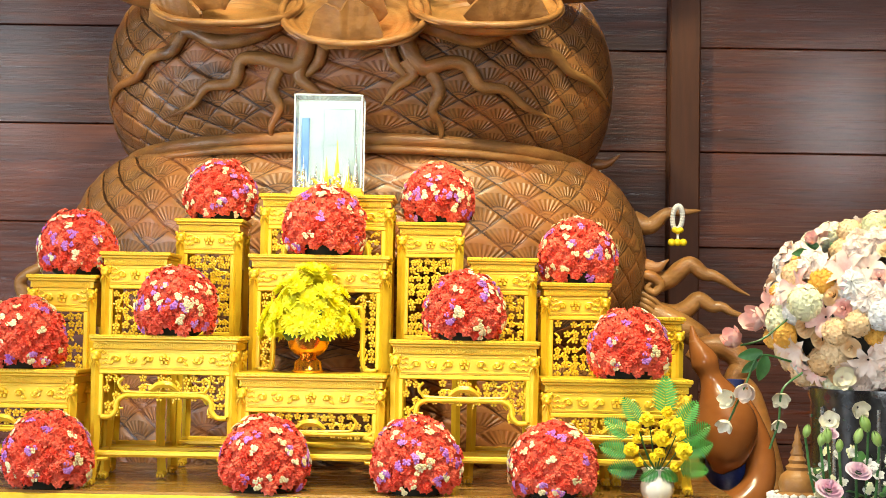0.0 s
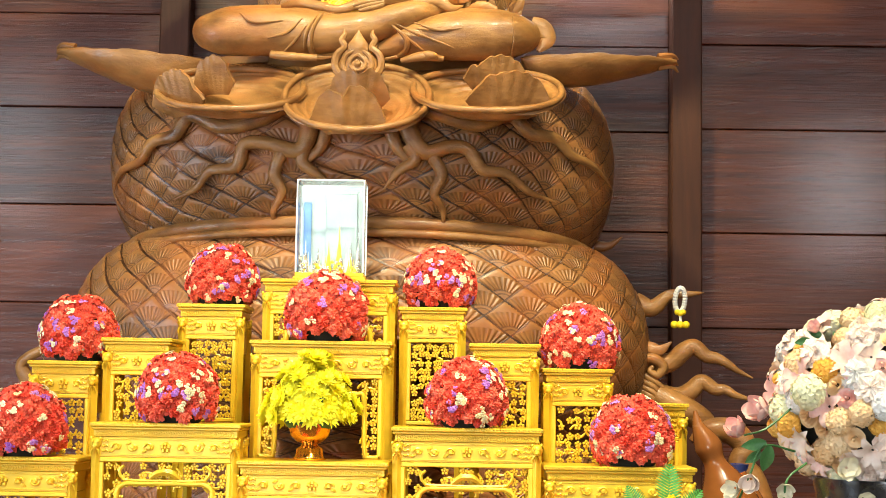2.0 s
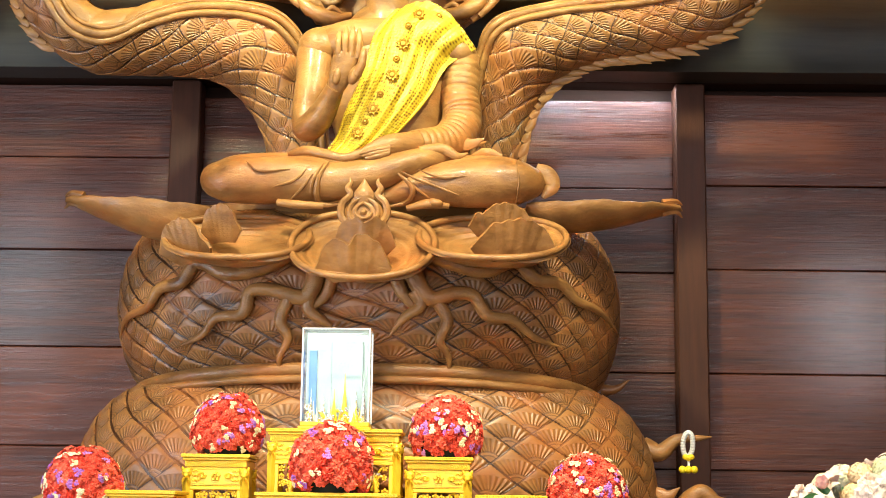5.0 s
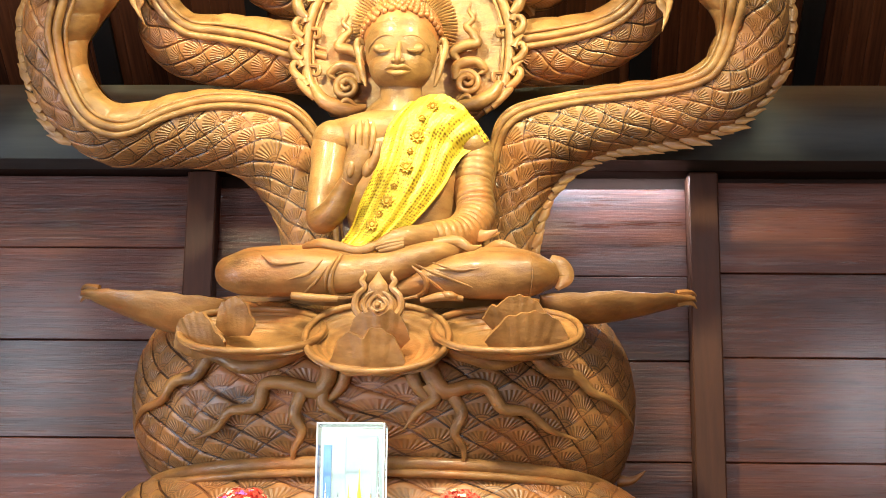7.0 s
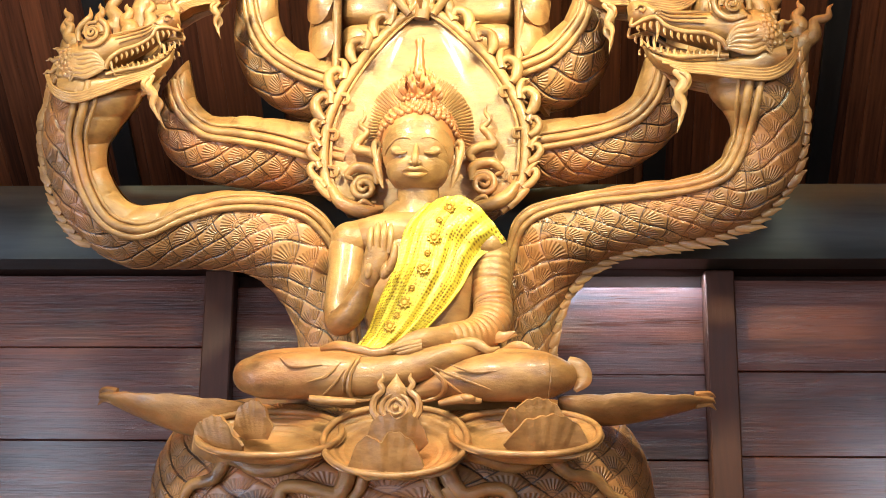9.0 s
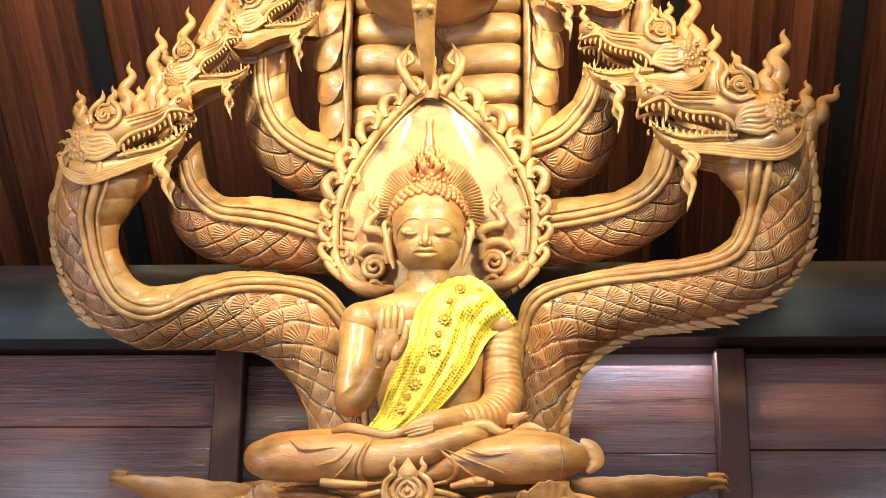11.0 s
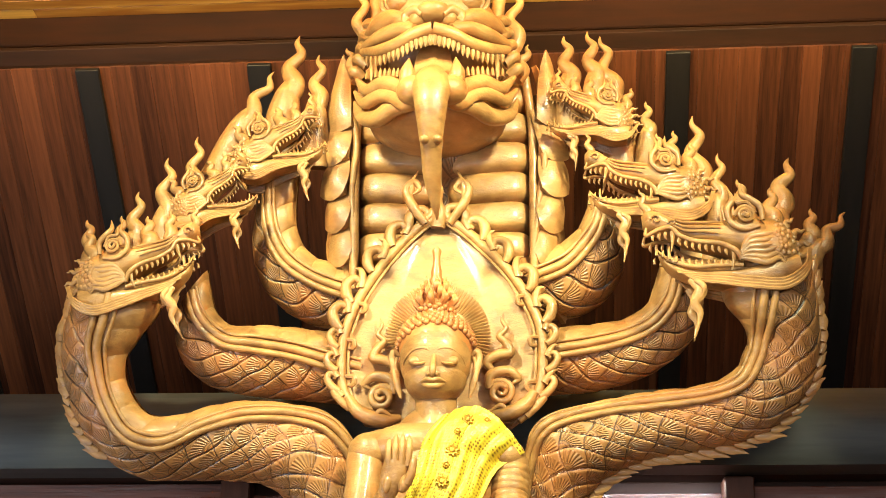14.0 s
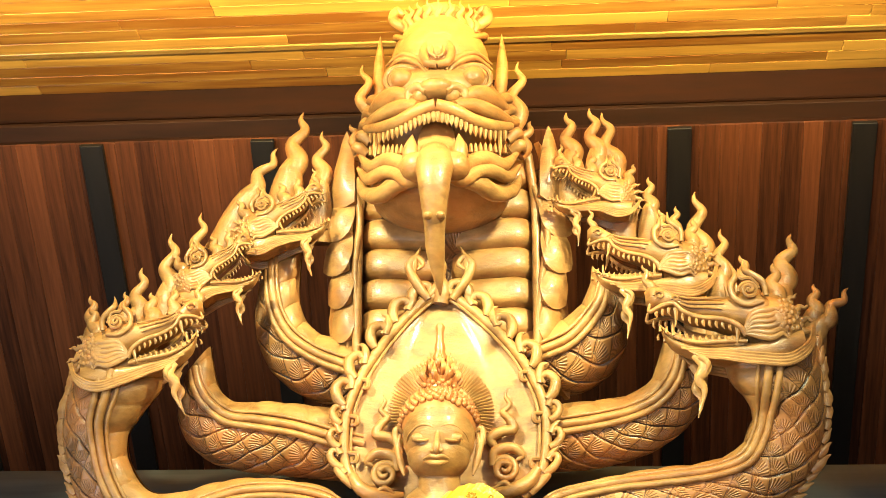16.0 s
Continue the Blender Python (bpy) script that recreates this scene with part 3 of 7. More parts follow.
        part("side_apron", Clay().box((a, 0.045, top - 0.07), (b, d - 0.045, top), 0, 0.003), GOLD, t)
    # stretchers
    zs = 0.098
    for y0 in (0.018, d - 0.034):
        c = Clay().box((-hw + 0.03, y0, zs), (hw - 0.03, y0 + 0.020, zs + 0.018), 0, 0.004)
        c.tube([(-hw + 0.03, y0 + 0.01, zs - 0.014), (-hw + 0.07, y0 + 0.01, zs - 0.008), (-hw + 0.10, y0 + 0.01, zs - 0.001), (hw - 0.10, y0 + 0.01, zs - 0.001), (hw - 0.07, y0 + 0.01, zs - 0.008), (hw - 0.03, y0 + 0.01, zs - 0.014)],
               [0.010, 0.008, 0.005, 0.005, 0.008, 0.010], 6, 30)
        part("stretcher", c, GOLD, t)
    for s in (-1, 1):
        a, b = sorted((s * (hw - 0.034), s * (hw - 0.014)))
        part("stretcher", Clay().box((a, 0.04, zs), (b, d - 0.04, zs + 0.018), 0, 0.004), GOLD, t)
    return t


PLAT, DEPTH = 0.9365, 0.245
FRONT, MIDDLE, BACK = 5.14, 5.40, 5.66
TAGS = dict(category="altar stand", group="altar stands")
wide_hi = stand(0.520, DEPTH, 0.512, "wide", dict(label="wide gilt carved altar stand holding a red flower dome", **TAGS), 1)
wide_hi.location = (-1.006, FRONT, PLAT)
copy_thing(wide_hi, pose(0.024, FRONT, PLAT))
wide_lo = stand(0.520, DEPTH, 0.390, "wide", dict(label="low wide gilt carved altar stand on the platform", **TAGS), 2)
wide_lo.location = (-0.501, FRONT, PLAT)
copy_thing(wide_lo, pose(0.545, FRONT, PLAT))
copy_thing(wide_lo, pose(-1.560, FRONT, PLAT))
centre = stand(0.515, DEPTH, 0.810, "deep", dict(label="tall gilt carved stand behind the yellow chrysanthemum bowl", **TAGS), 3)
centre.location = (-0.506, MIDDLE, PLAT)
tall_a = stand(0.258, DEPTH, 0.810, "tall", dict(label="narrow tall gilt stand with a pierced blossom panel", **TAGS), 4)
tall_a.location = (-1.171, MIDDLE, PLAT)
copy_thing(tall_a, pose(0.157, MIDDLE, PLAT))
tall_b = stand(0.258, DEPTH, 0.724, "tall", dict(label="narrow gilt stand carrying a red flower dome", **TAGS), 5)
tall_b.location = (-1.434, MIDDLE, PLAT)
copy_thing(tall_b, pose(0.421, MIDDLE, PLAT))
low_b = stand(0.258, DEPTH, 0.606, "tall", dict(label="narrow lower gilt stand at the end of the row", **TAGS), 6)
low_b.location = (0.688, MIDDLE, PLAT)
crown_t = stand(0.515, DEPTH, 1.052, "deep", dict(label="tallest gilt stand carrying the glass relic case", **TAGS), 7)
crown_t.location = (-0.505, BACK, PLAT)
tall_c = stand(0.262, DEPTH, 0.952, "tall", dict(label="very tall narrow gilt stand with pierced panel", **TAGS), 8)
tall_c.location = (-0.950, BACK, PLAT)
copy_thing(tall_c, pose(-0.110, BACK, PLAT))

# ---- flower domes ----


def ruffle(r, seed, rings=5, sides=15, high=0.75, waves=7, amp=0.22):
    """A ruffled many-petalled blossom head, pointing up."""
    rnd = np.random.RandomState(seed)
    s = np.linspace(0.05, 1, rings)[:, None]
    a = np.linspace(0, 2 * math.pi, sides, endpoint=False)[None, :]
    jit = rnd.uniform(-1, 1, (rings, sides))
    rad = r * s * (1 + amp * jit * s)
    z = r * (high * (1 - s**1.7) + amp * np.sin(a * waves + s * 9) * s + 0.12 * jit)
    c = Clay()
    c.grid(np.stack([rad * np.cos(a + jit * 0.15), rad * np.sin(a + jit * 0.15), z], -1), None, True)
    inner = np.linspace(0.05, 0.62, 4)[:, None]
    jit = rnd.uniform(-1, 1, (4, sides))
    c.grid(np.stack([r * inner * (1 + 0.3 * jit) * np.cos(a), r * inner * (1 + 0.3 * jit) * np.sin(a), r * (high + 0.22 - 0.5 * inner**2 + amp * np.cos(a * 5 + inner * 14) * inner + 0.1 * jit)], -1), None, True)
    return c.mesh("blossom", smooth=False)


def with_mat(me, *mats):
    for m in mats:
        me.materials.append(m)
    return me


def cluster(r, seed, n=5):
    """A few small open florets side by side."""
    rnd = random.Random(seed)
    c = Clay()
    for _ in range(n):
        x, y = rnd.uniform(-1, 1) * r * 0.7, rnd.uniform(-1, 1) * r * 0.7
        z = rnd.uniform(0, 0.5) * r
        for k in range(5):
            a = k * 1.2566 + rnd.random()
            c.ball((x + 0.28 * r * math.cos(a), y + 0.28 * r * math.sin(a), z), (0.24 * r, 0.24 * r, 0.12 * r), (0, 0, 0), 3, 5)
        c.ball((x, y, z + 0.1 * r), (0.1 * r, 0.1 * r, 0.1 * r), None, 3, 5)
    return c.mesh("floret", smooth=False)


CARNATION = [with_mat(ruffle(0.027, s, 7, 26, 0.75, 11, 0.24), RED) for s in (1, 2, 3, 4)]
FLORET_C = [with_mat(cluster(0.0195, s, 4), CREAM) for s in (5, 6)]
FLORET_P = [with_mat(cluster(0.019, s, 5), PURPLE) for s in (7, 8)]


def dome_points(n, low=-0.15):
    """Evenly spread directions on a dome."""
    g = math.pi * (3 - math.sqrt(5))
    return [(math.sqrt(max(0, 1 - z * z)) * math.cos(g * i), math.sqrt(max(0, 1 - z * z)) * math.sin(g * i), z) for i, z in ((i, 1 - (1 - low) * (i + 0.5) / n) for i in range(n))]


def place(ob, at, out, spin, size=1.0):
    q = Vector(out).to_track_quat("Z", "Y").to_matrix().to_4x4()
    ob.matrix_local = Matrix.Translation(at) @ q @ Matrix.Rotation(spin, 4, "Z") @ Matrix.Scale(size, 4)


def flower_dome(r, hgt, seed):
    rnd = random.Random(seed)
    t = thing("flower_dome", label="dome of red carnations dotted with cream and purple florets", category="flower arrangement", group="red flower domes")
    part("bowl", Clay().spin((0, 0, 0), [(0, 0.001), (r * 0.50, 0.001), (r * 0.55, 0.010), (r * 0.58, 0.022), (r * 0.52, 0.022), (0, 0.018)], 20), SOIL, t, "dark shallow bowl")
    part("moss", Clay().ball((0, 0, hgt * 0.38), (r * 0.80, r * 0.80, hgt * 0.52), None, 8, 14), SOIL, t, "dark moss core")
    zc = hgt * 0.39
    for i, (x, y, z) in enumerate(dome_points(100, -0.52)):
        j = 1 + rnd.uniform(-0.05, 0.04)
        at = (x * (r - 0.024) * j, y * (r - 0.024) * j, zc + z * (hgt * 0.63 - 0.017) * j)
        ob = part("carnation", rnd.choice(CARNATION), None, t)
        place(ob, at, (x, y, z + 0.1), rnd.uniform(0, 6), rnd.uniform(0.85, 1.15))
    for i in range(64):
        x, y, z = rnd.choice(dome_points(160, -0.5))
        at = (x * (r - 0.001), y * (r - 0.001), zc + z * (hgt * 0.63 + 0.002))
        cream = rnd.random() < 0.58
        ob = part("cream_floret" if cream else "purple_floret", rnd.choice(FLORET_C if cream else FLORET_P), None, t, "")
        place(ob, at, (x, y, z), rnd.uniform(0, 6), rnd.uniform(0.75, 1.15))
    return t


def set_dome(t, x, y, z, spin, size=1.0):
    return copy_thing(t, Matrix.Translation((x, y, z)) @ Matrix.Rotation(spin, 4, "Z") @ Matrix.Scale(size, 4))


R1 = 0.142
dome_a, dome_b = flower_dome(R1, 0.232, 11), flower_dome(R1, 0.232, 12)
dome_a.location = (-0.984, 5.24, PLAT + 0.513)
dome_b.location = (0.022, 5.24, PLAT + 0.513)
DOMES = [(dome_b, -1.375, 5.07, PLAT, 1.1, 1.04), (dome_a, -0.644, 5.06, PLAT, 2.3, 1.04), (dome_b, -0.135, 5.07, PLAT, 3.2, 1.06), (dome_a, 0.324, 5.05, PLAT, 4.4, 1.03),
         (dome_a, -1.519, 5.24, PLAT + 0.391, 5.2, 1.03), (dome_b, 0.594, 5.24, PLAT + 0.391, 0.7, 1.0),
         (dome_b, -1.410, 5.52, PLAT + 0.725, 2.0, 1.0), (dome_a, 0.435, 5.52, PLAT + 0.725, 1.3, 1.0),
         (dome_a, -0.497, 5.51, PLAT + 0.811, 3.6, 1.07), (dome_b, -0.926, 5.78, PLAT + 0.953, 4.1, 0.98), (dome_a, -0.085, 5.78, PLAT + 0.953, 0.2, 0.98)]
for t, x, y, z, spin, size in DOMES:
    set_dome(t, x, y, z, spin, size)

# ---- the carved serpent throne ----
CX, CY = -0.46, 6.80
statue = Clay()
W_, S_ = 0, 1


def coil(z0, z1, ax, ay, rim, n=34, relief=0.011, low=0.0, high=0.0, back=0.0):
    """One fat coil of the serpent: a scaled ring, oval in plan, from z0 to z1; rim: how far its rims lie inside its belly;
    low, high: how far its lower and upper rims arch up at the front; back: how far its shoulder recedes."""
    cols, rows = 560, 130
    ph = np.linspace(0, 2 * math.pi, cols, endpoint=False)
    th = np.linspace(-1.30, 1.30, rows)
    T, P = np.meshgrid(th, ph, indexing="ij")
    u = P / (2 * math.pi) * n
    v = T * (z1 - z0) * 3.9
    u, v = u + 0.06 * np.sin(1.9 * v + 1.3 * u), v + 0.07 * np.sin(2.3 * u - v)
    h = lattice(u, v, relief)
    out = rim * (np.cos(T) - 1) / (1 - math.cos(1.30))
    sx, sy = np.cos(P), np.sin(P)
    sx, sy = np.sign(sx) * np.abs(sx) ** 0.86, np.sign(sy) * np.abs(sy) ** 0.86
    x = CX + (ax + out + h) * sx
    f = (T / 1.30 + 1) / 2
    y = CY + (ay + out * 0.8 + h - back * np.clip((f - 0.66) / 0.34, 0, 1)) * sy
    z = (z0 + z1) / 2 + np.sin(T) / math.sin(1.30) * ((z1 - z0) / 2 + h * 0.5)
    z = z + (low * (1 - f) + high * f) * np.clip(-sy, 0, 1)
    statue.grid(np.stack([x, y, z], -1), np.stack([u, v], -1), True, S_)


def ring(z, ax, ay, r):
    a = np.linspace(0, 2 * math.pi, 61)
    sx, sy = np.cos(a), np.sin(a)
    sx, sy = np.sign(sx) * np.abs(sx) ** 0.86, np.sign(sy) * np.abs(sy) ** 0.86
    statue.tube(np.stack([CX + ax * sx, CY + ay * sy, z + 0.105 * np.clip(-sy, 0, 1)], -1), r, 10, 240, W_, up=(0, 0, 1), tip=False)


coil(2.11, 3.03, 1.140, 0.70, 0.235, low=0.10, back=0.24)
coil(1.36, 2.17, 1.30, 0.74, 0.22, high=0.10)
coil(0.55, 1.42, 1.22, 0.70, 0.20, 30)
coil(0.0, 0.62, 1.30, 0.74, 0.15, 30)
ring(2.155, 1.035, 0.645, 0.030)
ring(2.115, 1.06, 0.66, 0.018)
statue.ball((CX, CY, 3.0), (0.95, 0.5, 0.06), None, 6, 40, W_)


def coil_face(x, z):
    """How far forward the face of the upper coils lies at x, z."""
    ax, ay, zc, hh, rim = (1.140, 0.70, 2.58, 0.45, 0.235) if z > 2.15 else (1.30, 0.74, 1.775, 0.415, 0.22)
    t = math.asin(max(-1, min(1, (z - zc) / hh * math.sin(1.30))))
    out = rim * (math.cos(t) - 1) / (1 - math.cos(1.30))
    c = min(0.999, abs((x - CX) / (ax + out))) ** (1 / 0.86)
    return CY - (ay + out * 0.8) * max(0.0, math.sqrt(1 - c * c)) ** 0.86


def tendril(points, radii, lift=0.02, n=None):
    """A root-like tendril lying on the coil, through points of x and z."""
    line = catmull(np.array(points), 6 * len(points))
    pts = [(x, coil_face(x, z) - lift, z) for x, z in line]
    statue.tube(pts, 0.8 * np.interp(np.linspace(0, 1, len(pts)), np.linspace(0, 1, len(radii)), radii), 9, 5 * len(pts), W_, flat=0.8, up=(0, -1, 0.1))


tendril([(-0.713, 2.766), (-0.840, 2.688), (-1.001, 2.651), (-1.143, 2.706), (-1.216, 2.626), (-1.317, 2.603), (-1.378, 2.531), (-1.486, 2.497), (-1.539, 2.428)], [0.05, 0.05, 0.042, 0.040, 0.036, 0.032, 0.026, 0.02, 0.004], 0.03)
tendril([(-0.719, 2.761), (-0.641, 2.663), (-0.677, 2.549), (-0.818, 2.578), (-0.907, 2.572), (-0.942, 2.482), (-1.053, 2.468), (-1.121, 2.396), (-1.250, 2.349)], [0.05, 0.05, 0.045, 0.038, 0.036, 0.034, 0.027, 0.02, 0.004], 0.03)
tendril([(-0.747, 2.548), (-0.779, 2.453), (-0.747, 2.379), (-0.784, 2.301), (-0.777, 2.238)], [0.034, 0.034, 0.026, 0.018, 0.004], 0.03)
tendril([(-0.655, 2.572), (-0.664, 2.502), (-0.617, 2.460), (-0.569, 2.428)], [0.038, 0.034, 0.028, 0.014], 0.03)
tendril([(-0.564, 2.680), (-0.585, 2.573), (-0.646, 2.507)], [0.04, 0.034, 0.02], 0.02)
tendril([(-0.208, 2.753), (-0.086, 2.711), (0.056, 2.674), (0.187, 2.723), (0.273, 2.652), (0.381, 2.641), (0.453, 2.579), (0.550, 2.548), (0.662, 2.469)], [0.05, 0.05, 0.042, 0.040, 0.036, 0.032, 0.026, 0.02, 0.004], 0.03)
tendril([(-0.191, 2.744), (-0.229, 2.649), (-0.165, 2.550), (-0.061, 2.574), (0.014, 2.565), (0.076, 2.485), (0.176, 2.475), (0.271, 2.409), (0.390, 2.375)], [0.05, 0.05, 0.045, 0.038, 0.036, 0.034, 0.027, 0.02, 0.004], 0.03)
tendril([(-0.141, 2.544), (-0.093, 2.462), (-0.122, 2.380), (-0.084, 2.311), (-0.090, 2.229)], [0.034, 0.034, 0.026, 0.018, 0.004], 0.03)
tendril([(-0.228, 2.578), (-0.204, 2.519), (-0.272, 2.465), (-0.327, 2.394)], [0.038, 0.034, 0.024, 0.005], 0.03)
tendril([(-0.319, 2.683), (-0.282, 2.577), (-0.227, 2.512)], [0.04, 0.034, 0.02], 0.02)

# flames and whiskers at the coil's right end, and one at its left
statue.tube([(0.784, 6.800, 1.985), (0.858, 6.780, 1.965), (0.931, 6.760, 2.021), (1.017, 6.740, 2.026), (1.083, 6.740, 2.035)], [0.05, 0.04, 0.026, 0.016, 0.003], 9, 40)
statue.tube([(0.610, 6.900, 2.251), (0.673, 6.880, 2.255), (0.730, 6.860, 2.295)], [0.03, 0.018, 0.003], 8, 16)
statue.tube([(0.773, 6.720, 1.704), (0.871, 6.700, 1.705), (0.939, 6.680, 1.726), (0.978, 6.660, 1.764), (1.026, 6.650, 1.787), (1.080, 6.640, 1.747), (1.123, 6.630, 1.738), (1.166, 6.620, 1.716), (1.218, 6.620, 1.682), (1.280, 6.620, 1.653)], [0.075, 0.050, 0.042, 0.040, 0.036, 0.030, 0.025, 0.019, 0.012, 0.003], 12, 90)
statue.tube([(0.761, 6.720, 1.616), (0.872, 6.700, 1.580), (0.957, 6.680, 1.566), (1.014, 6.660, 1.594), (1.060, 6.650, 1.635), (1.118, 6.640, 1.603), (1.161, 6.630, 1.601), (1.204, 6.620, 1.577), (1.291, 6.620, 1.556)], [0.075, 0.050, 0.044, 0.040, 0.034, 0.028, 0.022, 0.016, 0.003], 12, 90)
for k in range(4):
    statue.tube([np.array((0.761, 6.660, 1.670)) + (0, 0, -0.022 * k), np.array((0.838, 6.630, 1.641)) + (0, 0, -0.026 * k), np.array((0.925, 6.630, 1.573)) + (-0.02 * k, 0, -0.022 * k)], [0.014, 0.016, 0.006], 8, 24)
statue.tube([(0.765, 6.700, 1.762), (0.828, 6.660, 1.771), (0.875, 6.640, 1.771), (0.925, 6.640, 1.807)], [0.050, 0.040, 0.026, 0.003], 10, 30, W_, 0.6)
statue.tube([(0.783, 6.640, 1.735), (0.848, 6.620, 1.730), (0.886, 6.620, 1.696), (0.861, 6.620, 1.661), (0.829, 6.620, 1.678), (0.843, 6.620, 1.700)], [0.022, 0.024, 0.022, 0.018, 0.014, 0.008], 9, 44)
statue.tube([(0.867, 6.660, 1.567), (0.963, 6.630, 1.519), (1.061, 6.620, 1.466), (1.116, 6.620, 1.422)], [0.06, 0.06, 0.05, 0.02], 12, 36)
statue.tube([(-1.861, 6.700, 1.548), (-1.920, 6.660, 1.597), (-1.946, 6.640, 1.659), (-1.906, 6.620, 1.699), (-1.847, 6.600, 1.734), (-1.864, 6.600, 1.796)], [0.06, 0.04, 0.028, 0.024, 0.02, 0.004], 9, 40)

# ---- lotus petals ----


def petal(at, half, depth, high, tip_down, lobe, wide, rise, roll=0.0, thick=0.02):
    """A shallow petal bowl tipped towards the front, carved rings on its flared rim; at the angle `lobe` from the front
    its wall rises to two points with a small notch."""
    a = np.linspace(0, 2 * math.pi, 121)[None, :]
    s = np.linspace(0.0, 1, 34)[:, None]
    d = (a + math.pi / 2 - radians(lobe) + math.pi) % (2 * math.pi) - math.pi
    w = d / radians(wide)
    wall = np.exp(-(w**4)) * (1 - 0.30 * np.exp(-((w / 0.13) ** 2)) + 0.10 * np.sin(5 * w + 1))
    up = np.clip((s - 0.55) / 0.45, 0, 1) ** 1.3
    r = s * (1 - 0.16 * wall * up) * (1 + 0.012 * np.sin(5 * a + 1) * s)
    ring = 0.0045 * np.sin(s * 46) * (s > 0.52) * (s < 0.93) * (1 - np.clip(wall, 0, 1))
    z = high * (s**2.1 - 1) + rise * wall * up + ring + 0.010 * np.sin(2 * a + 0.7) * s**2
    m = np.array(Matrix.Rotation(radians(roll), 3, "Y") @ Matrix.Rotation(radians(tip_down), 3, "X"))
    statue.sheet(np.stack([half * r * np.cos(a), depth * r * np.sin(a), z], -1) @ m.T + np.asarray(at, float), thick, W_)


def lip(at, r, high, lean, wide, notch=0.0, turn=0.0):
    """An upright curved petal standing in a dish: two worn points with a notch between them."""
    a = np.linspace(-wide, wide, 61)[None, :]
    f = np.linspace(0, 1, 12)[:, None]
    w = a / wide
    top = high * np.exp(-((w / 0.86) ** 6)) * (1 - 0.30 * np.exp(-(((w - notch) / 0.16) ** 2)) + 0.07 * np.sin(6 * w + 1) + 0.03 * np.sin(23 * w))
    b = np.radians(a + turn)
    rr = r * (0.55 + 0.45 * f ** 0.7) + lean * f ** 2
    pts = np.stack([at[0] + rr * np.sin(b), at[1] - 0.85 * rr * np.cos(b), at[2] - 0.035 + (top + 0.035) * f ** 0.9], -1)
    statue.sheet(pts, 0.013, W_)


for at, half, depth, tip in (((-0.435, 5.930, 2.748), 0.295, 0.245, 44), ((-0.954, 5.990, 2.785), 0.300, 0.225, 33), ((0.089, 5.990, 2.792), 0.306, 0.225, 33)):
    petal(at, half, depth, 0.085, tip, 0, 30, 0.0, 0.0, -0.022)
    statue.tube([np.array(at) + (half * 0.985 * math.cos(k), depth * 0.985 * math.sin(k) * math.cos(radians(tip)), depth * math.sin(k) * math.sin(radians(tip)) + 0.004 * math.sin(3 * k)) for k in np.linspace(0, 2 * math.pi, 41)], 0.014, 8, 120, W_, tip=False)
lip((-0.458, 5.910, 2.607), 0.215, 0.135, 0.0, 44, -0.12)
lip((-0.426, 5.970, 2.722), 0.150, 0.120, 0.0, 58, 0.05)
lip((-1.060, 6.020, 2.693), 0.215, 0.130, 0.0, 40, 0.75, -34)
lip((-0.994, 6.050, 2.793), 0.125, 0.110, 0.0, 46, 0.80, -18)
lip((0.132, 6.030, 2.703), 0.265, 0.120, 0.0, 42, -0.75, 12)
lip((0.109, 6.070, 2.813), 0.200, 0.095, 0.0, 42, -0.55, 6)


def blade(root, tip, half, sag):
    """A long leaf-like petal from root to tip, rounded below, with a ragged thin upper edge."""
    r, t = np.asarray(root, float), np.asarray(tip, float)
    s = np.linspace(0, 1, 26)[:, None]
    a = np.linspace(0, 2 * math.pi, 25, endpoint=False)[None, :]
    w = half * np.sin(np.clip(s * 0.86 + 0.10, 0, 1) * math.pi) ** 0.7 * (1 - 0.25 * s)
    mid = r + (t - r) * s
    up = np.where(np.sin(a) > 0, 0.016, sag * np.sin(np.clip(s, 0, 1) ** 0.55 * 0.96 * math.pi + 0.06) ** 0.9)
    wob = 0.003 * np.sin(s * 17) + 0.002 * np.sin(s * 41)
    pts = np.stack([mid[:, :1] + 0 * a, mid[:, 1:2] + w * np.cos(a), mid[:, 2:] + up * np.sin(a) + wob * (np.cos(a) < -0.2)], -1)
    statue.grid(pts, None, True, W_, flip=bool(t[0] < r[0]))
    for k in (0.0, 0.02, -0.022):
        statue.tube([t + (r - t) * 0.12 + (0, -0.03, k), t + (r - t) * 0.03 + (0, -0.02, 1.1 * k + 0.006), t + (t - r) * 0.015 + (0, 0, 1.3 * k - 0.01)], [0.018, 0.011, 0.003], 6, 10)


blade((-1.084, 6.250, 2.932), (-1.731, 6.250, 2.983), 0.20, 0.145)
blade((0.233, 6.250, 2.962), (0.888, 6.250, 2.970), 0.20, 0.10)
# flame jewel standing on the middle petal
JW = np.array((-0.436, 5.960, 2.881))


def jewel_line(points, r, y=0.0, sides=7):
    for s in (-1, 1):
        statue.tube([JW + (s * x * 0.0028, y, -z * 0.0028) for x, z in points], r, sides, 8 * len(points))


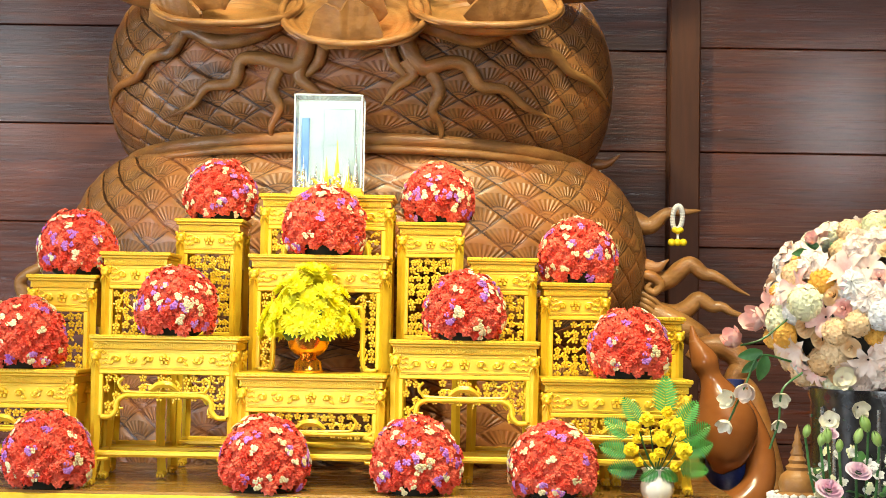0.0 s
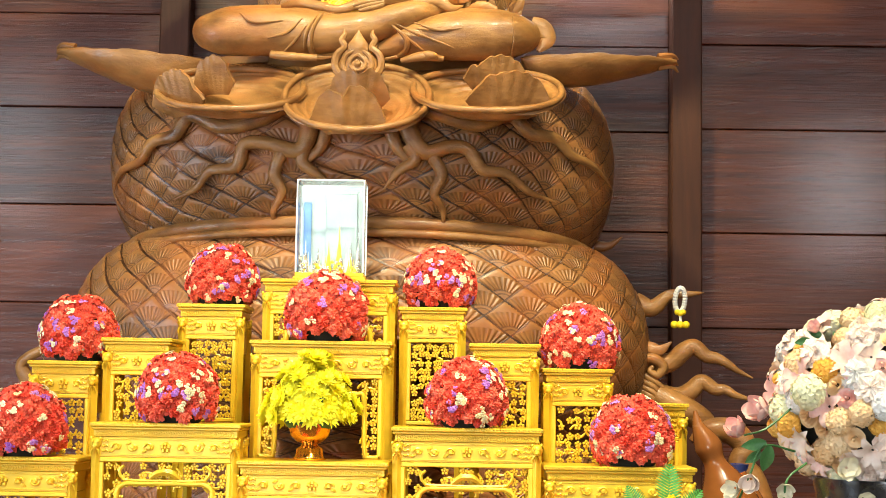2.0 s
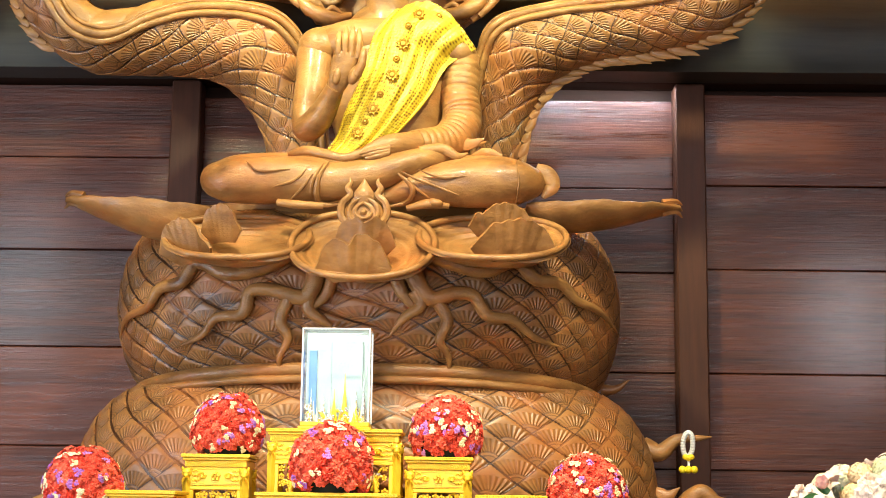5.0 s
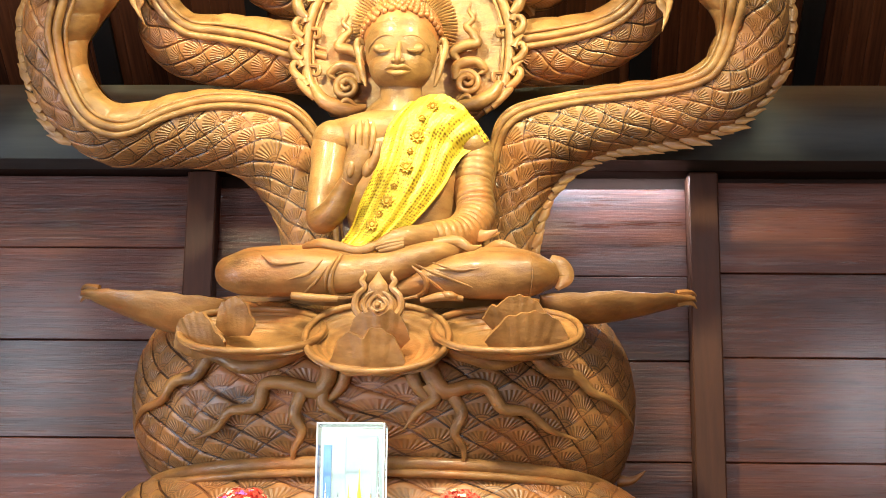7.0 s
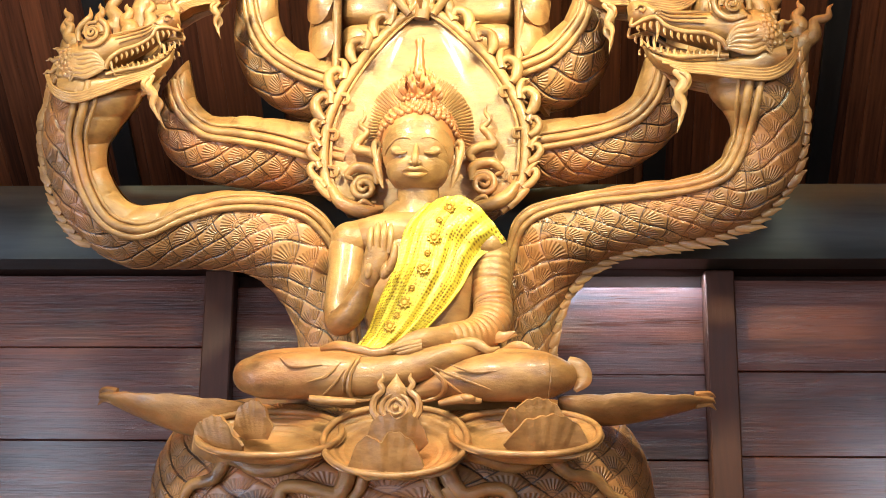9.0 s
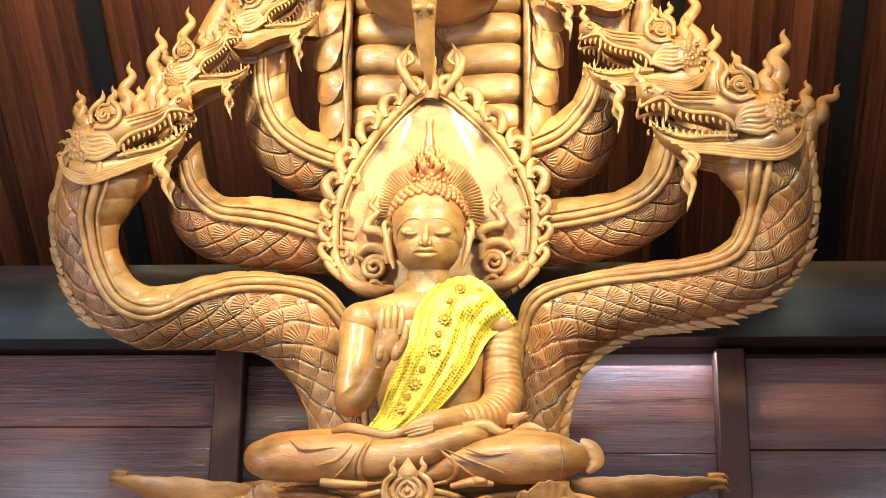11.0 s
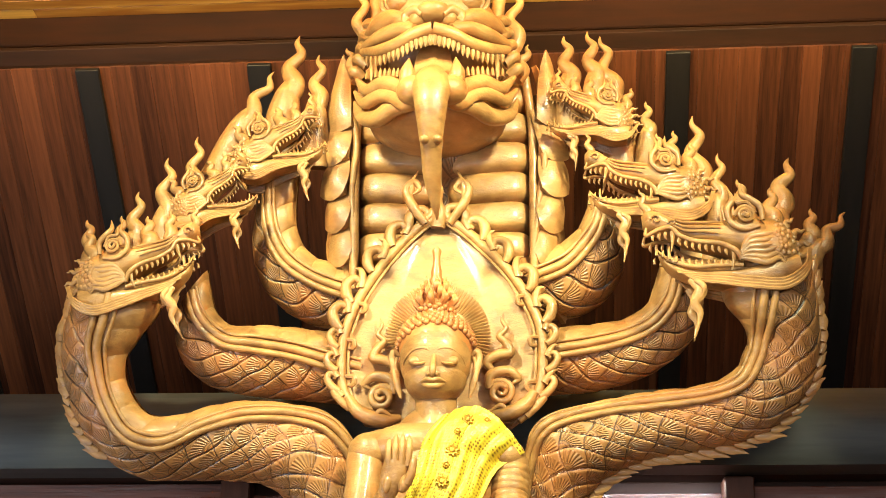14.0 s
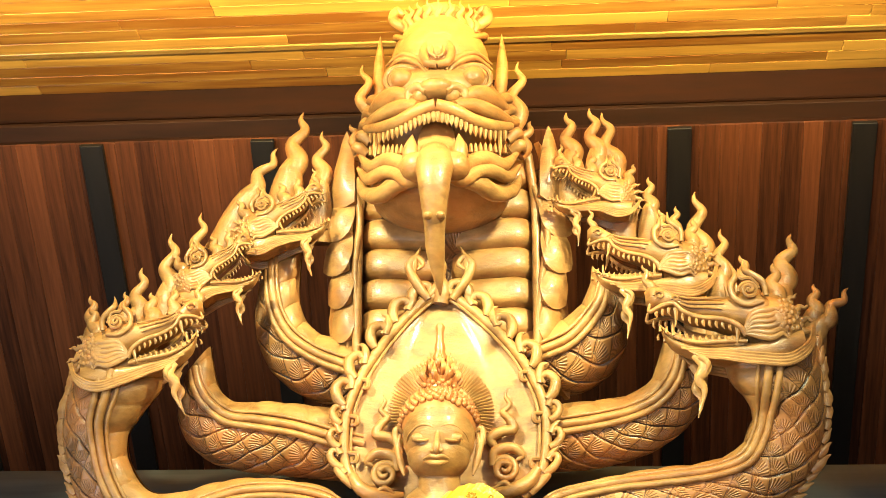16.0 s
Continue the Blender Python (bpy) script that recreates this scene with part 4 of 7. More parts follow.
jewel_line([(0, 26), (20, 20), (33, 4), (31, -14), (20, -26), (24, -36), (20, -44), (21, -52)], [0.014, 0.015, 0.016, 0.015, 0.014, 0.013, 0.010, 0.003])
jewel_line([(0, 18), (14, 13), (21, 0), (16, -13), (6, -20)], [0.009, 0.010, 0.010, 0.010, 0.006], -0.012)
jewel_line([(0, 10), (8, 7), (12, 0), (8, -8), (0, -14)], 0.007, -0.02)
statue.ball(JW + (0, 0.012, -0.005), (0.082, 0.030, 0.068), None, 12, 24)
statue.ball(JW + (0, -0.022, 0), (0.014, 0.014, 0.014), None, 7, 10)
statue.tube([JW + (0, 0, 0.040), JW + (0, -0.004, 0.078), JW + (0, -0.002, 0.110), JW + (0, 0, 0.142)], [0.034, 0.042, 0.022, 0.002], 9, 24, W_, 0.45)
for s in (-1, 1):
    statue.tube([JW + (s * 0.012, 0, 0.045), JW + (s * 0.032, -0.004, 0.062), JW + (s * 0.030, 0, 0.084)], [0.012, 0.011, 0.002], 7, 16)

# ---- serpent necks ----


LEAN = np.array((0.0, 0.91, 0.41))  # the necks roll forward and down towards the hall


def serpent(outer, inner, cord, depth, scales=4.8, plate=0.15, relief=0.012, fin=0, fin_size=0.07, fin_from=0.0, fin_to=1.0):
    """A serpent's neck between its outer and inner edge (rows of x and z): scales outside, plump belly plates inside, two cords
    between them; depth: how far back its axis lies; fin: how many ragged scales stand along its outer edge."""
    n = 250
    o, i, k = (catmull(np.array(line), n) for line in (outer, inner, cord))
    yy = catmull(np.array(depth)[:, None], n)[:, 0]
    c, half = (o + i) / 2, np.linalg.norm(i - o, axis=1) / 2
    e = (i - o) / (2 * half[:, None])
    side = np.stack([e[:, 0], 0 * yy, e[:, 1]], -1)
    side = side - LEAN * (side @ LEAN)[:, None]
    cut = np.arcsin(np.clip(((k - c) * e).sum(1) / half, -0.7, 0.96))
    along = np.concatenate([[0], np.cumsum(np.linalg.norm(np.diff(c, axis=0), axis=1))])

    def skin(a, out):
        r = half[:, None] + out
        mid = np.stack([c[:, 0], yy, c[:, 1]], -1)[:, None]
        return mid + side[:, None] * (np.sin(a) * r)[..., None] - LEAN * (0.92 * np.cos(a) * r)[..., None]

    size = math.pi * half.mean() / scales
    f = np.linspace(0, 1, 96)[None, :]
    a = -math.pi / 2 - 0.5 + f * (cut[:, None] + math.pi / 2 + 0.5)
    u, v = a / math.pi * scales, np.broadcast_to(along[:, None] / size, a.shape)
    u, v = u + 0.07 * np.sin(1.7 * v + 2.3 * u), v + 0.09 * np.sin(2.1 * u - 1.3 * v) + 0.05 * np.sin(5.1 * v)
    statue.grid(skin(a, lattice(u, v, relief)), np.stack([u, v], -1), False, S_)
    f = np.linspace(0, 1, 30)[None, :]
    a = cut[:, None] + f * (math.pi / 2 + 0.5 - cut[:, None])
    swell = np.abs(np.sin(math.pi * (along[:, None] / plate + 0.25 * f))) ** 0.45
    statue.grid(skin(a, 0.016 * swell * np.sin(math.pi * np.clip(f * 1.3, 0, 1)) ** 0.6 - 0.014), None, False, W_)
    a = math.pi / 2 + 0.5 + np.linspace(0, 1, 12)[None, :] * (math.pi - 1.0) + 0 * cut[:, None]
    statue.grid(skin(a, 0 * a), None, False, W_)
    for d, r in ((-0.11, 0.017), (0.10, 0.021), (0.30, 0.010)):
        statue.tube(skin(np.clip(cut[:, None] + d, -1, 1.5), 0.010)[::9, 0], r, 9, 150, W_)
    for m in range(fin):
        j = int((fin_from + (fin_to - fin_from) * m / max(1, fin - 1)) * (n - 3)) + 1
        t = np.array((c[j + 1, 0] - c[j - 1, 0], 0, c[j + 1, 1] - c[j - 1, 1]))
        t /= np.linalg.norm(t)
        w = -np.array((e[j, 0], 0, e[j, 1]))
        p = np.array((o[j, 0], yy[j] - 0.03, o[j, 1]))
        z = fin_size * random.uniform(0.75, 1.2)
        statue.tube([p - t * z * 0.8 - w * z * 0.30, p - t * z * 0.1 + w * z * 0.06, p + t * z * 0.5 + w * z * 0.26, p + t * z * 0.95 + w * z * 0.55], [z * 0.28, z * 0.36, z * 0.22, 0.002], 8, 12, W_, 0.4)


serpent([(-0.964, 3.179), (-0.981, 3.390), (-1.076, 3.565), (-1.210, 3.660), (-1.379, 3.675), (-1.586, 3.668), (-1.774, 3.664), (-1.940, 3.752), (-2.077, 3.906), (-2.148, 4.116), (-2.169, 4.278), (-2.146, 4.428), (-2.102, 4.594)],
        [(-0.678, 3.179), (-0.698, 3.512), (-0.730, 3.729), (-0.885, 4.022), (-1.212, 4.094), (-1.436, 4.069), (-1.597, 4.003), (-1.739, 3.985), (-1.831, 4.099), (-1.847, 4.212), (-1.793, 4.304), (-1.698, 4.439), (-1.672, 4.575)],
        [(-0.683, 3.179), (-0.712, 3.512), (-0.743, 3.715), (-0.897, 3.971), (-1.208, 4.023), (-1.407, 3.944), (-1.579, 3.816), (-1.789, 3.861), (-1.898, 4.001), (-1.954, 4.142), (-1.975, 4.291), (-1.942, 4.426), (-1.921, 4.563)],
        (6.86, 6.85, 6.84, 6.80, 6.76, 6.72, 6.66, 6.60, 6.56, 6.52, 6.50, 6.48, 6.46), fin=22, fin_size=0.055, fin_from=0.60)
serpent([(0.215, 3.179), (0.240, 3.375), (0.302, 3.561), (0.410, 3.682), (0.595, 3.758), (0.816, 3.782), (1.032, 3.816), (1.196, 3.887), (1.329, 4.037), (1.389, 4.230), (1.389, 4.425), (1.370, 4.631)],
        [(-0.007, 3.179), (0.004, 3.510), (0.017, 3.754), (0.082, 3.994), (0.338, 4.071), (0.605, 4.113), (0.826, 4.120), (0.966, 4.158), (1.025, 4.233), (1.044, 4.331), (0.946, 4.458), (0.901, 4.636)],
        [(-0.002, 3.179), (0.015, 3.510), (0.039, 3.749), (0.108, 3.960), (0.350, 4.026), (0.616, 4.051), (0.850, 4.070), (1.011, 4.116), (1.082, 4.213), (1.111, 4.316), (1.124, 4.442), (1.158, 4.619)],
        (6.86, 6.85, 6.84, 6.80, 6.76, 6.72, 6.66, 6.60, 6.56, 6.52, 6.48, 6.46), fin=36, fin_size=0.060)
serpent([(-0.763, 4.084), (-0.901, 4.099), (-1.123, 4.118), (-1.326, 4.127), (-1.517, 4.167), (-1.635, 4.257), (-1.688, 4.375), (-1.672, 4.552)],
        [(-0.774, 4.484), (-0.915, 4.499), (-1.098, 4.518), (-1.271, 4.519), (-1.388, 4.499), (-1.467, 4.530), (-1.504, 4.611), (-1.528, 4.746)],
        [(-0.769, 4.305), (-0.909, 4.338), (-1.092, 4.389), (-1.265, 4.406), (-1.405, 4.407), (-1.514, 4.462), (-1.596, 4.552), (-1.630, 4.671)],
        (6.94, 6.92, 6.90, 6.86, 6.82, 6.78, 6.74, 6.70))
serpent([(0.016, 4.138), (0.168, 4.140), (0.373, 4.146), (0.591, 4.198), (0.755, 4.290), (0.859, 4.406), (0.899, 4.522)],
        [(0.019, 4.502), (0.166, 4.512), (0.327, 4.513), (0.478, 4.518), (0.596, 4.564), (0.649, 4.658), (0.687, 4.791)],
        [(0.018, 4.359), (0.164, 4.386), (0.338, 4.400), (0.511, 4.426), (0.648, 4.481), (0.751, 4.589), (0.799, 4.715)],
        (6.94, 6.92, 6.88, 6.84, 6.80, 6.76, 6.72), plate=0.19)
serpent([(-0.779, 4.476), (-0.922, 4.506), (-1.119, 4.557), (-1.278, 4.687), (-1.353, 4.872), (-1.351, 5.059), (-1.322, 5.304)],
        [(-0.790, 4.878), (-0.920, 4.893), (-1.033, 4.918), (-1.097, 4.981), (-1.122, 5.074), (-1.119, 5.198), (-1.107, 5.398)],
        [(-0.786, 4.722), (-0.924, 4.752), (-1.057, 4.800), (-1.171, 4.872), (-1.243, 4.981), (-1.272, 5.121), (-1.280, 5.335)],
        (7.00, 6.98, 6.94, 6.90, 6.86, 6.82, 6.80), scales=4.4)
serpent([(-0.023, 4.546), (0.119, 4.546), (0.303, 4.560), (0.438, 4.634), (0.524, 4.769), (0.533, 4.943)],
        [(-0.020, 4.917), (0.096, 4.948), (0.211, 4.977), (0.289, 5.028), (0.335, 5.104), (0.356, 5.211)],
        [(-0.021, 4.761), (0.109, 4.804), (0.229, 4.849), (0.344, 4.933), (0.424, 5.024), (0.459, 5.131)],
        (7.00, 6.98, 6.94, 6.90, 6.86, 6.82), scales=4.4)


def flame(base, tip, r, bend=0.24):
    """A licking flame: an S-shaped tapering horn."""
    b, t = np.asarray(base, float), np.asarray(tip, float)
    d = t - b
    side = np.array([d[2], 0, -d[0]]) * bend
    statue.tube([b - d * 0.15, b + d * 0.15 + side * 0.35, b + d * 0.42 - side * 0.25, b + d * 0.68 + side * 0.35, b + d * 0.86 - side * 0.05, t], [r * 0.75, r * 0.8, r * 0.55, r * 0.40, r * 0.22, 0.002], 9, 36, W_, 0.85)

# ---- serpent heads in profile ----


def head(at, s, way, pitch=0.0, crest=(), gape=0.0):
    """A serpent head in profile at its eye; s: metres per unit; way: +1 looks to +x, -1 to -x; gape: how far the lower jaw drops."""
    cr, sr = math.cos(radians(pitch)), math.sin(radians(pitch))
    cj, sj = math.cos(radians(-gape)), math.sin(radians(-gape))

    def q(a, b, y=0.0):
        x, z = a * cr - b * sr, a * sr + b * cr
        return (at[0] + way * s * x, at[1] + s * y, at[2] + s * z)

    def jaw(a, b, y=0.0):
        if a > 0.1:
            a, b = 0.1 + (a - 0.1) * cj - (b + 0.72) * sj, -0.72 + (a - 0.1) * sj + (b + 0.72) * cj
        return a, b, y

    def rope(pts, radii, sides=8, n=30, m=W_, flat=1.0, **k):
        statue.tube([q(*p) for p in pts], [s * r for r in radii], sides, n, m, flat, **k)

    def loft(stations, move=lambda *p: p):
        """A body through stations of place, top, bottom and half width."""
        line = catmull(np.array(stations), 40)
        ang = np.linspace(0, 2 * math.pi, 28, endpoint=False)
        rows = []
        for a, top, low, w in line:
            c, h = (top + low) / 2, max(0.004, (top - low) / 2)
            w = max(0.004, w)
            rows.append([q(*move(a, c + h * math.copysign(abs(math.sin(k)) ** 0.8, math.sin(k)), w * math.copysign(abs(math.cos(k)) ** 0.8, math.cos(k)))) for k in ang])
        statue.grid(np.array(rows), None, True, W_)

    statue.ball(q(-0.34, -0.48), (s * 0.46, s * 0.44, s * 0.54), None, 18, 28, W_)
    loft([(-0.42, -0.10, -0.70, 0.36), (-0.15, 0.08, -0.70, 0.43), (0.10, 0.12, -0.60, 0.43), (0.38, 0.04, -0.44, 0.38), (0.66, 0.05, -0.33, 0.33), (0.90, 0.11, -0.25, 0.29), (1.10, 0.20, -0.12, 0.27), (1.30, 0.34, -0.03, 0.25), (1.45, 0.37, 0.04, 0.20), (1.54, 0.30, 0.12, 0.08)])
    loft([(-0.75, -0.60, -1.02, 0.30), (-0.40, -0.62, -1.16, 0.38), (0.05, -0.76, -1.10, 0.36), (0.45, -0.79, -1.00, 0.31), (0.82, -0.76, -0.92, 0.25), (1.10, -0.66, -0.80, 0.19), (1.26, -0.55, -0.68, 0.13), (1.36, -0.42, -0.48, 0.05)], jaw)
    for side in (-1, 1):
        # eye: a snail coil in a pointed frame
        rope([(0.15 * (1 - k / 15) * math.cos(k), 0.15 * (1 - k / 15) * math.sin(k), side * (0.44 + 0.006 * k)) for k in np.linspace(0, 13, 40)], [0.030] * 40, 6, 100)
        rope([(-0.26, -0.10, side * 0.42), (-0.24, 0.12, side * 0.44), (-0.10, 0.26, side * 0.44), (0.0, 0.36, side * 0.42), (0.0, 0.56, side * 0.38)], (0.04, 0.055, 0.06, 0.05, 0.004), 8, 30)
        rope([(-0.20, -0.20, side * 0.44), (0.05, -0.24, side * 0.45), (0.24, -0.10, side * 0.44), (0.26, 0.12, side * 0.43), (0.16, 0.28, side * 0.42), (0.20, 0.52, side * 0.37)], (0.03, 0.045, 0.05, 0.055, 0.05, 0.004), 8, 36)
        rope([(-0.17, 0.02, side * 0.45), (-0.06, 0.20, side * 0.45), (0.10, 0.22, side * 0.45), (0.10, 0.40, side * 0.41)], (0.02, 0.03, 0.035, 0.004), 7, 24)
        # nostril curls, wrinkles and brow line on the snout
        for c0, c1, r in ((1.34, 0.14, 0.085), (1.10, 0.05, 0.060)):
            rope([(c0 + r * (1 - k / 8) * math.cos(k), c1 + r * (1 - k / 8) * math.sin(k), side * 0.265) for k in np.linspace(0, 6.5, 13)], [0.022] * 13, 6, 40)
        for k in range(3):
            rope([(0.34 + 0.05 * k, -0.06 - 0.09 * k, side * 0.39), (0.62, -0.02 - 0.08 * k, side * 0.345), (0.92, 0.03 - 0.07 * k, side * 0.30), (1.12, 0.12 - 0.05 * k, side * 0.26)], (0.010, 0.024, 0.022, 0.008), 6, 24)
        # lips
        rope([(0.16, -0.72, side * 0.41), (0.24, -0.56, side * 0.43), (0.45, -0.42, side * 0.41), (0.80, -0.32, side * 0.35), (1.02, -0.19, side * 0.31), (1.14, -0.04, side * 0.29), (1.32, -0.04, side * 0.27), (1.52, -0.10, side * 0.2), (1.50, 0.04, side * 0.18)], (0.04, 0.048, 0.045, 0.042, 0.04, 0.04, 0.04, 0.034, 0.02), 8, 60)
        rope([jaw(*p) for p in ((0.14, -0.80, side * 0.38), (0.45, -0.775, side * 0.34), (0.82, -0.755, side * 0.28), (1.10, -0.65, side * 0.20), (1.28, -0.52, side * 0.13), (1.38, -0.36, side * 0.06))], (0.035, 0.04, 0.04, 0.035, 0.03, 0.01), 8, 44)
        # fluted bands from the chin round the jaw and up the nape
        for k in range(4):
            rope([jaw(1.12, -0.80 + 0.02 * k, side * (0.19 - 0.01 * k)), jaw(0.85, -0.87 - 0.03 * k, side * 0.27), jaw(0.45, -0.93 - 0.045 * k, side * 0.34), (0.02, -1.02 - 0.05 * k, side * 0.39), (-0.45, -1.08 - 0.05 * k, side * 0.40), (-0.80, -0.86 - 0.05 * k, side * 0.36), (-0.90 - 0.02 * k, -0.55, side * 0.26)], (0.012, 0.028, 0.030, 0.032, 0.032, 0.028, 0.01), 7, 60)
        # leafy cheek
        for k in range(6):
            f = k / 5
            rope([(0.16, -0.70 + 0.10 * f, side * 0.44), (0.0, -0.74 + 0.36 * f, side * 0.43), (-0.22, -0.80 + 0.46 * f, side * 0.43), (-0.40, -0.74 + 0.42 * f, side * 0.41), (-0.50, -0.84 + 0.50 * f, side * 0.40)], (0.02, 0.05, 0.05, 0.034, 0.004), 8, 28, W_, 0.55)
        # small scales over the nape
        for i in range(6):
            for k in range(5):
                u, v = radians(115 + 24 * i + 12 * (k % 2)), 0.30 + 0.15 * k
                if v > 0.95:
                    continue
                x, z = math.cos(u) * v, math.sin(u) * v
                statue.ball(q(-0.34 + 0.46 * x, -0.48 + 0.54 * z, side * 0.44 * math.sqrt(max(0.02, 1 - x * x - z * z))), (s * 0.046, s * 0.016, s * 0.046), None, 5, 8, W_)
        # teeth
        for k in range(13):
            f = 0.26 + k * 0.096
            b = np.interp(f, (0.2, 0.45, 0.80, 1.02, 1.14, 1.5), (-0.58, -0.44, -0.35, -0.23, -0.09, -0.09))
            yy = side * np.interp(f, (0.2, 0.8, 1.5), (0.41, 0.34, 0.20))
            long = 0.32 if k in (0, 9) else 0.13
            rope([(f, b, yy), (f + 0.02, b - long * 0.55, yy), (f + (0.06 if long > 0.2 else 0.0), b - long, yy)], (0.042 if long > 0.2 else 0.028, 0.026, 0.004), 6, 8)
            b = np.interp(f, (0.1, 0.45, 0.82, 1.12, 1.38), (-0.80, -0.76, -0.74, -0.65, -0.50))
            long = 0.24 if k == 10 else 0.11
            rope([jaw(f, b, yy * 0.82), jaw(f, b + long * 0.6, yy * 0.82), jaw(f - 0.02, b + long, yy * 0.82)], (0.027, 0.023, 0.004), 6, 8)
        # hanging leaf under the jaw
        rope([jaw(0.92, -0.92, side * 0.2), jaw(0.80, -1.12, side * 0.24), jaw(0.90, -1.32, side * 0.22), jaw(0.84, -1.50, side * 0.2), jaw(0.92, -1.80, side * 0.18)], (0.08, 0.10, 0.08, 0.05, 0.006), 9, 40, W_, 0.7)
        rope([jaw(0.86, -0.98, side * 0.26), jaw(0.76, -1.10, side * 0.30), jaw(0.80, -1.26, side * 0.28)], (0.05, 0.05, 0.006), 8, 20)
    # nose flame, tongue, and spines down the nape
    flame(q(1.44, 0.34), q(1.50, 0.80), s * 0.10)
    rope([jaw(0.1, -0.72), jaw(0.6, -0.66), jaw(0.95, -0.60), jaw(1.2, -0.46)], (0.16, 0.12, 0.08, 0.02), 9, 24)
    for k in range(4):
        a = 2.2 + 0.36 * k
        flame(q(-0.34 + 0.46 * math.cos(a), -0.48 + 0.52 * math.sin(a)), q(-0.34 + 0.72 * math.cos(a + 0.12), -0.48 + 0.74 * math.sin(a + 0.12)), s * 0.08)
    for (a, b), (c, d), r in crest:
        flame(q(a, b), q(c, d), s * r)


CREST = (((-0.45, 0.0), (-0.55, 0.62), 0.20), ((0.05, 0.25), (0.12, 0.80), 0.16), ((0.55, 0.10), (0.60, 0.70), 0.22), ((0.95, 0.22), (1.05, 0.72), 0.16))
head((-1.898, 6.360, 4.678), 0.258, 1, 10, CREST, -3)
head((-1.592, 6.520, 5.097), 0.185, 1, 24, CREST, 22)
head((-1.300, 6.620, 5.432), 0.205, 1, 20, CREST, 16)
head((1.042, 6.360, 4.792), 0.300, -1, -5, CREST[:1], -3)
head((0.711, 6.520, 5.168), 0.250, -1, 2, CREST[:2], 8)
head((0.457, 6.620, 5.595), 0.190, -1, 14, CREST, 24)
for b, t, r in (((-2.080, 6.500, 4.748), (-2.114, 6.500, 4.931), 0.05), ((-1.879, 6.500, 4.819), (-1.870, 6.500, 5.080), 0.055), ((-1.749, 6.550, 4.960), (-1.752, 6.550, 5.290), 0.06), ((-1.632, 6.600, 5.136), (-1.621, 6.600, 5.432), 0.05),
                ((-1.398, 6.660, 5.564), (-1.261, 6.660, 5.839), 0.055), ((-1.192, 6.700, 5.731), (-1.143, 6.700, 6.074), 0.07), ((-1.041, 6.700, 5.661), (-1.035, 6.700, 5.957), 0.055),
                ((1.422, 6.500, 4.746), (1.563, 6.500, 4.921), 0.05), ((1.386, 6.500, 4.791), (1.402, 6.500, 4.944), 0.05), ((1.240, 6.500, 4.940), (1.319, 6.500, 5.215), 0.07), ((1.094, 6.520, 4.937), (1.064, 6.520, 5.112), 0.05),
                ((0.968, 6.550, 5.012), (0.986, 6.550, 5.270), 0.05), ((0.881, 6.600, 5.144), (0.880, 6.600, 5.507), 0.065), ((0.764, 6.620, 5.296), (0.784, 6.620, 5.436), 0.04), ((0.655, 6.640, 5.435), (0.656, 6.640, 5.617), 0.045),
                ((0.483, 6.680, 5.688), (0.438, 6.680, 6.028), 0.06), ((0.398, 6.680, 5.757), (0.374, 6.680, 6.057), 0.06), ((0.268, 6.700, 5.771), (0.252, 6.700, 6.044), 0.06)):
    d = np.array(t) - np.array(b)
    statue.tube([np.array(b) - d * 1.1 + (0, 0.08, 0), np.array(b) - d * 0.45 + (0, 0.03, 0), np.array(b) - d * 0.05, np.array(b) + d * 0.2], [r * 1.5, r * 1.35, r * 0.95, r * 0.4], 10, 24, W_, 0.8)
    flame(b, t, r)

# ---- the middle neck with belly plates, and the great head ----
neck_x = -0.375
back = np.array([(-0.394, 7.220, 4.426), (-0.397, 7.200, 4.923), (-0.397, 7.100, 5.370), (-0.404, 6.950, 5.580), (-0.419, 6.900, 5.966), (-0.452, 6.880, 6.347)])
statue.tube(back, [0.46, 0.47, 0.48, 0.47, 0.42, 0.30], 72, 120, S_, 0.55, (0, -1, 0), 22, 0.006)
for k in range(6):
    z = 4.92 + 0.158 * k
    for s in (-1, 1):
        statue.ball((neck_x + s * 0.232, 7.02 - 0.025 * k, z), (0.222, 0.19, 0.088), (0, -4 * s, 0), 18, 32, W_, power=0.50)
for s in (-1, 1):
    for k in range(7):
        z = 4.72 + 0.175 * k
        statue.sheet(np.array([[(neck_x + s * (0.455 + 0.055 * a + 0.03 * math.sin(2.4 * b)), 6.84 + 0.07 * a, z + 0.17 - 0.25 * b - 0.05 * a) for a in (0, 0.5, 1, 1.5, 2)] for b in (0, 0.33, 0.66, 0.9, 1.0)]), 0.03 * s, W_)
    statue.tube([(neck_x + s * 0.45, 6.82, 4.55), (neck_x + s * 0.455, 6.79, 5.0), (neck_x + s * 0.455, 6.75, 5.5), (neck_x + s * 0.42, 6.70, 5.80)], 0.024, 8, 40, W_)
GX, GZ = -0.408, 5.704


def g(a, b, y):
    """A place on the great head, which leans forward: a across and b up from its mouth's middle, y its depth."""
    return (GX + 0.90 * a * (y + 0.14) / 6.44, y, GZ + b + 0.58 * (y - 6.3))


def gtube(pts, radii, sides=9, n=40, **k):
    statue.tube([g(*p) for p in pts], radii, sides, n, W_, **k)


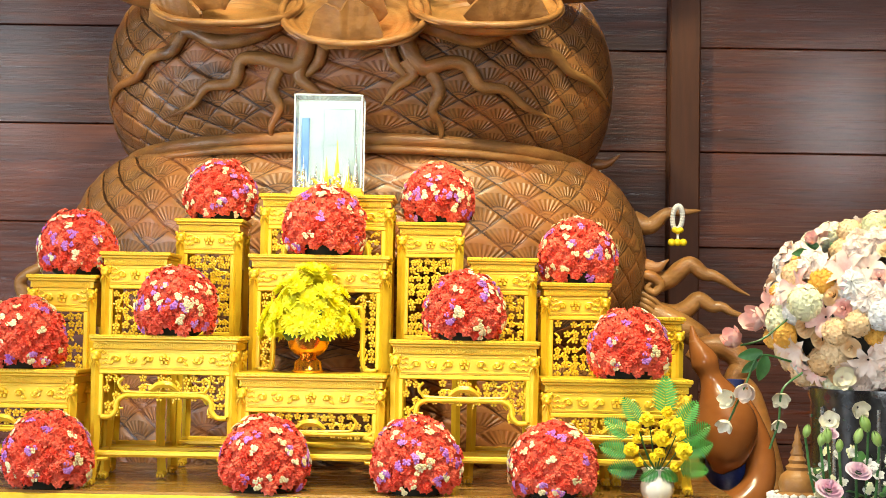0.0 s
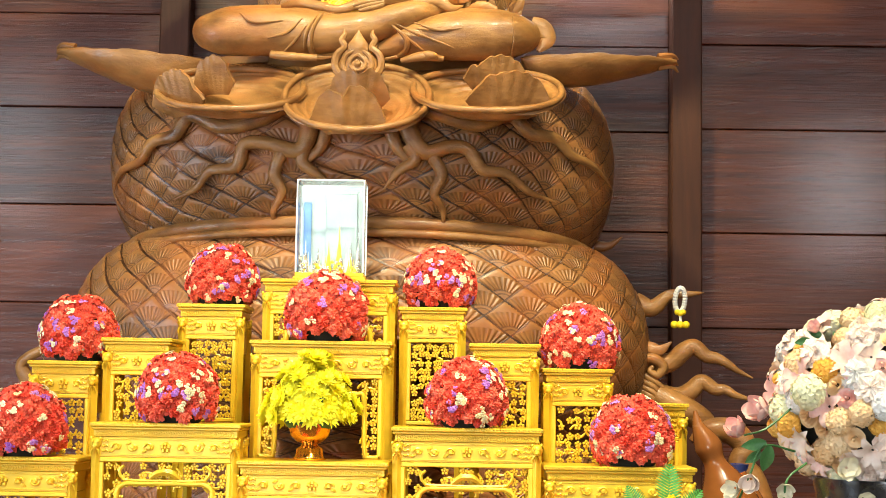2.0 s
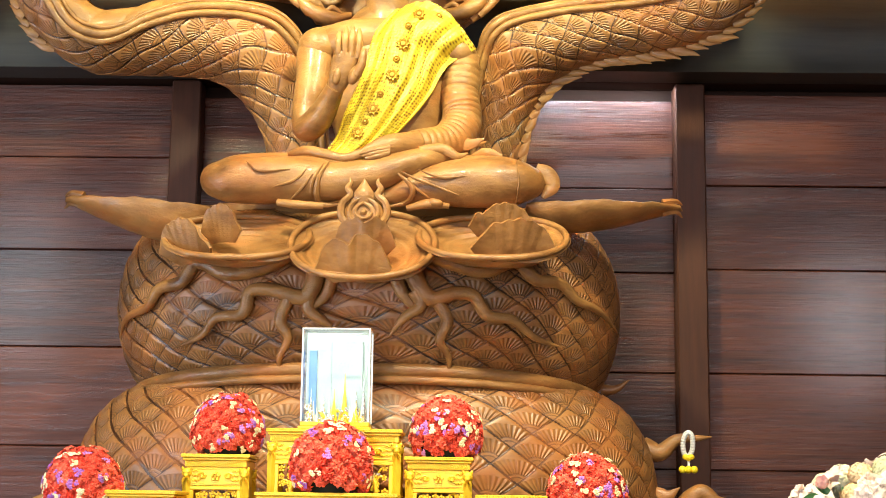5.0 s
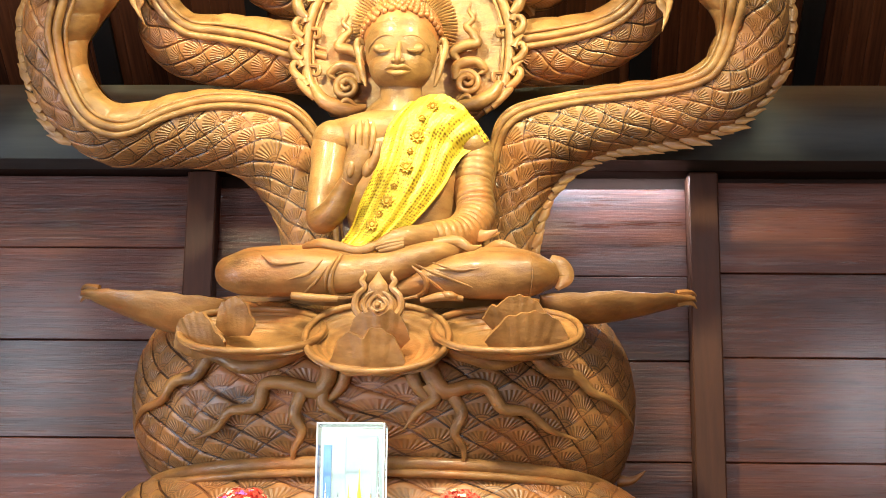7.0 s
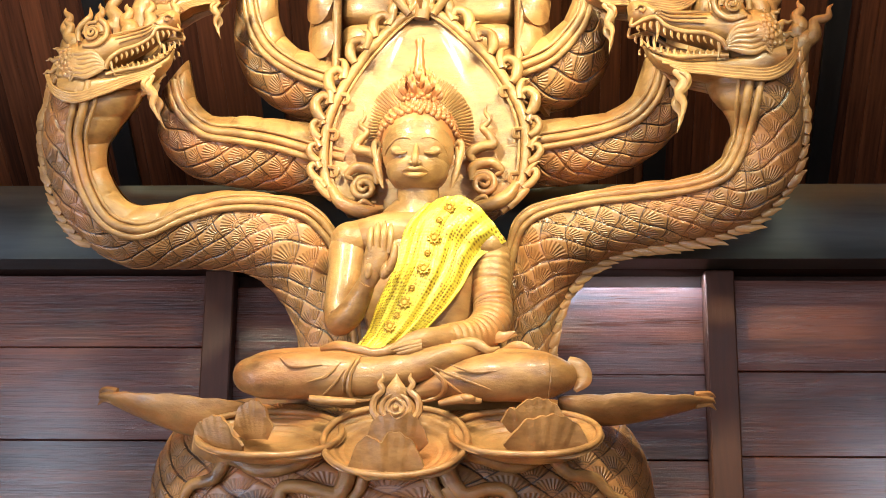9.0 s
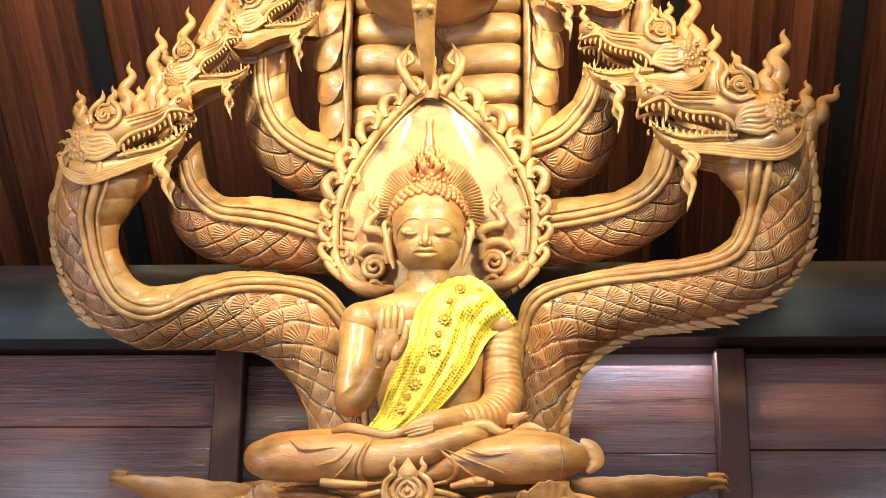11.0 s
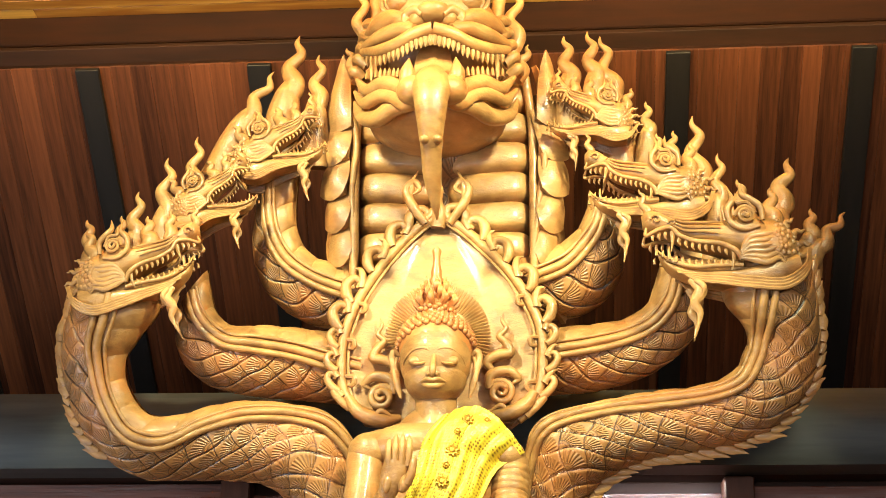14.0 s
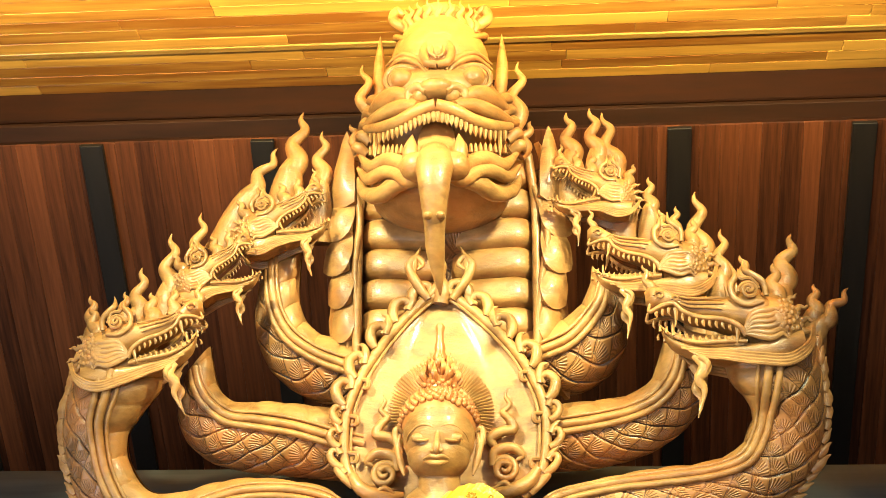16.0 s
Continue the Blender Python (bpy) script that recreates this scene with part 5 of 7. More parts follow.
statue.ball(g(0, 0.36, 6.58), (0.265, 0.32, 0.30), None, 20, 30, W_)
statue.ball(g(0, 0.16, 6.54), (0.32, 0.28, 0.17), None, 16, 30, W_)
statue.ball(g(0, -0.02, 6.70), (0.33, 0.26, 0.20), None, 14, 28, W_)
statue.ball(g(0, -0.36, 6.66), (0.36, 0.32, 0.19), None, 14, 28, W_)
statue.ball(g(0, 0.235, 6.24), (0.10, 0.10, 0.055), None, 12, 18, W_)
for s in (-1, 1):
    statue.ball(g(s * 0.085, 0.205, 6.25), (0.05, 0.06, 0.045), None, 9, 14, W_)
    a = np.linspace(0, 5.2, 12)
    gtube([(s * (0.125 + 0.05 * math.cos(k)), 0.21 + 0.045 * math.sin(k), 6.255) for k in a], [0.018] * 12, 7)
    # eyes with lids and brows
    statue.ball(g(s * 0.20, 0.315, 6.325), (0.062, 0.055, 0.055), None, 12, 16, W_)
    statue.ball(g(s * 0.20, 0.315, 6.288), (0.020, 0.012, 0.018), None, 6, 10, W_)
    a = np.linspace(0, 2 * math.pi, 17)
    for r in (0.070, 0.098):
        gtube([(s * 0.20 + r * math.cos(k), 0.315 + 0.82 * r * math.sin(k), 6.335) for k in a], 0.013, 7, 48, tip=False)
    for k in range(2):
        gtube([(s * 0.05, 0.33 + 0.035 * k, 6.28), (s * 0.11, 0.405 + 0.03 * k, 6.305), (s * 0.21, 0.435 + 0.03 * k, 6.35), (s * 0.30, 0.37 + 0.03 * k, 6.43)], [0.008, 0.016, 0.016, 0.005], 8, 30)
    # cheeks and lips in rolling bands
    gtube([(s * 0.13, 0.185, 6.235), (s * 0.22, 0.215, 6.30), (s * 0.30, 0.19, 6.38), (s * 0.38, 0.13, 6.48)], [0.03, 0.05, 0.05, 0.02])
    gtube([(s * 0.10, 0.15, 6.21), (s * 0.20, 0.15, 6.27), (s * 0.30, 0.11, 6.35), (s * 0.40, 0.06, 6.47)], [0.03, 0.04, 0.04, 0.02])
    gtube([(0.0, 0.155, 6.17), (s * 0.10, 0.125, 6.19), (s * 0.20, 0.07, 6.24), (s * 0.30, 0.035, 6.32), (s * 0.40, 0.03, 6.44)], [0.036, 0.036, 0.034, 0.032, 0.02])
    gtube([(s * 0.05, -0.16, 6.18), (s * 0.12, -0.20, 6.20), (s * 0.18, -0.17, 6.24), (s * 0.27, -0.15, 6.30), (s * 0.36, -0.19, 6.38), (s * 0.43, -0.13, 6.47)], [0.05, 0.046, 0.04, 0.038, 0.034, 0.012])
    gtube([(s * 0.06, -0.20, 6.20), (s * 0.14, -0.26, 6.23), (s * 0.22, -0.22, 6.28), (s * 0.30, -0.22, 6.34), (s * 0.38, -0.26, 6.42), (s * 0.44, -0.20, 6.50)], [0.05, 0.044, 0.038, 0.036, 0.03, 0.01])
    gtube([(s * 0.12, -0.27, 6.27), (s * 0.22, -0.29, 6.34), (s * 0.31, -0.35, 6.42), (s * 0.40, -0.34, 6.50), (s * 0.44, -0.26, 6.54)], [0.03, 0.045, 0.045, 0.034, 0.01])
    for k in range(15):
        x = 0.012 + k * 0.0255
        z = np.interp(x, (0, 0.1, 0.2, 0.3, 0.4), (0.118, 0.088, 0.034, 0.0, 0.0))
        y = np.interp(x, (0, 0.1, 0.2, 0.3, 0.4), (6.165, 6.185, 6.235, 6.315, 6.43))
        long = 0.15 if k == 13 else 0.055
        gtube([(s * x, z, y), (s * x, z - long * 0.55, y), (s * x, z - long, y + 0.004)], [0.013, 0.0115, 0.002], 6, 8)
        if k > 5:
            zz = np.interp(x, (0.1, 0.27, 0.4), (-0.12, -0.115, -0.13))
            gtube([(s * x, zz, y + 0.02), (s * x, zz + 0.03, y + 0.02), (s * x, zz + 0.055, y + 0.02)], [0.012, 0.010, 0.002], 6, 8)
    gtube([(s * 0.135, -0.14, 6.19), (s * 0.135, -0.08, 6.18), (s * 0.128, -0.01, 6.19)], [0.042, 0.034, 0.003], 9, 16)
    # ears, spikes, flames and curled horns
    gtube([(s * 0.33, 0.21, 6.60), (s * 0.345, 0.36, 6.60), (s * 0.345, 0.48, 6.60), (s * 0.345, 0.60, 6.60)], [0.035, 0.034, 0.022, 0.003])
    flame(g(s * 0.41, 0.06, 6.55), g(s * 0.44, 0.42, 6.55), 0.055)
    flame(g(s * 0.44, -0.12, 6.60), g(s * 0.50, 0.06, 6.60), 0.05)
    gtube([(s * 0.14, 0.62, 6.56), (s * 0.22, 0.66, 6.54), (s * 0.27, 0.70, 6.54), (s * 0.25, 0.76, 6.54), (s * 0.21, 0.73, 6.54)], [0.03, 0.034, 0.03, 0.024, 0.010])
    for k in range(5):
        gtube([(s * (0.30 + 0.025 * k), 0.16 - 0.07 * k, 6.44 + 0.02 * k), (s * (0.37 + 0.02 * k), 0.20 - 0.07 * k, 6.50), (s * (0.42 + 0.012 * k), 0.16 - 0.07 * k, 6.56)], [0.03, 0.03, 0.008], 8, 20)
a = np.linspace(0, 2 * math.pi, 33)
gtube([(0.255 * math.cos(k), 0.56 + 0.03 * math.cos(2 * k) + (0.05 if 4.4 < k < 5.0 else 0), 6.58 + 0.30 * math.sin(k)) for k in a], 0.018, 8, 90, tip=False)
for k in range(11):
    q = math.pi * k / 10
    p = g(0.20 * math.cos(q), 0.63, 6.56 - 0.20 * math.sin(q))
    flame(p, np.array(p) + (0.01 * math.cos(q), -0.01, 0.11 + 0.06 * math.sin(q)), 0.03)
statue.ball(g(0, 0.66, 6.56), (0.17, 0.18, 0.09), None, 10, 20, W_)
for s in (-1, 1):
    gtube([(0, 0.395, 6.258), (s * 0.062, 0.415, 6.265), (s * 0.078, 0.485, 6.280), (s * 0.040, 0.560, 6.295), (0, 0.650, 6.325)], [0.018, 0.024, 0.022, 0.016, 0.003], 9, 30)
    gtube([(s * 0.004, 0.44, 6.256), (s * 0.034, 0.465, 6.262), (s * 0.030, 0.515, 6.275), (s * 0.006, 0.56, 6.29)], [0.008, 0.011, 0.010, 0.003], 7, 20)
    gtube([(s * 0.055, 0.235, 6.19), (s * 0.10, 0.262, 6.205), (s * 0.148, 0.235, 6.235), (s * 0.150, 0.185, 6.240), (s * 0.105, 0.160, 6.215)], [0.020, 0.026, 0.028, 0.026, 0.014], 9, 34)
statue.ball(g(0, 0.475, 6.285), (0.030, 0.024, 0.042), None, 8, 12, W_)
# plate between the teeth, tongue and its long hanging tip
gtube([(0, 0.10, 6.36), (0, 0.0, 6.30), (0, -0.11, 6.26)], [0.04, 0.085, 0.095], 4, 12, flat=0.35)
gtube([(0, -0.10, 6.22), (0, -0.16, 6.14), (0, -0.26, 6.11), (0, -0.40, 6.14), (0, -0.52, 6.20), (0, -0.64, 6.27), (0.01, -0.76, 6.34), (0.02, -0.90, 6.42)], [0.06, 0.095, 0.08, 0.062, 0.05, 0.045, 0.032, 0.005], 16, 70, flat=0.8)
for s in (-1, 1):
    statue.ball(g(s * 0.10, -0.19, 6.18), (0.085, 0.08, 0.075), None, 10, 16, W_)
    statue.ball(g(s * 0.035, -0.45, 6.13), (0.025, 0.03, 0.02), None, 7, 10, W_)

# ---- leaf-shaped back panel with rays and curled frame ----
left = catmull(np.array([(-0.407, 6.800, 5.044), (-0.506, 6.790, 4.984), (-0.630, 6.770, 4.841), (-0.759, 6.750, 4.643), (-0.831, 6.740, 4.476), (-0.860, 6.740, 4.344), (-0.861, 6.740, 4.199), (-0.835, 6.740, 4.085), (-0.745, 6.740, 3.957)]), 60)
right = catmull(np.array([(-0.402, 6.800, 5.044), (-0.307, 6.790, 5.000), (-0.173, 6.770, 4.873), (-0.025, 6.750, 4.696), (0.078, 6.740, 4.497), (0.109, 6.740, 4.351), (0.101, 6.740, 4.178), (0.058, 6.740, 4.037), (-0.045, 6.740, 3.940)]), 60)
t = np.linspace(0, 1, 34)[None, :, None]
face = left[:, None] * (1 - t) + right[:, None] * t
edge = np.minimum(np.sin(math.pi * t[..., 0]), np.linspace(0.05, 3, 60)[:, None])
face[..., 1] += 0.016 * np.clip(edge / 0.5, 0, 1) ** 2 + 0.012 * np.clip((edge - 0.6) / 0.12, 0, 1)
statue.sheet(face, -0.05, W_)
for line, s in ((left, 1), (right, -1)):
    statue.tube(line[::3] + (0, -0.02, 0), 0.025, 10, 140, W_)
    statue.tube(line[::3] + (s * 0.034, -0.022, -0.01), 0.008, 7, 140, W_)
    # curls and open loops outside the band, small knots on it
    for k in range(5, 57, 6):
        p = line[k] + np.array((-s * 0.015, -0.035, 0.0))
        d = line[k + 1] - line[k - 1]
        d /= np.linalg.norm(d)
        o = np.array((-s * abs(d[2]), 0, abs(d[0]))) + 1e-6
        o /= np.linalg.norm(o)
        q = 1.0 if k < 30 else 0.72
        statue.tube([p + d * 0.07 * q, p + (o * 0.045 + d * 0.045) * q, p + (o * 0.075 - d * 0.005) * q, p + (o * 0.055 - d * 0.05) * q, p + (o * 0.018 - d * 0.045) * q, p + (o * 0.022 - d * 0.012) * q],
                    [0.018, 0.028 * q, 0.026 * q, 0.022 * q, 0.017 * q, 0.009], 9, 34, W_)
        statue.tube([p - d * 0.02, p + (o * 0.02 - d * 0.07) * q, p + (o * 0.05 - d * 0.105) * q, p + (o * 0.085 - d * 0.10) * q], [0.020, 0.022 * q, 0.014 * q, 0.002], 8, 20, W_)
    for k in range(27, 58, 10):
        p = line[k] + np.array((s * 0.045, -0.03, 0.0))
        statue.tube([p + (-s * 0.03, 0, 0.03), p + (s * 0.012, -0.006, 0.022), p + (s * 0.010, -0.004, -0.012), p + (-s * 0.018, 0, -0.016)], [0.010, 0.013, 0.012, 0.006], 7, 18, W_)
hub = np.array((-0.406, 6.780, 4.393))
for k in range(57):
    q = radians(-22 + k * 4.0)
    d = np.array((math.cos(q), 0, math.sin(q)))
    k0, k1 = 0.175, 0.295 - 0.03 * abs(math.cos(q))
    statue.tube([hub + d * k0 + (0, -0.016, 0), hub + d * (k0 + k1) / 2 + (0, -0.022, 0), hub + d * k1 + (0, -0.018, 0)], [0.005, 0.006, 0.004], 5, 6, W_)
MID = float(hub[0])
for s in (-1, 1):
    c = np.array((-0.661, 6.710, 4.074)) if s < 0 else np.array((-0.094, 6.710, 4.096))
    a = np.linspace(0, 12, 40)
    statue.tube([c + ((0.062 * (1 - k / 14)) * math.cos(k + 0.6) * -s, -0.003 * k, (0.062 * (1 - k / 14)) * math.sin(k + 0.6)) for k in a], [0.018] * 28 + [0.012] * 12, 8, 120, W_)
    # licking flame above each spiral
    statue.tube([c + (-s * 0.055, 0, 0.02), c + (-s * 0.045, -0.01, 0.085), c + (s * 0.035, -0.01, 0.105), c + (s * 0.085, 0, 0.070), c + (s * 0.055, 0, 0.045)], [0.018, 0.026, 0.026, 0.018, 0.006], 9, 44, W_)
    statue.tube([c + (-s * 0.03, 0, 0.10), c + (-s * 0.065, -0.008, 0.150), c + (-s * 0.015, -0.01, 0.185), c + (s * 0.045, -0.008, 0.200), c + (s * 0.025, -0.004, 0.250), c + (-s * 0.005, -0.004, 0.285), c + (s * 0.028, 0, 0.325), c + (s * 0.008, 0, 0.365), c + (s * 0.016, 0, 0.405)],
                [0.012, 0.024, 0.026, 0.026, 0.021, 0.017, 0.013, 0.009, 0.002], 9, 80, W_)
    statue.tube([c + (s * 0.16, -0.01, 0.0), c + (s * 0.11, -0.02, -0.07), c + (s * 0.01, -0.02, -0.115), c + (-s * 0.09, 0, -0.10)], [0.022, 0.034, 0.036, 0.018], 10, 36, W_)
    statue.tube([c + (s * 0.04, -0.03, -0.115), c + (-s * 0.0, -0.04, -0.075), c + (-s * 0.05, -0.03, -0.10)], [0.010, 0.014, 0.006], 8, 20, W_)
# crest of the panel: a leaf and two upright scrolls
flame((MID, 6.77, 5.02), (MID, 6.74, 5.26), 0.055, 0.1)
for s in (-1, 1):
    statue.tube([(MID + s * 0.06, 6.75, 5.00), (MID + s * 0.12, 6.73, 5.08), (MID + s * 0.16, 6.72, 5.17), (MID + s * 0.12, 6.72, 5.22), (MID + s * 0.09, 6.72, 5.18), (MID + s * 0.12, 6.72, 5.15)], [0.02, 0.026, 0.022, 0.018, 0.013, 0.006], 8, 40, W_)
    statue.tube([(MID + s * 0.14, 6.74, 5.10), (MID + s * 0.13, 6.72, 5.20), (MID + s * 0.10, 6.72, 5.28)], [0.018, 0.016, 0.003], 8, 20, W_)
# flat plates that overlap down both sides of the tall middle neck
for s, plates in ((-1, ([(-0.894, 6.720, 5.956), (-0.932, 6.740, 5.774), (-0.988, 6.780, 5.551), (-0.837, 6.700, 5.524)], [(-0.847, 6.740, 5.551), (-0.979, 6.770, 5.513), (-1.006, 6.800, 5.361), (-0.862, 6.720, 5.355)],
                        [(-0.855, 6.760, 5.375), (-0.969, 6.790, 5.336), (-0.995, 6.820, 5.180), (-0.870, 6.740, 5.163)], [(-0.847, 6.790, 5.196), (-0.959, 6.820, 5.157), (-0.963, 6.850, 5.012), (-0.856, 6.770, 4.998)],
                        [(-0.833, 6.820, 5.035), (-0.934, 6.850, 5.002), (-0.937, 6.880, 4.837), (-0.836, 6.800, 4.825)])),
                  (1, ([(0.145, 6.720, 5.965), (0.183, 6.740, 5.792), (0.225, 6.780, 5.562), (0.089, 6.700, 5.546)], [(0.096, 6.740, 5.567), (0.218, 6.770, 5.524), (0.249, 6.800, 5.366), (0.109, 6.720, 5.368)],
                       [(0.104, 6.760, 5.388), (0.231, 6.790, 5.349), (0.244, 6.820, 5.177), (0.111, 6.740, 5.173)], [(0.095, 6.790, 5.197), (0.215, 6.820, 5.161), (0.205, 6.850, 4.996), (0.096, 6.770, 4.984)],
                       [(0.080, 6.820, 5.022), (0.177, 6.850, 4.987), (0.161, 6.880, 4.814), (0.075, 6.800, 4.813)]))):
    for k, (p0, p1, p2, p3) in enumerate(np.array(plates)):
        f, h = np.meshgrid(np.linspace(0, 1, 9), np.linspace(0, 1, 9), indexing="ij")
        f, h = f[..., None], h[..., None]
        g4 = p0 * (1 - f) * (1 - h) + p1 * (1 - f) * h + p2 * f * h + p3 * f * (1 - h)
        g4 = g4 + np.array((s * 0.012, -0.03, 0)) * np.sin(math.pi * f) * np.sin(math.pi * h) + np.array((0, 0, -0.022)) * np.sin(math.pi * h) * f
        statue.sheet(g4, 0.028 * s, W_)
    statue.tube([(-0.854, 6.720, 5.634), (-0.824, 6.720, 5.436), (-0.844, 6.760, 5.198), (-0.825, 6.800, 4.840)] if s < 0 else [(0.076, 6.720, 5.616), (0.137, 6.720, 5.354), (0.110, 6.760, 5.151), (0.070, 6.800, 4.828)], 0.018, 8, 50, W_)
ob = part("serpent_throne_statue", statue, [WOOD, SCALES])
tagged(ob, "huge carved wooden throne of coiled many-headed serpents with lotus petals", "statue")

# ---- the seated statue ----
fig = Clay()
BX = -0.40
CHEST, YOKE = (-0.382, 6.530, 3.564), (-0.384, 6.510, 3.773)
fig.ball(CHEST, (0.265, 0.175, 0.42), None, 22, 34, 0, power=0.92)
fig.ball(YOKE, (0.345, 0.155, 0.125), None, 16, 32, 0)
fig.tube([(-0.391, 6.520, 3.844), (-0.391, 6.500, 3.933), (-0.392, 6.490, 4.012)], [0.135, 0.098, 0.098], 20, 24)
# crossed legs
fig.ball((BX, 6.46, 3.00), (0.50, 0.22, 0.12), None, 12, 28)
fig.tube([(-0.528, 6.400, 3.138), (-0.811, 6.280, 3.100), (-0.991, 6.180, 3.069), (-1.068, 6.140, 3.053), (-1.003, 6.110, 3.044), (-0.834, 6.100, 3.045), (-0.669, 6.090, 3.044), (-0.566, 6.080, 3.038), (-0.398, 6.070, 3.066), (-0.221, 6.100, 3.132), (-0.082, 6.160, 3.176)], [0.09, 0.105, 0.10, 0.075, 0.095, 0.100, 0.096, 0.080, 0.070, 0.054, 0.026], 24, 150)
fig.tube([(-0.404, 6.420, 3.128), (-0.054, 6.300, 3.099), (0.151, 6.200, 3.068), (0.238, 6.160, 3.055), (0.185, 6.120, 3.049), (0.043, 6.110, 3.043), (-0.085, 6.110, 3.038), (-0.240, 6.100, 3.010), (-0.358, 6.100, 2.976)], [0.09, 0.105, 0.105, 0.070, 0.095, 0.104, 0.098, 0.066, 0.030], 24, 130)


def fold(points, zc, r, yc=6.09, rad=0.098):
    """A raised cloth fold lying on a leg whose axis is at height zc."""
    out = []
    for x, y, z in catmull(np.array(points, float), 5 * len(points)):
        q = min(0.95, ((z - zc) / rad) ** 2)
        out.append((x, yc - rad * math.sqrt(1 - q) + r * 0.2, z))
    n = len(out)
    fig.tube(out, [r * (0.25 + 0.75 * math.sin(math.pi * (k + 0.3) / n)) for k in range(n)], 7, 3 * n)


LZ, RZ = 3.043, 3.043
fold([(-0.931, 6.000, 3.104), (-0.869, 6.000, 3.062), (-0.747, 6.000, 3.070)], LZ, 0.007)
fold([(-0.672, 6.000, 3.080), (-0.727, 6.000, 3.024), (-0.815, 6.000, 2.995)], LZ, 0.007)
fold([(-0.653, 6.000, 3.049), (-0.702, 6.000, 2.986), (-0.762, 6.000, 2.943)], LZ, 0.007)
fold([(-0.589, 6.000, 3.111), (-0.629, 6.000, 3.030), (-0.636, 6.000, 2.963), (-0.607, 6.000, 2.935), (-0.542, 6.000, 2.940)], LZ, 0.013)
fold([(-0.612, 6.000, 3.097), (-0.652, 6.000, 3.020), (-0.664, 6.000, 2.958)], LZ, 0.009)
fold([(-0.288, 6.000, 3.065), (-0.195, 6.000, 3.023), (-0.050, 6.000, 2.974)], RZ, 0.007, 6.11, 0.102)
fold([(-0.219, 6.000, 3.075), (-0.120, 6.000, 3.042), (-0.013, 6.000, 3.050)], RZ, 0.007, 6.11, 0.102)
fold([(-0.293, 6.000, 3.046), (-0.217, 6.000, 2.990), (-0.157, 6.000, 2.952)], RZ, 0.007, 6.11, 0.102)
fold([(-0.302, 6.000, 3.056), (-0.246, 6.000, 3.004), (-0.254, 6.000, 2.956), (-0.337, 6.000, 2.932)], RZ, 0.013, 6.10, 0.100)
fold([(0.186, 6.000, 3.135), (0.196, 6.000, 3.030), (0.182, 6.000, 2.921)], RZ, 0.004, 6.12, 0.104)
# wavy cloth edge over the lap, toes beside the jewel, cloth ends curling out
fig.tube([(-0.777, 6.180, 3.177), (-0.698, 6.120, 3.178), (-0.607, 6.080, 3.154), (-0.529, 6.060, 3.135), (-0.454, 6.060, 3.155), (-0.398, 6.070, 3.163)], [0.012, 0.022, 0.020, 0.018, 0.022, 0.010], 10, 50, 0, 0.7)
fig.tube([(-0.218, 6.080, 3.171), (-0.124, 6.100, 3.186), (-0.062, 6.100, 3.157), (-0.015, 6.120, 3.172)], [0.02, 0.024, 0.016, 0.004], 9, 36, 0, 0.6)
fig.tube([(-0.794, 6.000, 2.929), (-0.709, 5.980, 2.916), (-0.607, 6.000, 2.916)], [0.016, 0.018, 0.014], 9, 20)
fig.tube([(-0.263, 6.000, 2.909), (-0.176, 5.980, 2.924), (-0.091, 6.000, 2.919)], [0.012, 0.020, 0.012], 9, 20)
fig.ball((-0.146, 5.975, 2.928), (0.035, 0.022, 0.018), (0, 10, 0), 8, 12)
fig.tube([(0.271, 6.200, 3.123), (0.319, 6.200, 3.099), (0.340, 6.200, 3.050), (0.301, 6.180, 2.997)], [0.03, 0.04, 0.035, 0.01], 9, 24, 0, 0.5)
for p0, p1, p2, r in (((-0.127, 6.400, 3.374), (-0.031, 6.300, 3.259), (0.052, 6.260, 3.270), 0.04), ((-0.014, 6.300, 3.169), (0.059, 6.240, 3.206), (0.131, 6.220, 3.187), 0.026)):
    fig.tube([p0, p1, p2], [r, r * 0.8, 0.006], 10, 24, 0, 0.5)
# lap arm with folded sleeve, raised arm and open palm
fig.tube([(-0.144, 6.510, 3.795), (-0.058, 6.500, 3.684), (-0.057, 6.470, 3.522), (-0.047, 6.420, 3.379), (-0.112, 6.320, 3.266), (-0.243, 6.200, 3.226), (-0.348, 6.130, 3.181)], [0.060, 0.084, 0.084, 0.088, 0.085, 0.062, 0.045], 26, 170, rings=0.007, scales=15)
fig.tube([(-0.007, 6.360, 3.339), (-0.026, 6.330, 3.276), (0.011, 6.320, 3.261), (0.060, 6.340, 3.278)], [0.03, 0.028, 0.016, 0.004], 9, 24, 0, 0.5)
fig.tube([(-0.229, 6.140, 3.222), (-0.329, 6.080, 3.199), (-0.403, 6.060, 3.179), (-0.473, 6.050, 3.151)], [0.048, 0.046, 0.032, 0.008], 16, 40, 0, 0.7)
for k in range(3):
    fig.tube([np.array((-0.343, 6.050, 3.177)) + (0, 0, -0.012 * k), np.array((-0.413, 6.030, 3.158)) + (0.006 * k, 0, -0.013 * k), np.array((-0.467, 6.030, 3.144)) + (0.012 * k, 0, -0.010 * k)], [0.016, 0.013, 0.006], 9, 18)
fig.ball((-0.694, 6.500, 3.749), (0.098, 0.105, 0.092), None, 16, 24)
fig.ball((-0.073, 6.500, 3.722), (0.092, 0.105, 0.085), None, 16, 24)
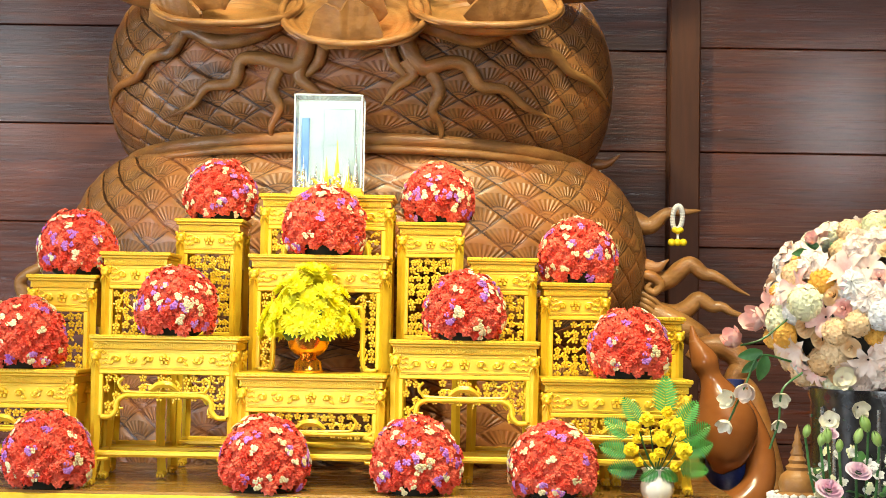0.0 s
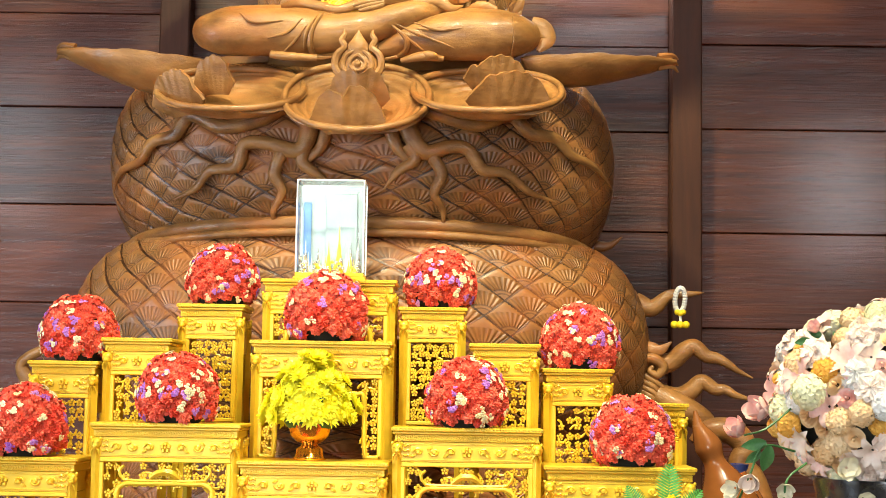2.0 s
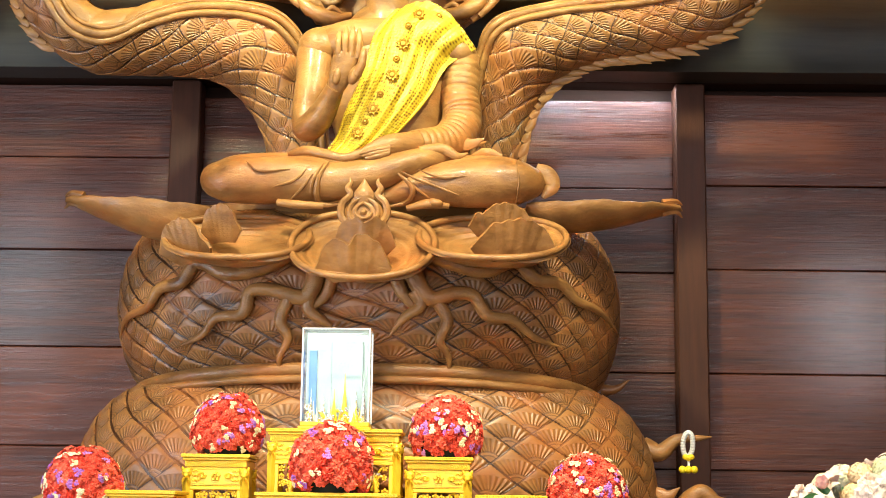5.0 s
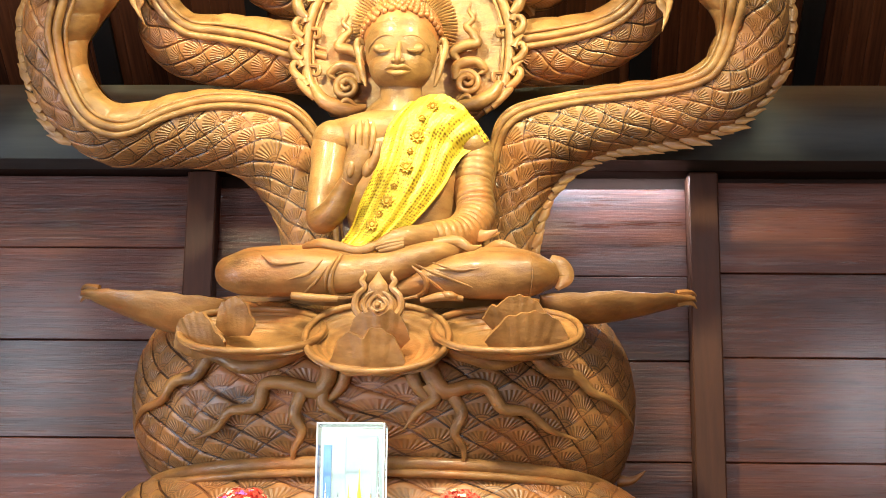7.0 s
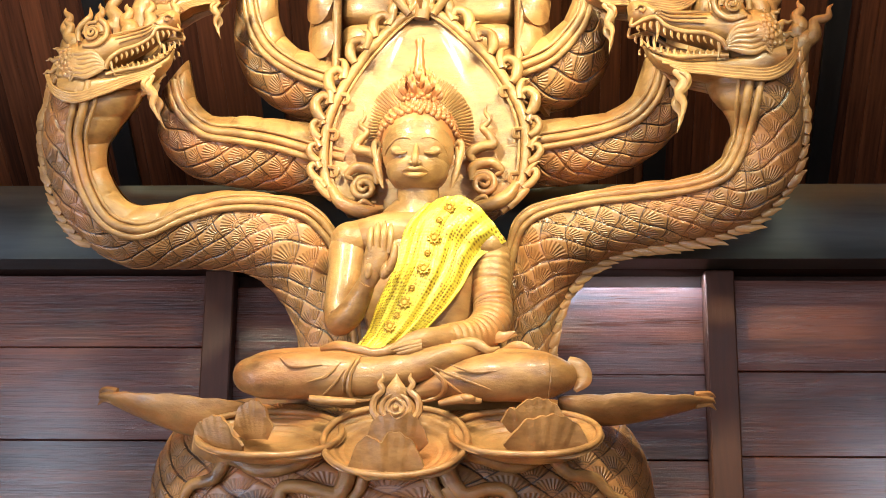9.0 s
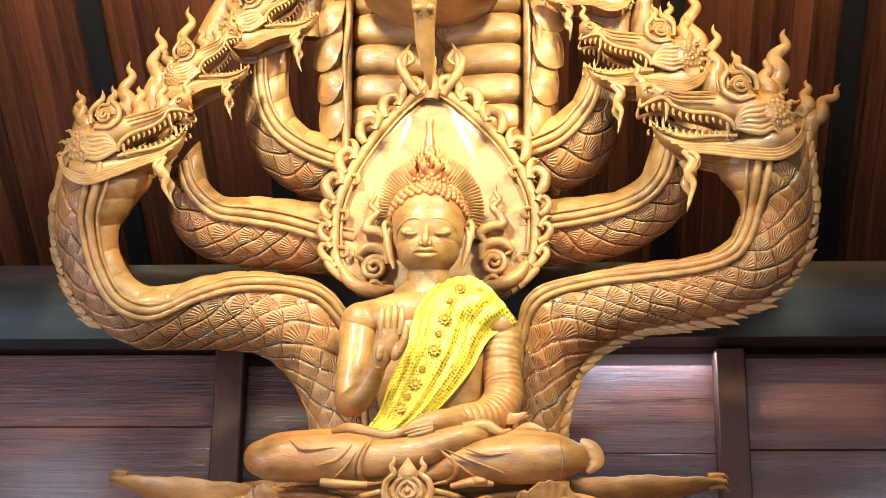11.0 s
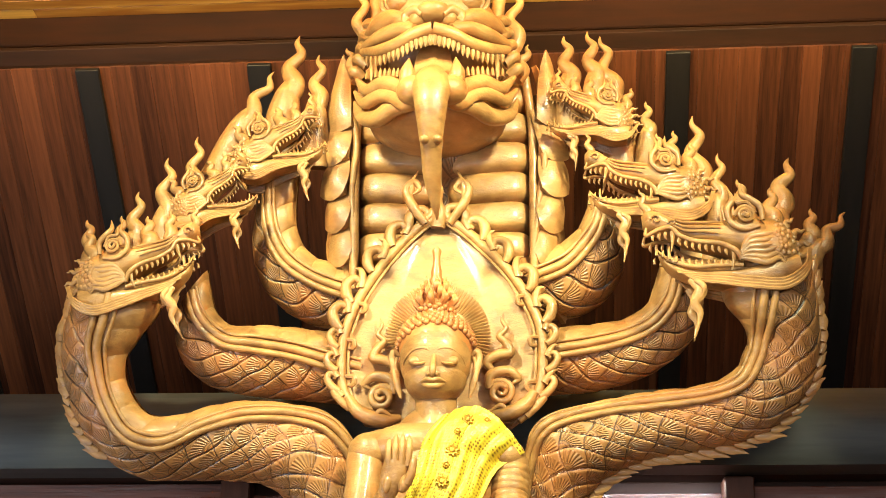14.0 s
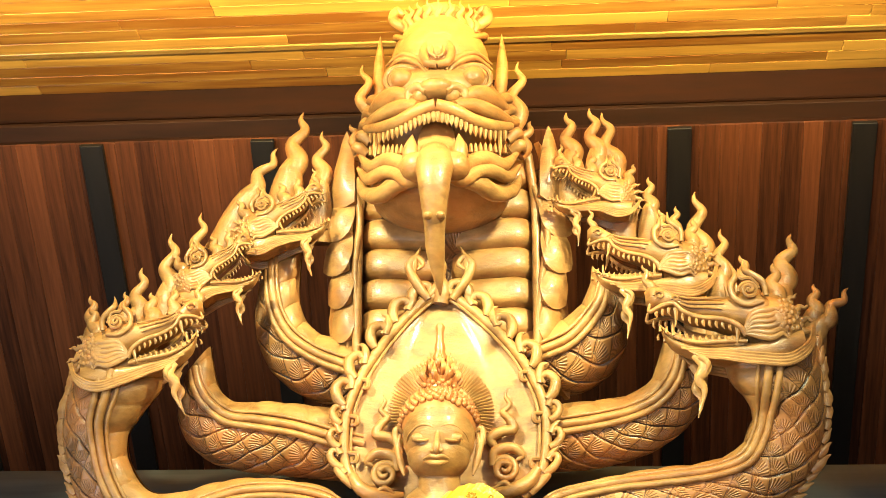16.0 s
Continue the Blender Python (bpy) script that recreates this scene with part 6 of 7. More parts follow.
fig.tube([(-0.611, 6.510, 3.814), (-0.699, 6.500, 3.738), (-0.712, 6.460, 3.599), (-0.726, 6.400, 3.425), (-0.724, 6.360, 3.338), (-0.664, 6.300, 3.370), (-0.616, 6.240, 3.436), (-0.588, 6.190, 3.479)], [0.060, 0.088, 0.080, 0.072, 0.062, 0.060, 0.048, 0.038], 20, 130)
fig.tube([(-0.592, 6.190, 3.461), (-0.572, 6.165, 3.502), (-0.552, 6.150, 3.559), (-0.536, 6.145, 3.613)], [0.036, 0.046, 0.056, 0.056], 18, 36, 0, 0.48)
fig.ball((-0.502, 6.140, 3.516), (0.026, 0.024, 0.046), (0, 22, 0), 10, 14)
fig.ball((-0.578, 6.145, 3.517), (0.020, 0.020, 0.045), (0, 10, 0), 10, 14)
for a, b, c in (((-0.572, 6.140, 3.591), (-0.575, 6.130, 3.647), (-0.572, 6.145, 3.710)), ((-0.544, 6.135, 3.595), (-0.545, 6.125, 3.658), (-0.543, 6.140, 3.729)), ((-0.518, 6.135, 3.595), (-0.516, 6.125, 3.658), (-0.514, 6.140, 3.734)), ((-0.493, 6.140, 3.589), (-0.486, 6.130, 3.647), (-0.487, 6.145, 3.726))):
    fig.tube([a, b, np.array(b) * 0.35 + np.array(c) * 0.65, c], [0.0155, 0.0150, 0.0135, 0.005], 10, 20)
fig.tube([(-0.494, 6.135, 3.514), (-0.472, 6.120, 3.560), (-0.465, 6.120, 3.611), (-0.461, 6.125, 3.628)], [0.022, 0.019, 0.014, 0.005], 10, 20)
# head
HC = np.array((-0.393, 6.460, 4.162))
fig.ball(HC + (0, 0, 0.02), (0.166, 0.168, 0.195), None, 26, 36, 0, power=0.96)
fig.ball(HC + (0, -0.012, -0.075), (0.146, 0.142, 0.122), None, 20, 34, power=0.97)
NOSE = np.array((-0.396, 6.272, 4.056))
fig.tube([(-0.392, 6.312, 4.179), (-0.393, 6.296, 4.130), NOSE + (0, 0.002, 0.008), NOSE + (0, 0.03, -0.014)], [0.008, 0.011, 0.016, 0.009], 12, 30)
for s in (-1, 1):
    fig.ball(NOSE + (s * 0.018, 0.014, -0.002), (0.014, 0.017, 0.012), None, 8, 12)
    fig.tube([NOSE + (s * 0.006, 0.035, 0.090), NOSE + (s * 0.030, 0.028, 0.122), NOSE + (s * 0.082, 0.044, 0.126), NOSE + (s * 0.128, 0.080, 0.096), NOSE + (s * 0.144, 0.11, 0.066)], [0.005, 0.008, 0.007, 0.005, 0.002], 8, 34)
    fig.ball(NOSE + (s * 0.072, 0.060, 0.072), (0.046, 0.022, 0.026), (0, 0, -16 * s), 10, 16)
    fig.tube([NOSE + (s * 0.026, 0.045, 0.072), NOSE + (s * 0.048, 0.034, 0.056), NOSE + (s * 0.078, 0.038, 0.054), NOSE + (s * 0.118, 0.072, 0.070)], [0.002, 0.007, 0.007, 0.002], 7, 24)
    ear = HC + np.array((s * 0.174, -0.005, 0.03))
    fig.tube([ear + (-s * 0.006, 0, 0.005), ear + (s * 0.020, -0.012, 0.022), ear + (s * 0.030, -0.01, -0.01), ear + (s * 0.016, -0.012, -0.075), ear + (s * 0.0, -0.012, -0.14), ear + (-s * 0.018, -0.014, -0.205)], [0.010, 0.014, 0.015, 0.015, 0.017, 0.006], 10, 44, 0, 0.8)
    fig.tube([ear + (s * 0.004, -0.006, -0.005), ear + (s * 0.010, -0.012, -0.05), ear + (-s * 0.006, -0.008, -0.10)], [0.008, 0.011, 0.006], 8, 20)
fig.tube([NOSE + (-0.060, 0.046, -0.030), NOSE + (-0.024, 0.018, -0.026), NOSE + (0, 0.014, -0.031), NOSE + (0.024, 0.018, -0.026), NOSE + (0.060, 0.046, -0.030)], [0.003, 0.011, 0.010, 0.011, 0.003], 9, 30)
fig.tube([NOSE + (-0.052, 0.044, -0.042), NOSE + (-0.02, 0.020, -0.056), NOSE + (0.02, 0.020, -0.056), NOSE + (0.052, 0.044, -0.042)], [0.003, 0.012, 0.012, 0.003], 9, 24)
# hair: a cap of small snail curls, a low bun, a leafy crown and a spire
CAP = HC + (0, 0.015, 0.075)
fig.ball(CAP, (0.174, 0.172, 0.165), None, 14, 28, 1)
for x, y, z in dome_points(330, -0.25):
    if y < 0.1 and z < 0.40 - 0.62 * max(0.0, abs(x) - 0.42):
        continue
    p = CAP + np.array((x * 0.178, y * 0.176, z * 0.170))
    fig.ball(p, (0.0165, 0.0165, 0.0165), None, 5, 8, 1)
    fig.ball(p + np.array((x * 0.012, y * 0.012, z * 0.012)), (0.007, 0.007, 0.007), None, 4, 6, 1)
BUN = CAP + (0, 0.0, 0.165)
fig.ball(BUN, (0.085, 0.085, 0.055), None, 10, 18, 1)
for x, y, z in dome_points(46, 0.0):
    fig.ball(BUN + np.array((x * 0.088, y * 0.088, z * 0.058)), (0.014, 0.014, 0.014), None, 5, 7, 1)
for ring_r, up, n, long in ((0.078, 0.035, 9, 0.085), (0.058, 0.07, 8, 0.085), (0.040, 0.11, 7, 0.075)):
    for k in range(n):
        q = 2 * math.pi * k / n + 0.3
        o = np.array((math.cos(q), math.sin(q), 0))
        b = BUN + o * ring_r + (0, 0, up)
        fig.tube([b - o * 0.01, b + o * 0.020 + (0, 0, long * 0.35), b + o * 0.010 + (0, 0, long * 0.7), b + o * 0.022 + (0, 0, long)], [0.016, 0.017, 0.010, 0.002], 7, 16, 1)
fig.spin(BUN + np.array((0, 0, 0.03)), [(0.075, 0), (0.062, 0.04), (0.048, 0.07), (0.05, 0.09), (0.034, 0.12), (0.037, 0.14), (0.022, 0.17), (0.025, 0.19), (0.017, 0.23), (0.0155, 0.27), (0.019, 0.285), (0.022, 0.30), (0.015, 0.315), (0.0, 0.318)], 16, 1, 6, 0.08)
ob = part("seated_statue", fig, [WOOD, HAIR])
tagged(ob, "carved light wooden seated statue with one palm raised", "statue")

# gold sash over one shoulder, laid on the chest
SHAPES = ((CHEST, (0.272, 0.185, 0.42)), (YOKE, (0.345, 0.165, 0.135)))


def chest(x, z):
    """How far forward the chest lies at x, z."""
    return min(c[1] - r[1] * math.sqrt(max(0.04, 1 - ((x - c[0]) / r[0]) ** 2 - ((z - c[2]) / r[2]) ** 2)) for c, r in SHAPES)


sash = Clay()
one = catmull(np.array([(-0.353, 6.380, 3.878), (-0.437, 6.360, 3.750), (-0.478, 6.340, 3.597), (-0.554, 6.330, 3.421), (-0.598, 6.300, 3.299), (-0.668, 6.240, 3.175)]), 64)
two = catmull(np.array([(0.014, 6.420, 3.714), (-0.112, 6.380, 3.623), (-0.181, 6.360, 3.488), (-0.279, 6.330, 3.357), (-0.398, 6.280, 3.244), (-0.558, 6.220, 3.156)]), 64)
rows = []
for f, a, b in zip(np.linspace(0, 1, 64), one, two):
    row = []
    for q in np.linspace(0, 1, 72):
        p = a * (1 - q) + b * q
        p[2] += (1 - f) ** 2.2 * (0.115 * math.sin(math.pi * min(1, q * 1.02)) + 0.02 * q)
        p[1] = 0.5 * p[1] + 0.5 * chest(p[0], p[2]) - 0.035 * math.sin(math.pi * q) - 0.018
        pleat = math.sin(q * 30 + 2.5 * math.sin(3 * f)) + 0.6 * math.sin(q * 47 - 5 * f)
        p[1] -= 0.0085 * pleat * (0.35 + 0.65 * abs(q - 0.45) * 2)
        row.append(p)
    rows.append(row)
uv = np.stack(np.meshgrid(np.linspace(0, 58, 64), np.linspace(0, 30, 72), indexing="ij"), -1)
sash.sheet(np.array(rows), 0.006, 0, uv)


def sash_material():
    """Gold brocade: rows of small dark sequin holes between raised threads."""
    m, nt, b = mat("gold_brocade")
    uv = nt.nodes.new("ShaderNodeUVMap")
    vor = node(nt, "TexVoronoi", Scale=1.0, Randomness=0.35)
    nt.links.new(uv.outputs[0], vor.inputs["Vector"])
    f = noise_tex(nt, 60, 3)
    g = noise_tex(nt, 9, 3)
    d = math_(nt, "ADD", vor.outputs["Distance"], math_(nt, "MULTIPLY_ADD", g, 0.5, -0.25))
    nt.links.new(ramp(nt, d, [(0.16, (0.22, 0.10, 0.008)), (0.34, (0.62, 0.40, 0.025)), (0.62, (0.82, 0.60, 0.045))]), b.inputs["Base Color"])
    b.inputs["Roughness"].default_value = 0.42
    b.inputs["Metallic"].default_value = 0.25
    bump(nt, b, math_(nt, "ADD", d, math_(nt, "MULTIPLY", f, 0.4)), 0.8, 0.003)
    return m


SASH = sash_material()
robe = thing("gold_sash", label="shiny gold brocade sash draped over the seated statue's shoulder", category="cloth")
part("cloth", sash, SASH, robe)
for f, q, r in ((0.10, 0.46, 1.0), (0.27, 0.47, 1.15), (0.44, 0.47, 1.1), (0.61, 0.46, 1.1), (0.77, 0.45, 1.0), (0.19, 0.44, 0.6), (0.36, 0.45, 0.6), (0.53, 0.45, 0.6), (0.69, 0.44, 0.6), (0.05, 0.62, 0.6)):
    p = np.array(rows[int(f * 63)][int(q * 71)]) + (0, -0.010, 0)
    a = np.linspace(0, 2 * math.pi, 54, endpoint=False)[None, :]
    d = np.array((0.02, 0.30, 0.45, 0.55, 0.75, 1.0))[:, None]
    h = np.array((0.012, 0.011, 0.004, 0.007, 0.009, -0.004))[:, None]
    w = 0.026 * r * d * (1 + 0.16 * np.cos(9 * a) * (d > 0.5))
    c = Clay().grid(np.stack([p[0] + w * np.cos(a), p[1] - h + 0 * a, p[2] + w * np.sin(a)], -1), None, True)
    part("rosette", c, THREAD, robe, "embroidered dark gold rosette")

# ---- things on the stands ----


def clear_glass():
    m, nt, b = mat("clear_glass")
    b.inputs["Base Color"].default_value = (0.92, 0.97, 0.98, 1)
    b.inputs["Roughness"].default_value = 0.02
    b.inputs["Transmission Weight"].default_value = 1.0
    b.inputs["IOR"].default_value = 1.12
    return m


GLASS = clear_glass()
ACRYLIC = speckled("white_trim", (0.70, 0.74, 0.74), (0.84, 0.87, 0.86), 30, 0.3, relief=0.0003)
SILVER = speckled("silver_foil", (0.62, 0.62, 0.60), (0.85, 0.85, 0.83), 60, 0.25, relief=0.001, metal=0.85)
BLUE_CARD = speckled("blue_card", (0.06, 0.14, 0.34), (0.12, 0.24, 0.46), 20, 0.5)
PALE_CARD = speckled("pale_card", (0.20, 0.26, 0.27), (0.34, 0.41, 0.41), 10, 0.4)


def tower(c, x, y, z, h, r):
    c.spin((x, y, z), [(r, 0), (r, h * 0.06), (r * 0.8, h * 0.10), (r * 0.86, h * 0.16), (r * 0.6, h * 0.24), (r * 0.66, h * 0.30), (r * 0.42, h * 0.42), (r * 0.46, h * 0.46), (r * 0.22, h * 0.62), (r * 0.12, h * 0.8), (r * 0.05, h), (0, h)], 12)


case = thing("relic_case", label="clear glass relic case with small gold and silver towers inside", category="display case")
cx0, cx1, cy0, cy1, cz0, cz1 = -0.638, -0.381, 5.70, 5.855, PLAT + 1.0535, 2.373
part("base", Clay().box((cx0 - 0.010, cy0 - 0.008, cz0), (cx1 + 0.010, cy1 + 0.008, cz0 + 0.010), 0, 0.002).box((cx0 - 0.003, cy0 - 0.002, cz0 + 0.0102), (cx1 + 0.003, cy1 + 0.002, cz0 + 0.026), 0, 0.002), GOLD, case, "gilt base")
for name, lo, hi in (("front_pane", (cx0, cy0, cz0 + 0.027), (cx1, cy0 + 0.003, cz1 - 0.004)), ("side_pane", (cx0, cy0 + 0.004, cz0 + 0.027), (cx0 + 0.003, cy1 - 0.004, cz1 - 0.004)),
                     ("side_pane", (cx1 - 0.003, cy0 + 0.004, cz0 + 0.027), (cx1, cy1 - 0.004, cz1 - 0.004)), ("top_pane", (cx0, cy0, cz1 - 0.003), (cx1, cy1, cz1))):
    ob = part(name, Clay().box(lo, hi, 0, 0.0005), GLASS, case)
    ob.visible_shadow = False
part("back_panel", Clay().box((cx0, cy1 - 0.003, cz0 + 0.027), (cx1, cy1, cz1 - 0.004), 0, 0.0005), PALE_CARD, case, "pale back panel")
part("card", Clay().box((cx0 + 0.012, cy1 - 0.012, cz0 + 0.04), (cx0 + 0.042, cy1 - 0.006, cz1 - 0.07), 0, 0.001), BLUE_CARD, case, "blue card strip")
part("card", Clay().box((cx0 + 0.10, cy1 - 0.016, cz0 + 0.03), (cx1 - 0.035, cy1 - 0.010, cz1 - 0.035), 0, 0.001), PALE_CARD, case, "pale inner screen")
for x in (cx0, cx1):
    for y in (cy0, cy1):
        part("edge_trim", Clay().box((x - 0.003, y - 0.003, cz0 + 0.028), (x + 0.003, y + 0.003, cz1 + 0.002), 0, 0.001), ACRYLIC, case)
for lo, hi in (((cx0 + 0.0035, cy0 - 0.003, cz1 - 0.003), (cx1 - 0.0035, cy0 + 0.003, cz1 + 0.003)), ((cx0 + 0.0035, cy1 - 0.003, cz1 - 0.003), (cx1 - 0.0035, cy1 + 0.003, cz1 + 0.003)),
               ((cx0 - 0.003, cy0 + 0.0035, cz1 - 0.003), (cx0 + 0.003, cy1 - 0.0035, cz1 + 0.003)), ((cx1 - 0.003, cy0 + 0.0035, cz1 - 0.003), (cx1 + 0.003, cy1 - 0.0035, cz1 + 0.003))):
    part("edge_trim", Clay().box(lo, hi, 0, 0.001), ACRYLIC, case)
rnd = random.Random(21)
for f, h, r, m in ((0.12, 0.13, 0.016, SILVER), (0.30, 0.10, 0.018, SILVER), (0.46, 0.13, 0.015, GOLD), (0.62, 0.19, 0.018, GOLD), (0.80, 0.12, 0.018, SILVER), (0.90, 0.18, 0.014, SILVER)):
    c = Clay()
    tower(c, cx0 + f * (cx1 - cx0), cy0 + rnd.uniform(0.05, 0.10), cz0 + 0.0275, h, r)
    part("miniature_tower", c, m, case)
for k in range(26):
    c = Clay()
    tower(c, cx0 + 0.022 + rnd.random() * (cx1 - cx0 - 0.044), cy0 + rnd.uniform(0.018, 0.12), cz0 + 0.0275, rnd.uniform(0.035, 0.10), rnd.uniform(0.009, 0.014))
    part("miniature_tower", c, CERAMIC if k % 4 else GOLD, case)
for k in range(46):
    c = Clay().ball((cx0 + 0.012 + rnd.random() * (cx1 - cx0 - 0.024), cy0 + 0.015 + rnd.random() * 0.08, cz0 + 0.03 + abs(rnd.gauss(0, 0.025))), (0.008, 0.008, 0.009), (rnd.random() * 90, 0, 0), 4, 6)
    part("pebble", c, SILVER if k % 4 else GOLD, case)

# yellow chrysanthemums in a gold pedestal bowl
bowl = thing("chrysanthemum_bowl", (-0.521, 5.24, PLAT + 0.391), label="bright yellow chrysanthemums in a gold pedestal bowl", category="flower arrangement")
part("bowl", Clay().spin((0, 0, 0), [(0, 0.001), (0.055, 0.001), (0.058, 0.006), (0.050, 0.012), (0.046, 0.040), (0.030, 0.050), (0.028, 0.056), (0.050, 0.066), (0.068, 0.085), (0.074, 0.115), (0.080, 0.128), (0.076, 0.130), (0.068, 0.118), (0, 0.11)], 32), BRASS, bowl, "gold pedestal bowl")


def spiky(r, seed):
    """A chrysanthemum head of thin pointed petals."""
    rnd = random.Random(seed)
    c = Clay()
    for ring_, n, up in ((1.0, 15, 0.15), (0.8, 13, 0.5), (0.55, 10, 0.9)):
        for k in range(n):
            a = 2 * math.pi * (k + rnd.random() * 0.5) / n
            d = np.array((math.cos(a), math.sin(a), up))
            d /= np.linalg.norm(d)
            side = np.array((-math.sin(a), math.cos(a), 0))
            L = r * ring_ * rnd.uniform(0.85, 1.1)
            w = r * 0.15
            q = np.array([[d * L * 0.1 - side * w * 0.4, d * L * 0.1 + side * w * 0.4], [d * L * 0.6 - side * w, d * L * 0.6 + side * w], [d * L + (0, 0, L * 0.12) - side * w * 0.25, d * L + (0, 0, L * 0.12) + side * w * 0.25]])
            c.grid(q)
    c.ball((0, 0, r * 0.3), (r * 0.25, r * 0.25, r * 0.2), None, 4, 7)
    return c.mesh("chrysanthemum", smooth=False)


MUM = [with_mat(spiky(0.034, s), YELLOW) for s in (31, 32, 33)]
rnd = random.Random(5)
part("foliage", Clay().ball((0, 0, 0.155), (0.10, 0.09, 0.07), None, 8, 14), LEAF, bowl, "dark green foliage")
for i, (x, y, z) in enumerate(dome_points(92, -0.35)):
    k = rnd.uniform(0.75, 1.05)
    w = 0.165 * (1 - 0.55 * max(0, z) ** 1.3)
    ob = part("chrysanthemum", rnd.choice(MUM), None, bowl)
    place(ob, (x * w * k, y * 0.105 * k, 0.170 + z * (0.205 if z > 0 else 0.07) * k), (x, y, z * 0.8 + 0.2), rnd.uniform(0, 6), rnd.uniform(0.85, 1.3))


def leaf_mesh(length, width, curl, lobes=0, seed=0):
    """A leaf lying along +y, folded along its rib; lobes: number of fern teeth."""
    s = np.linspace(0, 1, 60 if lobes else 12)
    t = np.linspace(-1, 1, 7)
    w = width * np.sin(np.clip(s * 0.94 + 0.06, 0, 1) * math.pi) ** 0.75 * (1 - 0.35 * s)
    if lobes:
        w = w * (0.55 + 0.45 * np.abs(np.sin(s * math.pi * lobes)))
    g = np.stack([w[:, None] * t, length * s[:, None] + 0 * t + (0.15 * width * np.abs(t) if lobes else 0), curl * s[:, None] ** 2 + 0.35 * w[:, None] * np.abs(t)], -1)
    return Clay().sheet(g, 0.0012).mesh("leaf")


FERN_GREEN = petal_mat("fern_green", (0.03, 0.20, 0.03), (0.10, 0.40, 0.07), 0.4)


def fern_mesh(length, width, pairs=13):
    """A fern frond along +y: a thin rib with pairs of pointed leaflets."""
    c = Clay().tube([(0, 0, 0), (0, length * 0.5, 0.006), (0, length, 0)], [0.0018, 0.0014, 0.0006], 5, 12)
    for k in range(pairs):
        f = 0.12 + 0.84 * k / (pairs - 1)
        w = width * math.sin(math.pi * min(1, f * 0.80 + 0.22)) ** 0.8 + 0.004
        for s in (-1, 1):
            a = np.array((0, length * f, 0.004))
            b = a + (s * w, w * 0.45, 0.004)
            h = np.array((0, length * 0.031, 0))
            m = (a + b) / 2 + (0, 0, 0.003)
            c.grid(np.array([[a - h * 0.7, a + h * 0.7], [m - h, m + h], [b - h * 0.1, b + h * 0.1]]), None, False, 0)
    return c.mesh("fern")


FERN = with_mat(fern_mesh(0.120, 0.036), FERN_GREEN)
OVAL = with_mat(leaf_mesh(0.085, 0.024, -0.015), LEAF)
GOLDMUM = [with_mat(ruffle(0.031, s, 6, 16, 0.9, 9, 0.16), MARIGOLD) for s in (41, 42)]

vase = thing("marigold_vase", (0.670, 5.03, PLAT), label="white ceramic vase of yellow marigolds with green fern leaves", category="flower vase")
part("vase", Clay().spin((0, 0, 0), [(0, 0.001), (0.042, 0.001), (0.047, 0.006), (0.054, 0.025), (0.055, 0.045), (0.048, 0.065), (0.043, 0.080), (0.049, 0.094), (0.056, 0.100), (0.052, 0.101), (0.040, 0.087), (0, 0.08)], 30, 0, 8, 0.03), CERAMIC, vase, "white ceramic vase with carved leaves")
rnd = random.Random(8)
for x, z, k in ((-0.035, 0.265, 1.0), (0.045, 0.245, 1.1), (-0.070, 0.235, 1.0), (0.005, 0.20, 1.15), (-0.075, 0.165, 1.0), (0.060, 0.165, 1.2), (0.0, 0.155, 0.8), (-0.012, 0.140, 0.7), (0.02, 0.29, 0.8), (0.055, 0.215, 0.7), (-0.055, 0.125, 0.7), (0.04, 0.11, 0.7), (-0.06, 0.20, 0.6), (0.015, 0.25, 0.8)):
    ob = part("marigold", rnd.choice(GOLDMUM), None, vase)
    place(ob, (x * 1.25, -0.05 + rnd.uniform(-0.02, 0.02), z), (x * 4, -1.0, 0.5), rnd.uniform(0, 6), k * 0.8)
    s = part("stem", Clay().tube([(0, 0, 0.085), (x * 0.5, -0.01, 0.5 * z + 0.03), (x, -0.045, z)], 0.0022, 5, 8), LEAF, vase)
for x, z, ang, k, y in ((0.02, 0.27, -4, 1.15, 0.0), (-0.06, 0.24, 30, 0.9, 0.0), (0.06, 0.23, -38, 1.0, 0.0), (-0.09, 0.20, 55, 0.9, -0.01), (0.07, 0.19, -62, 1.0, -0.01), (-0.09, 0.15, 78, 0.9, -0.02), (0.075, 0.15, -72, 0.95, -0.02), (-0.06, 0.10, 92, 0.9, -0.03), (0.06, 0.11, -98, 0.9, -0.03), (0.0, 0.10, 120, 0.6, -0.05), (0.0, 0.10, -120, 0.6, -0.05)):
    ob = part("fern_leaf", FERN, None, vase)
    ob.matrix_local = Matrix.Translation((x, y, z)) @ Matrix.Rotation(radians(-ang), 4, "Y") @ Matrix.Rotation(radians(80), 4, "X") @ Matrix.Scale(k, 4)

# jasmine garland on the whisker
gar = thing("jasmine_garland", (0.971, 6.700, 2.042), label="white jasmine garland with yellow tassels hung on the carved whisker", category="garland")
c = Clay()
for k in range(26):
    a = 2 * math.pi * k / 26
    c.ball((0.022 * math.sin(a), 0.02 * math.cos(a), -0.045 - 0.052 * math.cos(a)), (0.013, 0.013, 0.012), None, 5, 7)
part("jasmine_loop", c, WHITE, gar)
c = Clay()
for x, z in ((0, -0.105), (0.012, -0.10), (-0.012, -0.10)):
    c.ball((x, -0.01, z), (0.016, 0.016, 0.013), None, 6, 8)
part("marigold_knot", c, MARIGOLD, gar, "yellow marigold knot")
part("cord", Clay().tube([(0, -0.005, -0.11), (0.002, -0.005, -0.14)], 0.006, 6, 6), WHITE, gar)
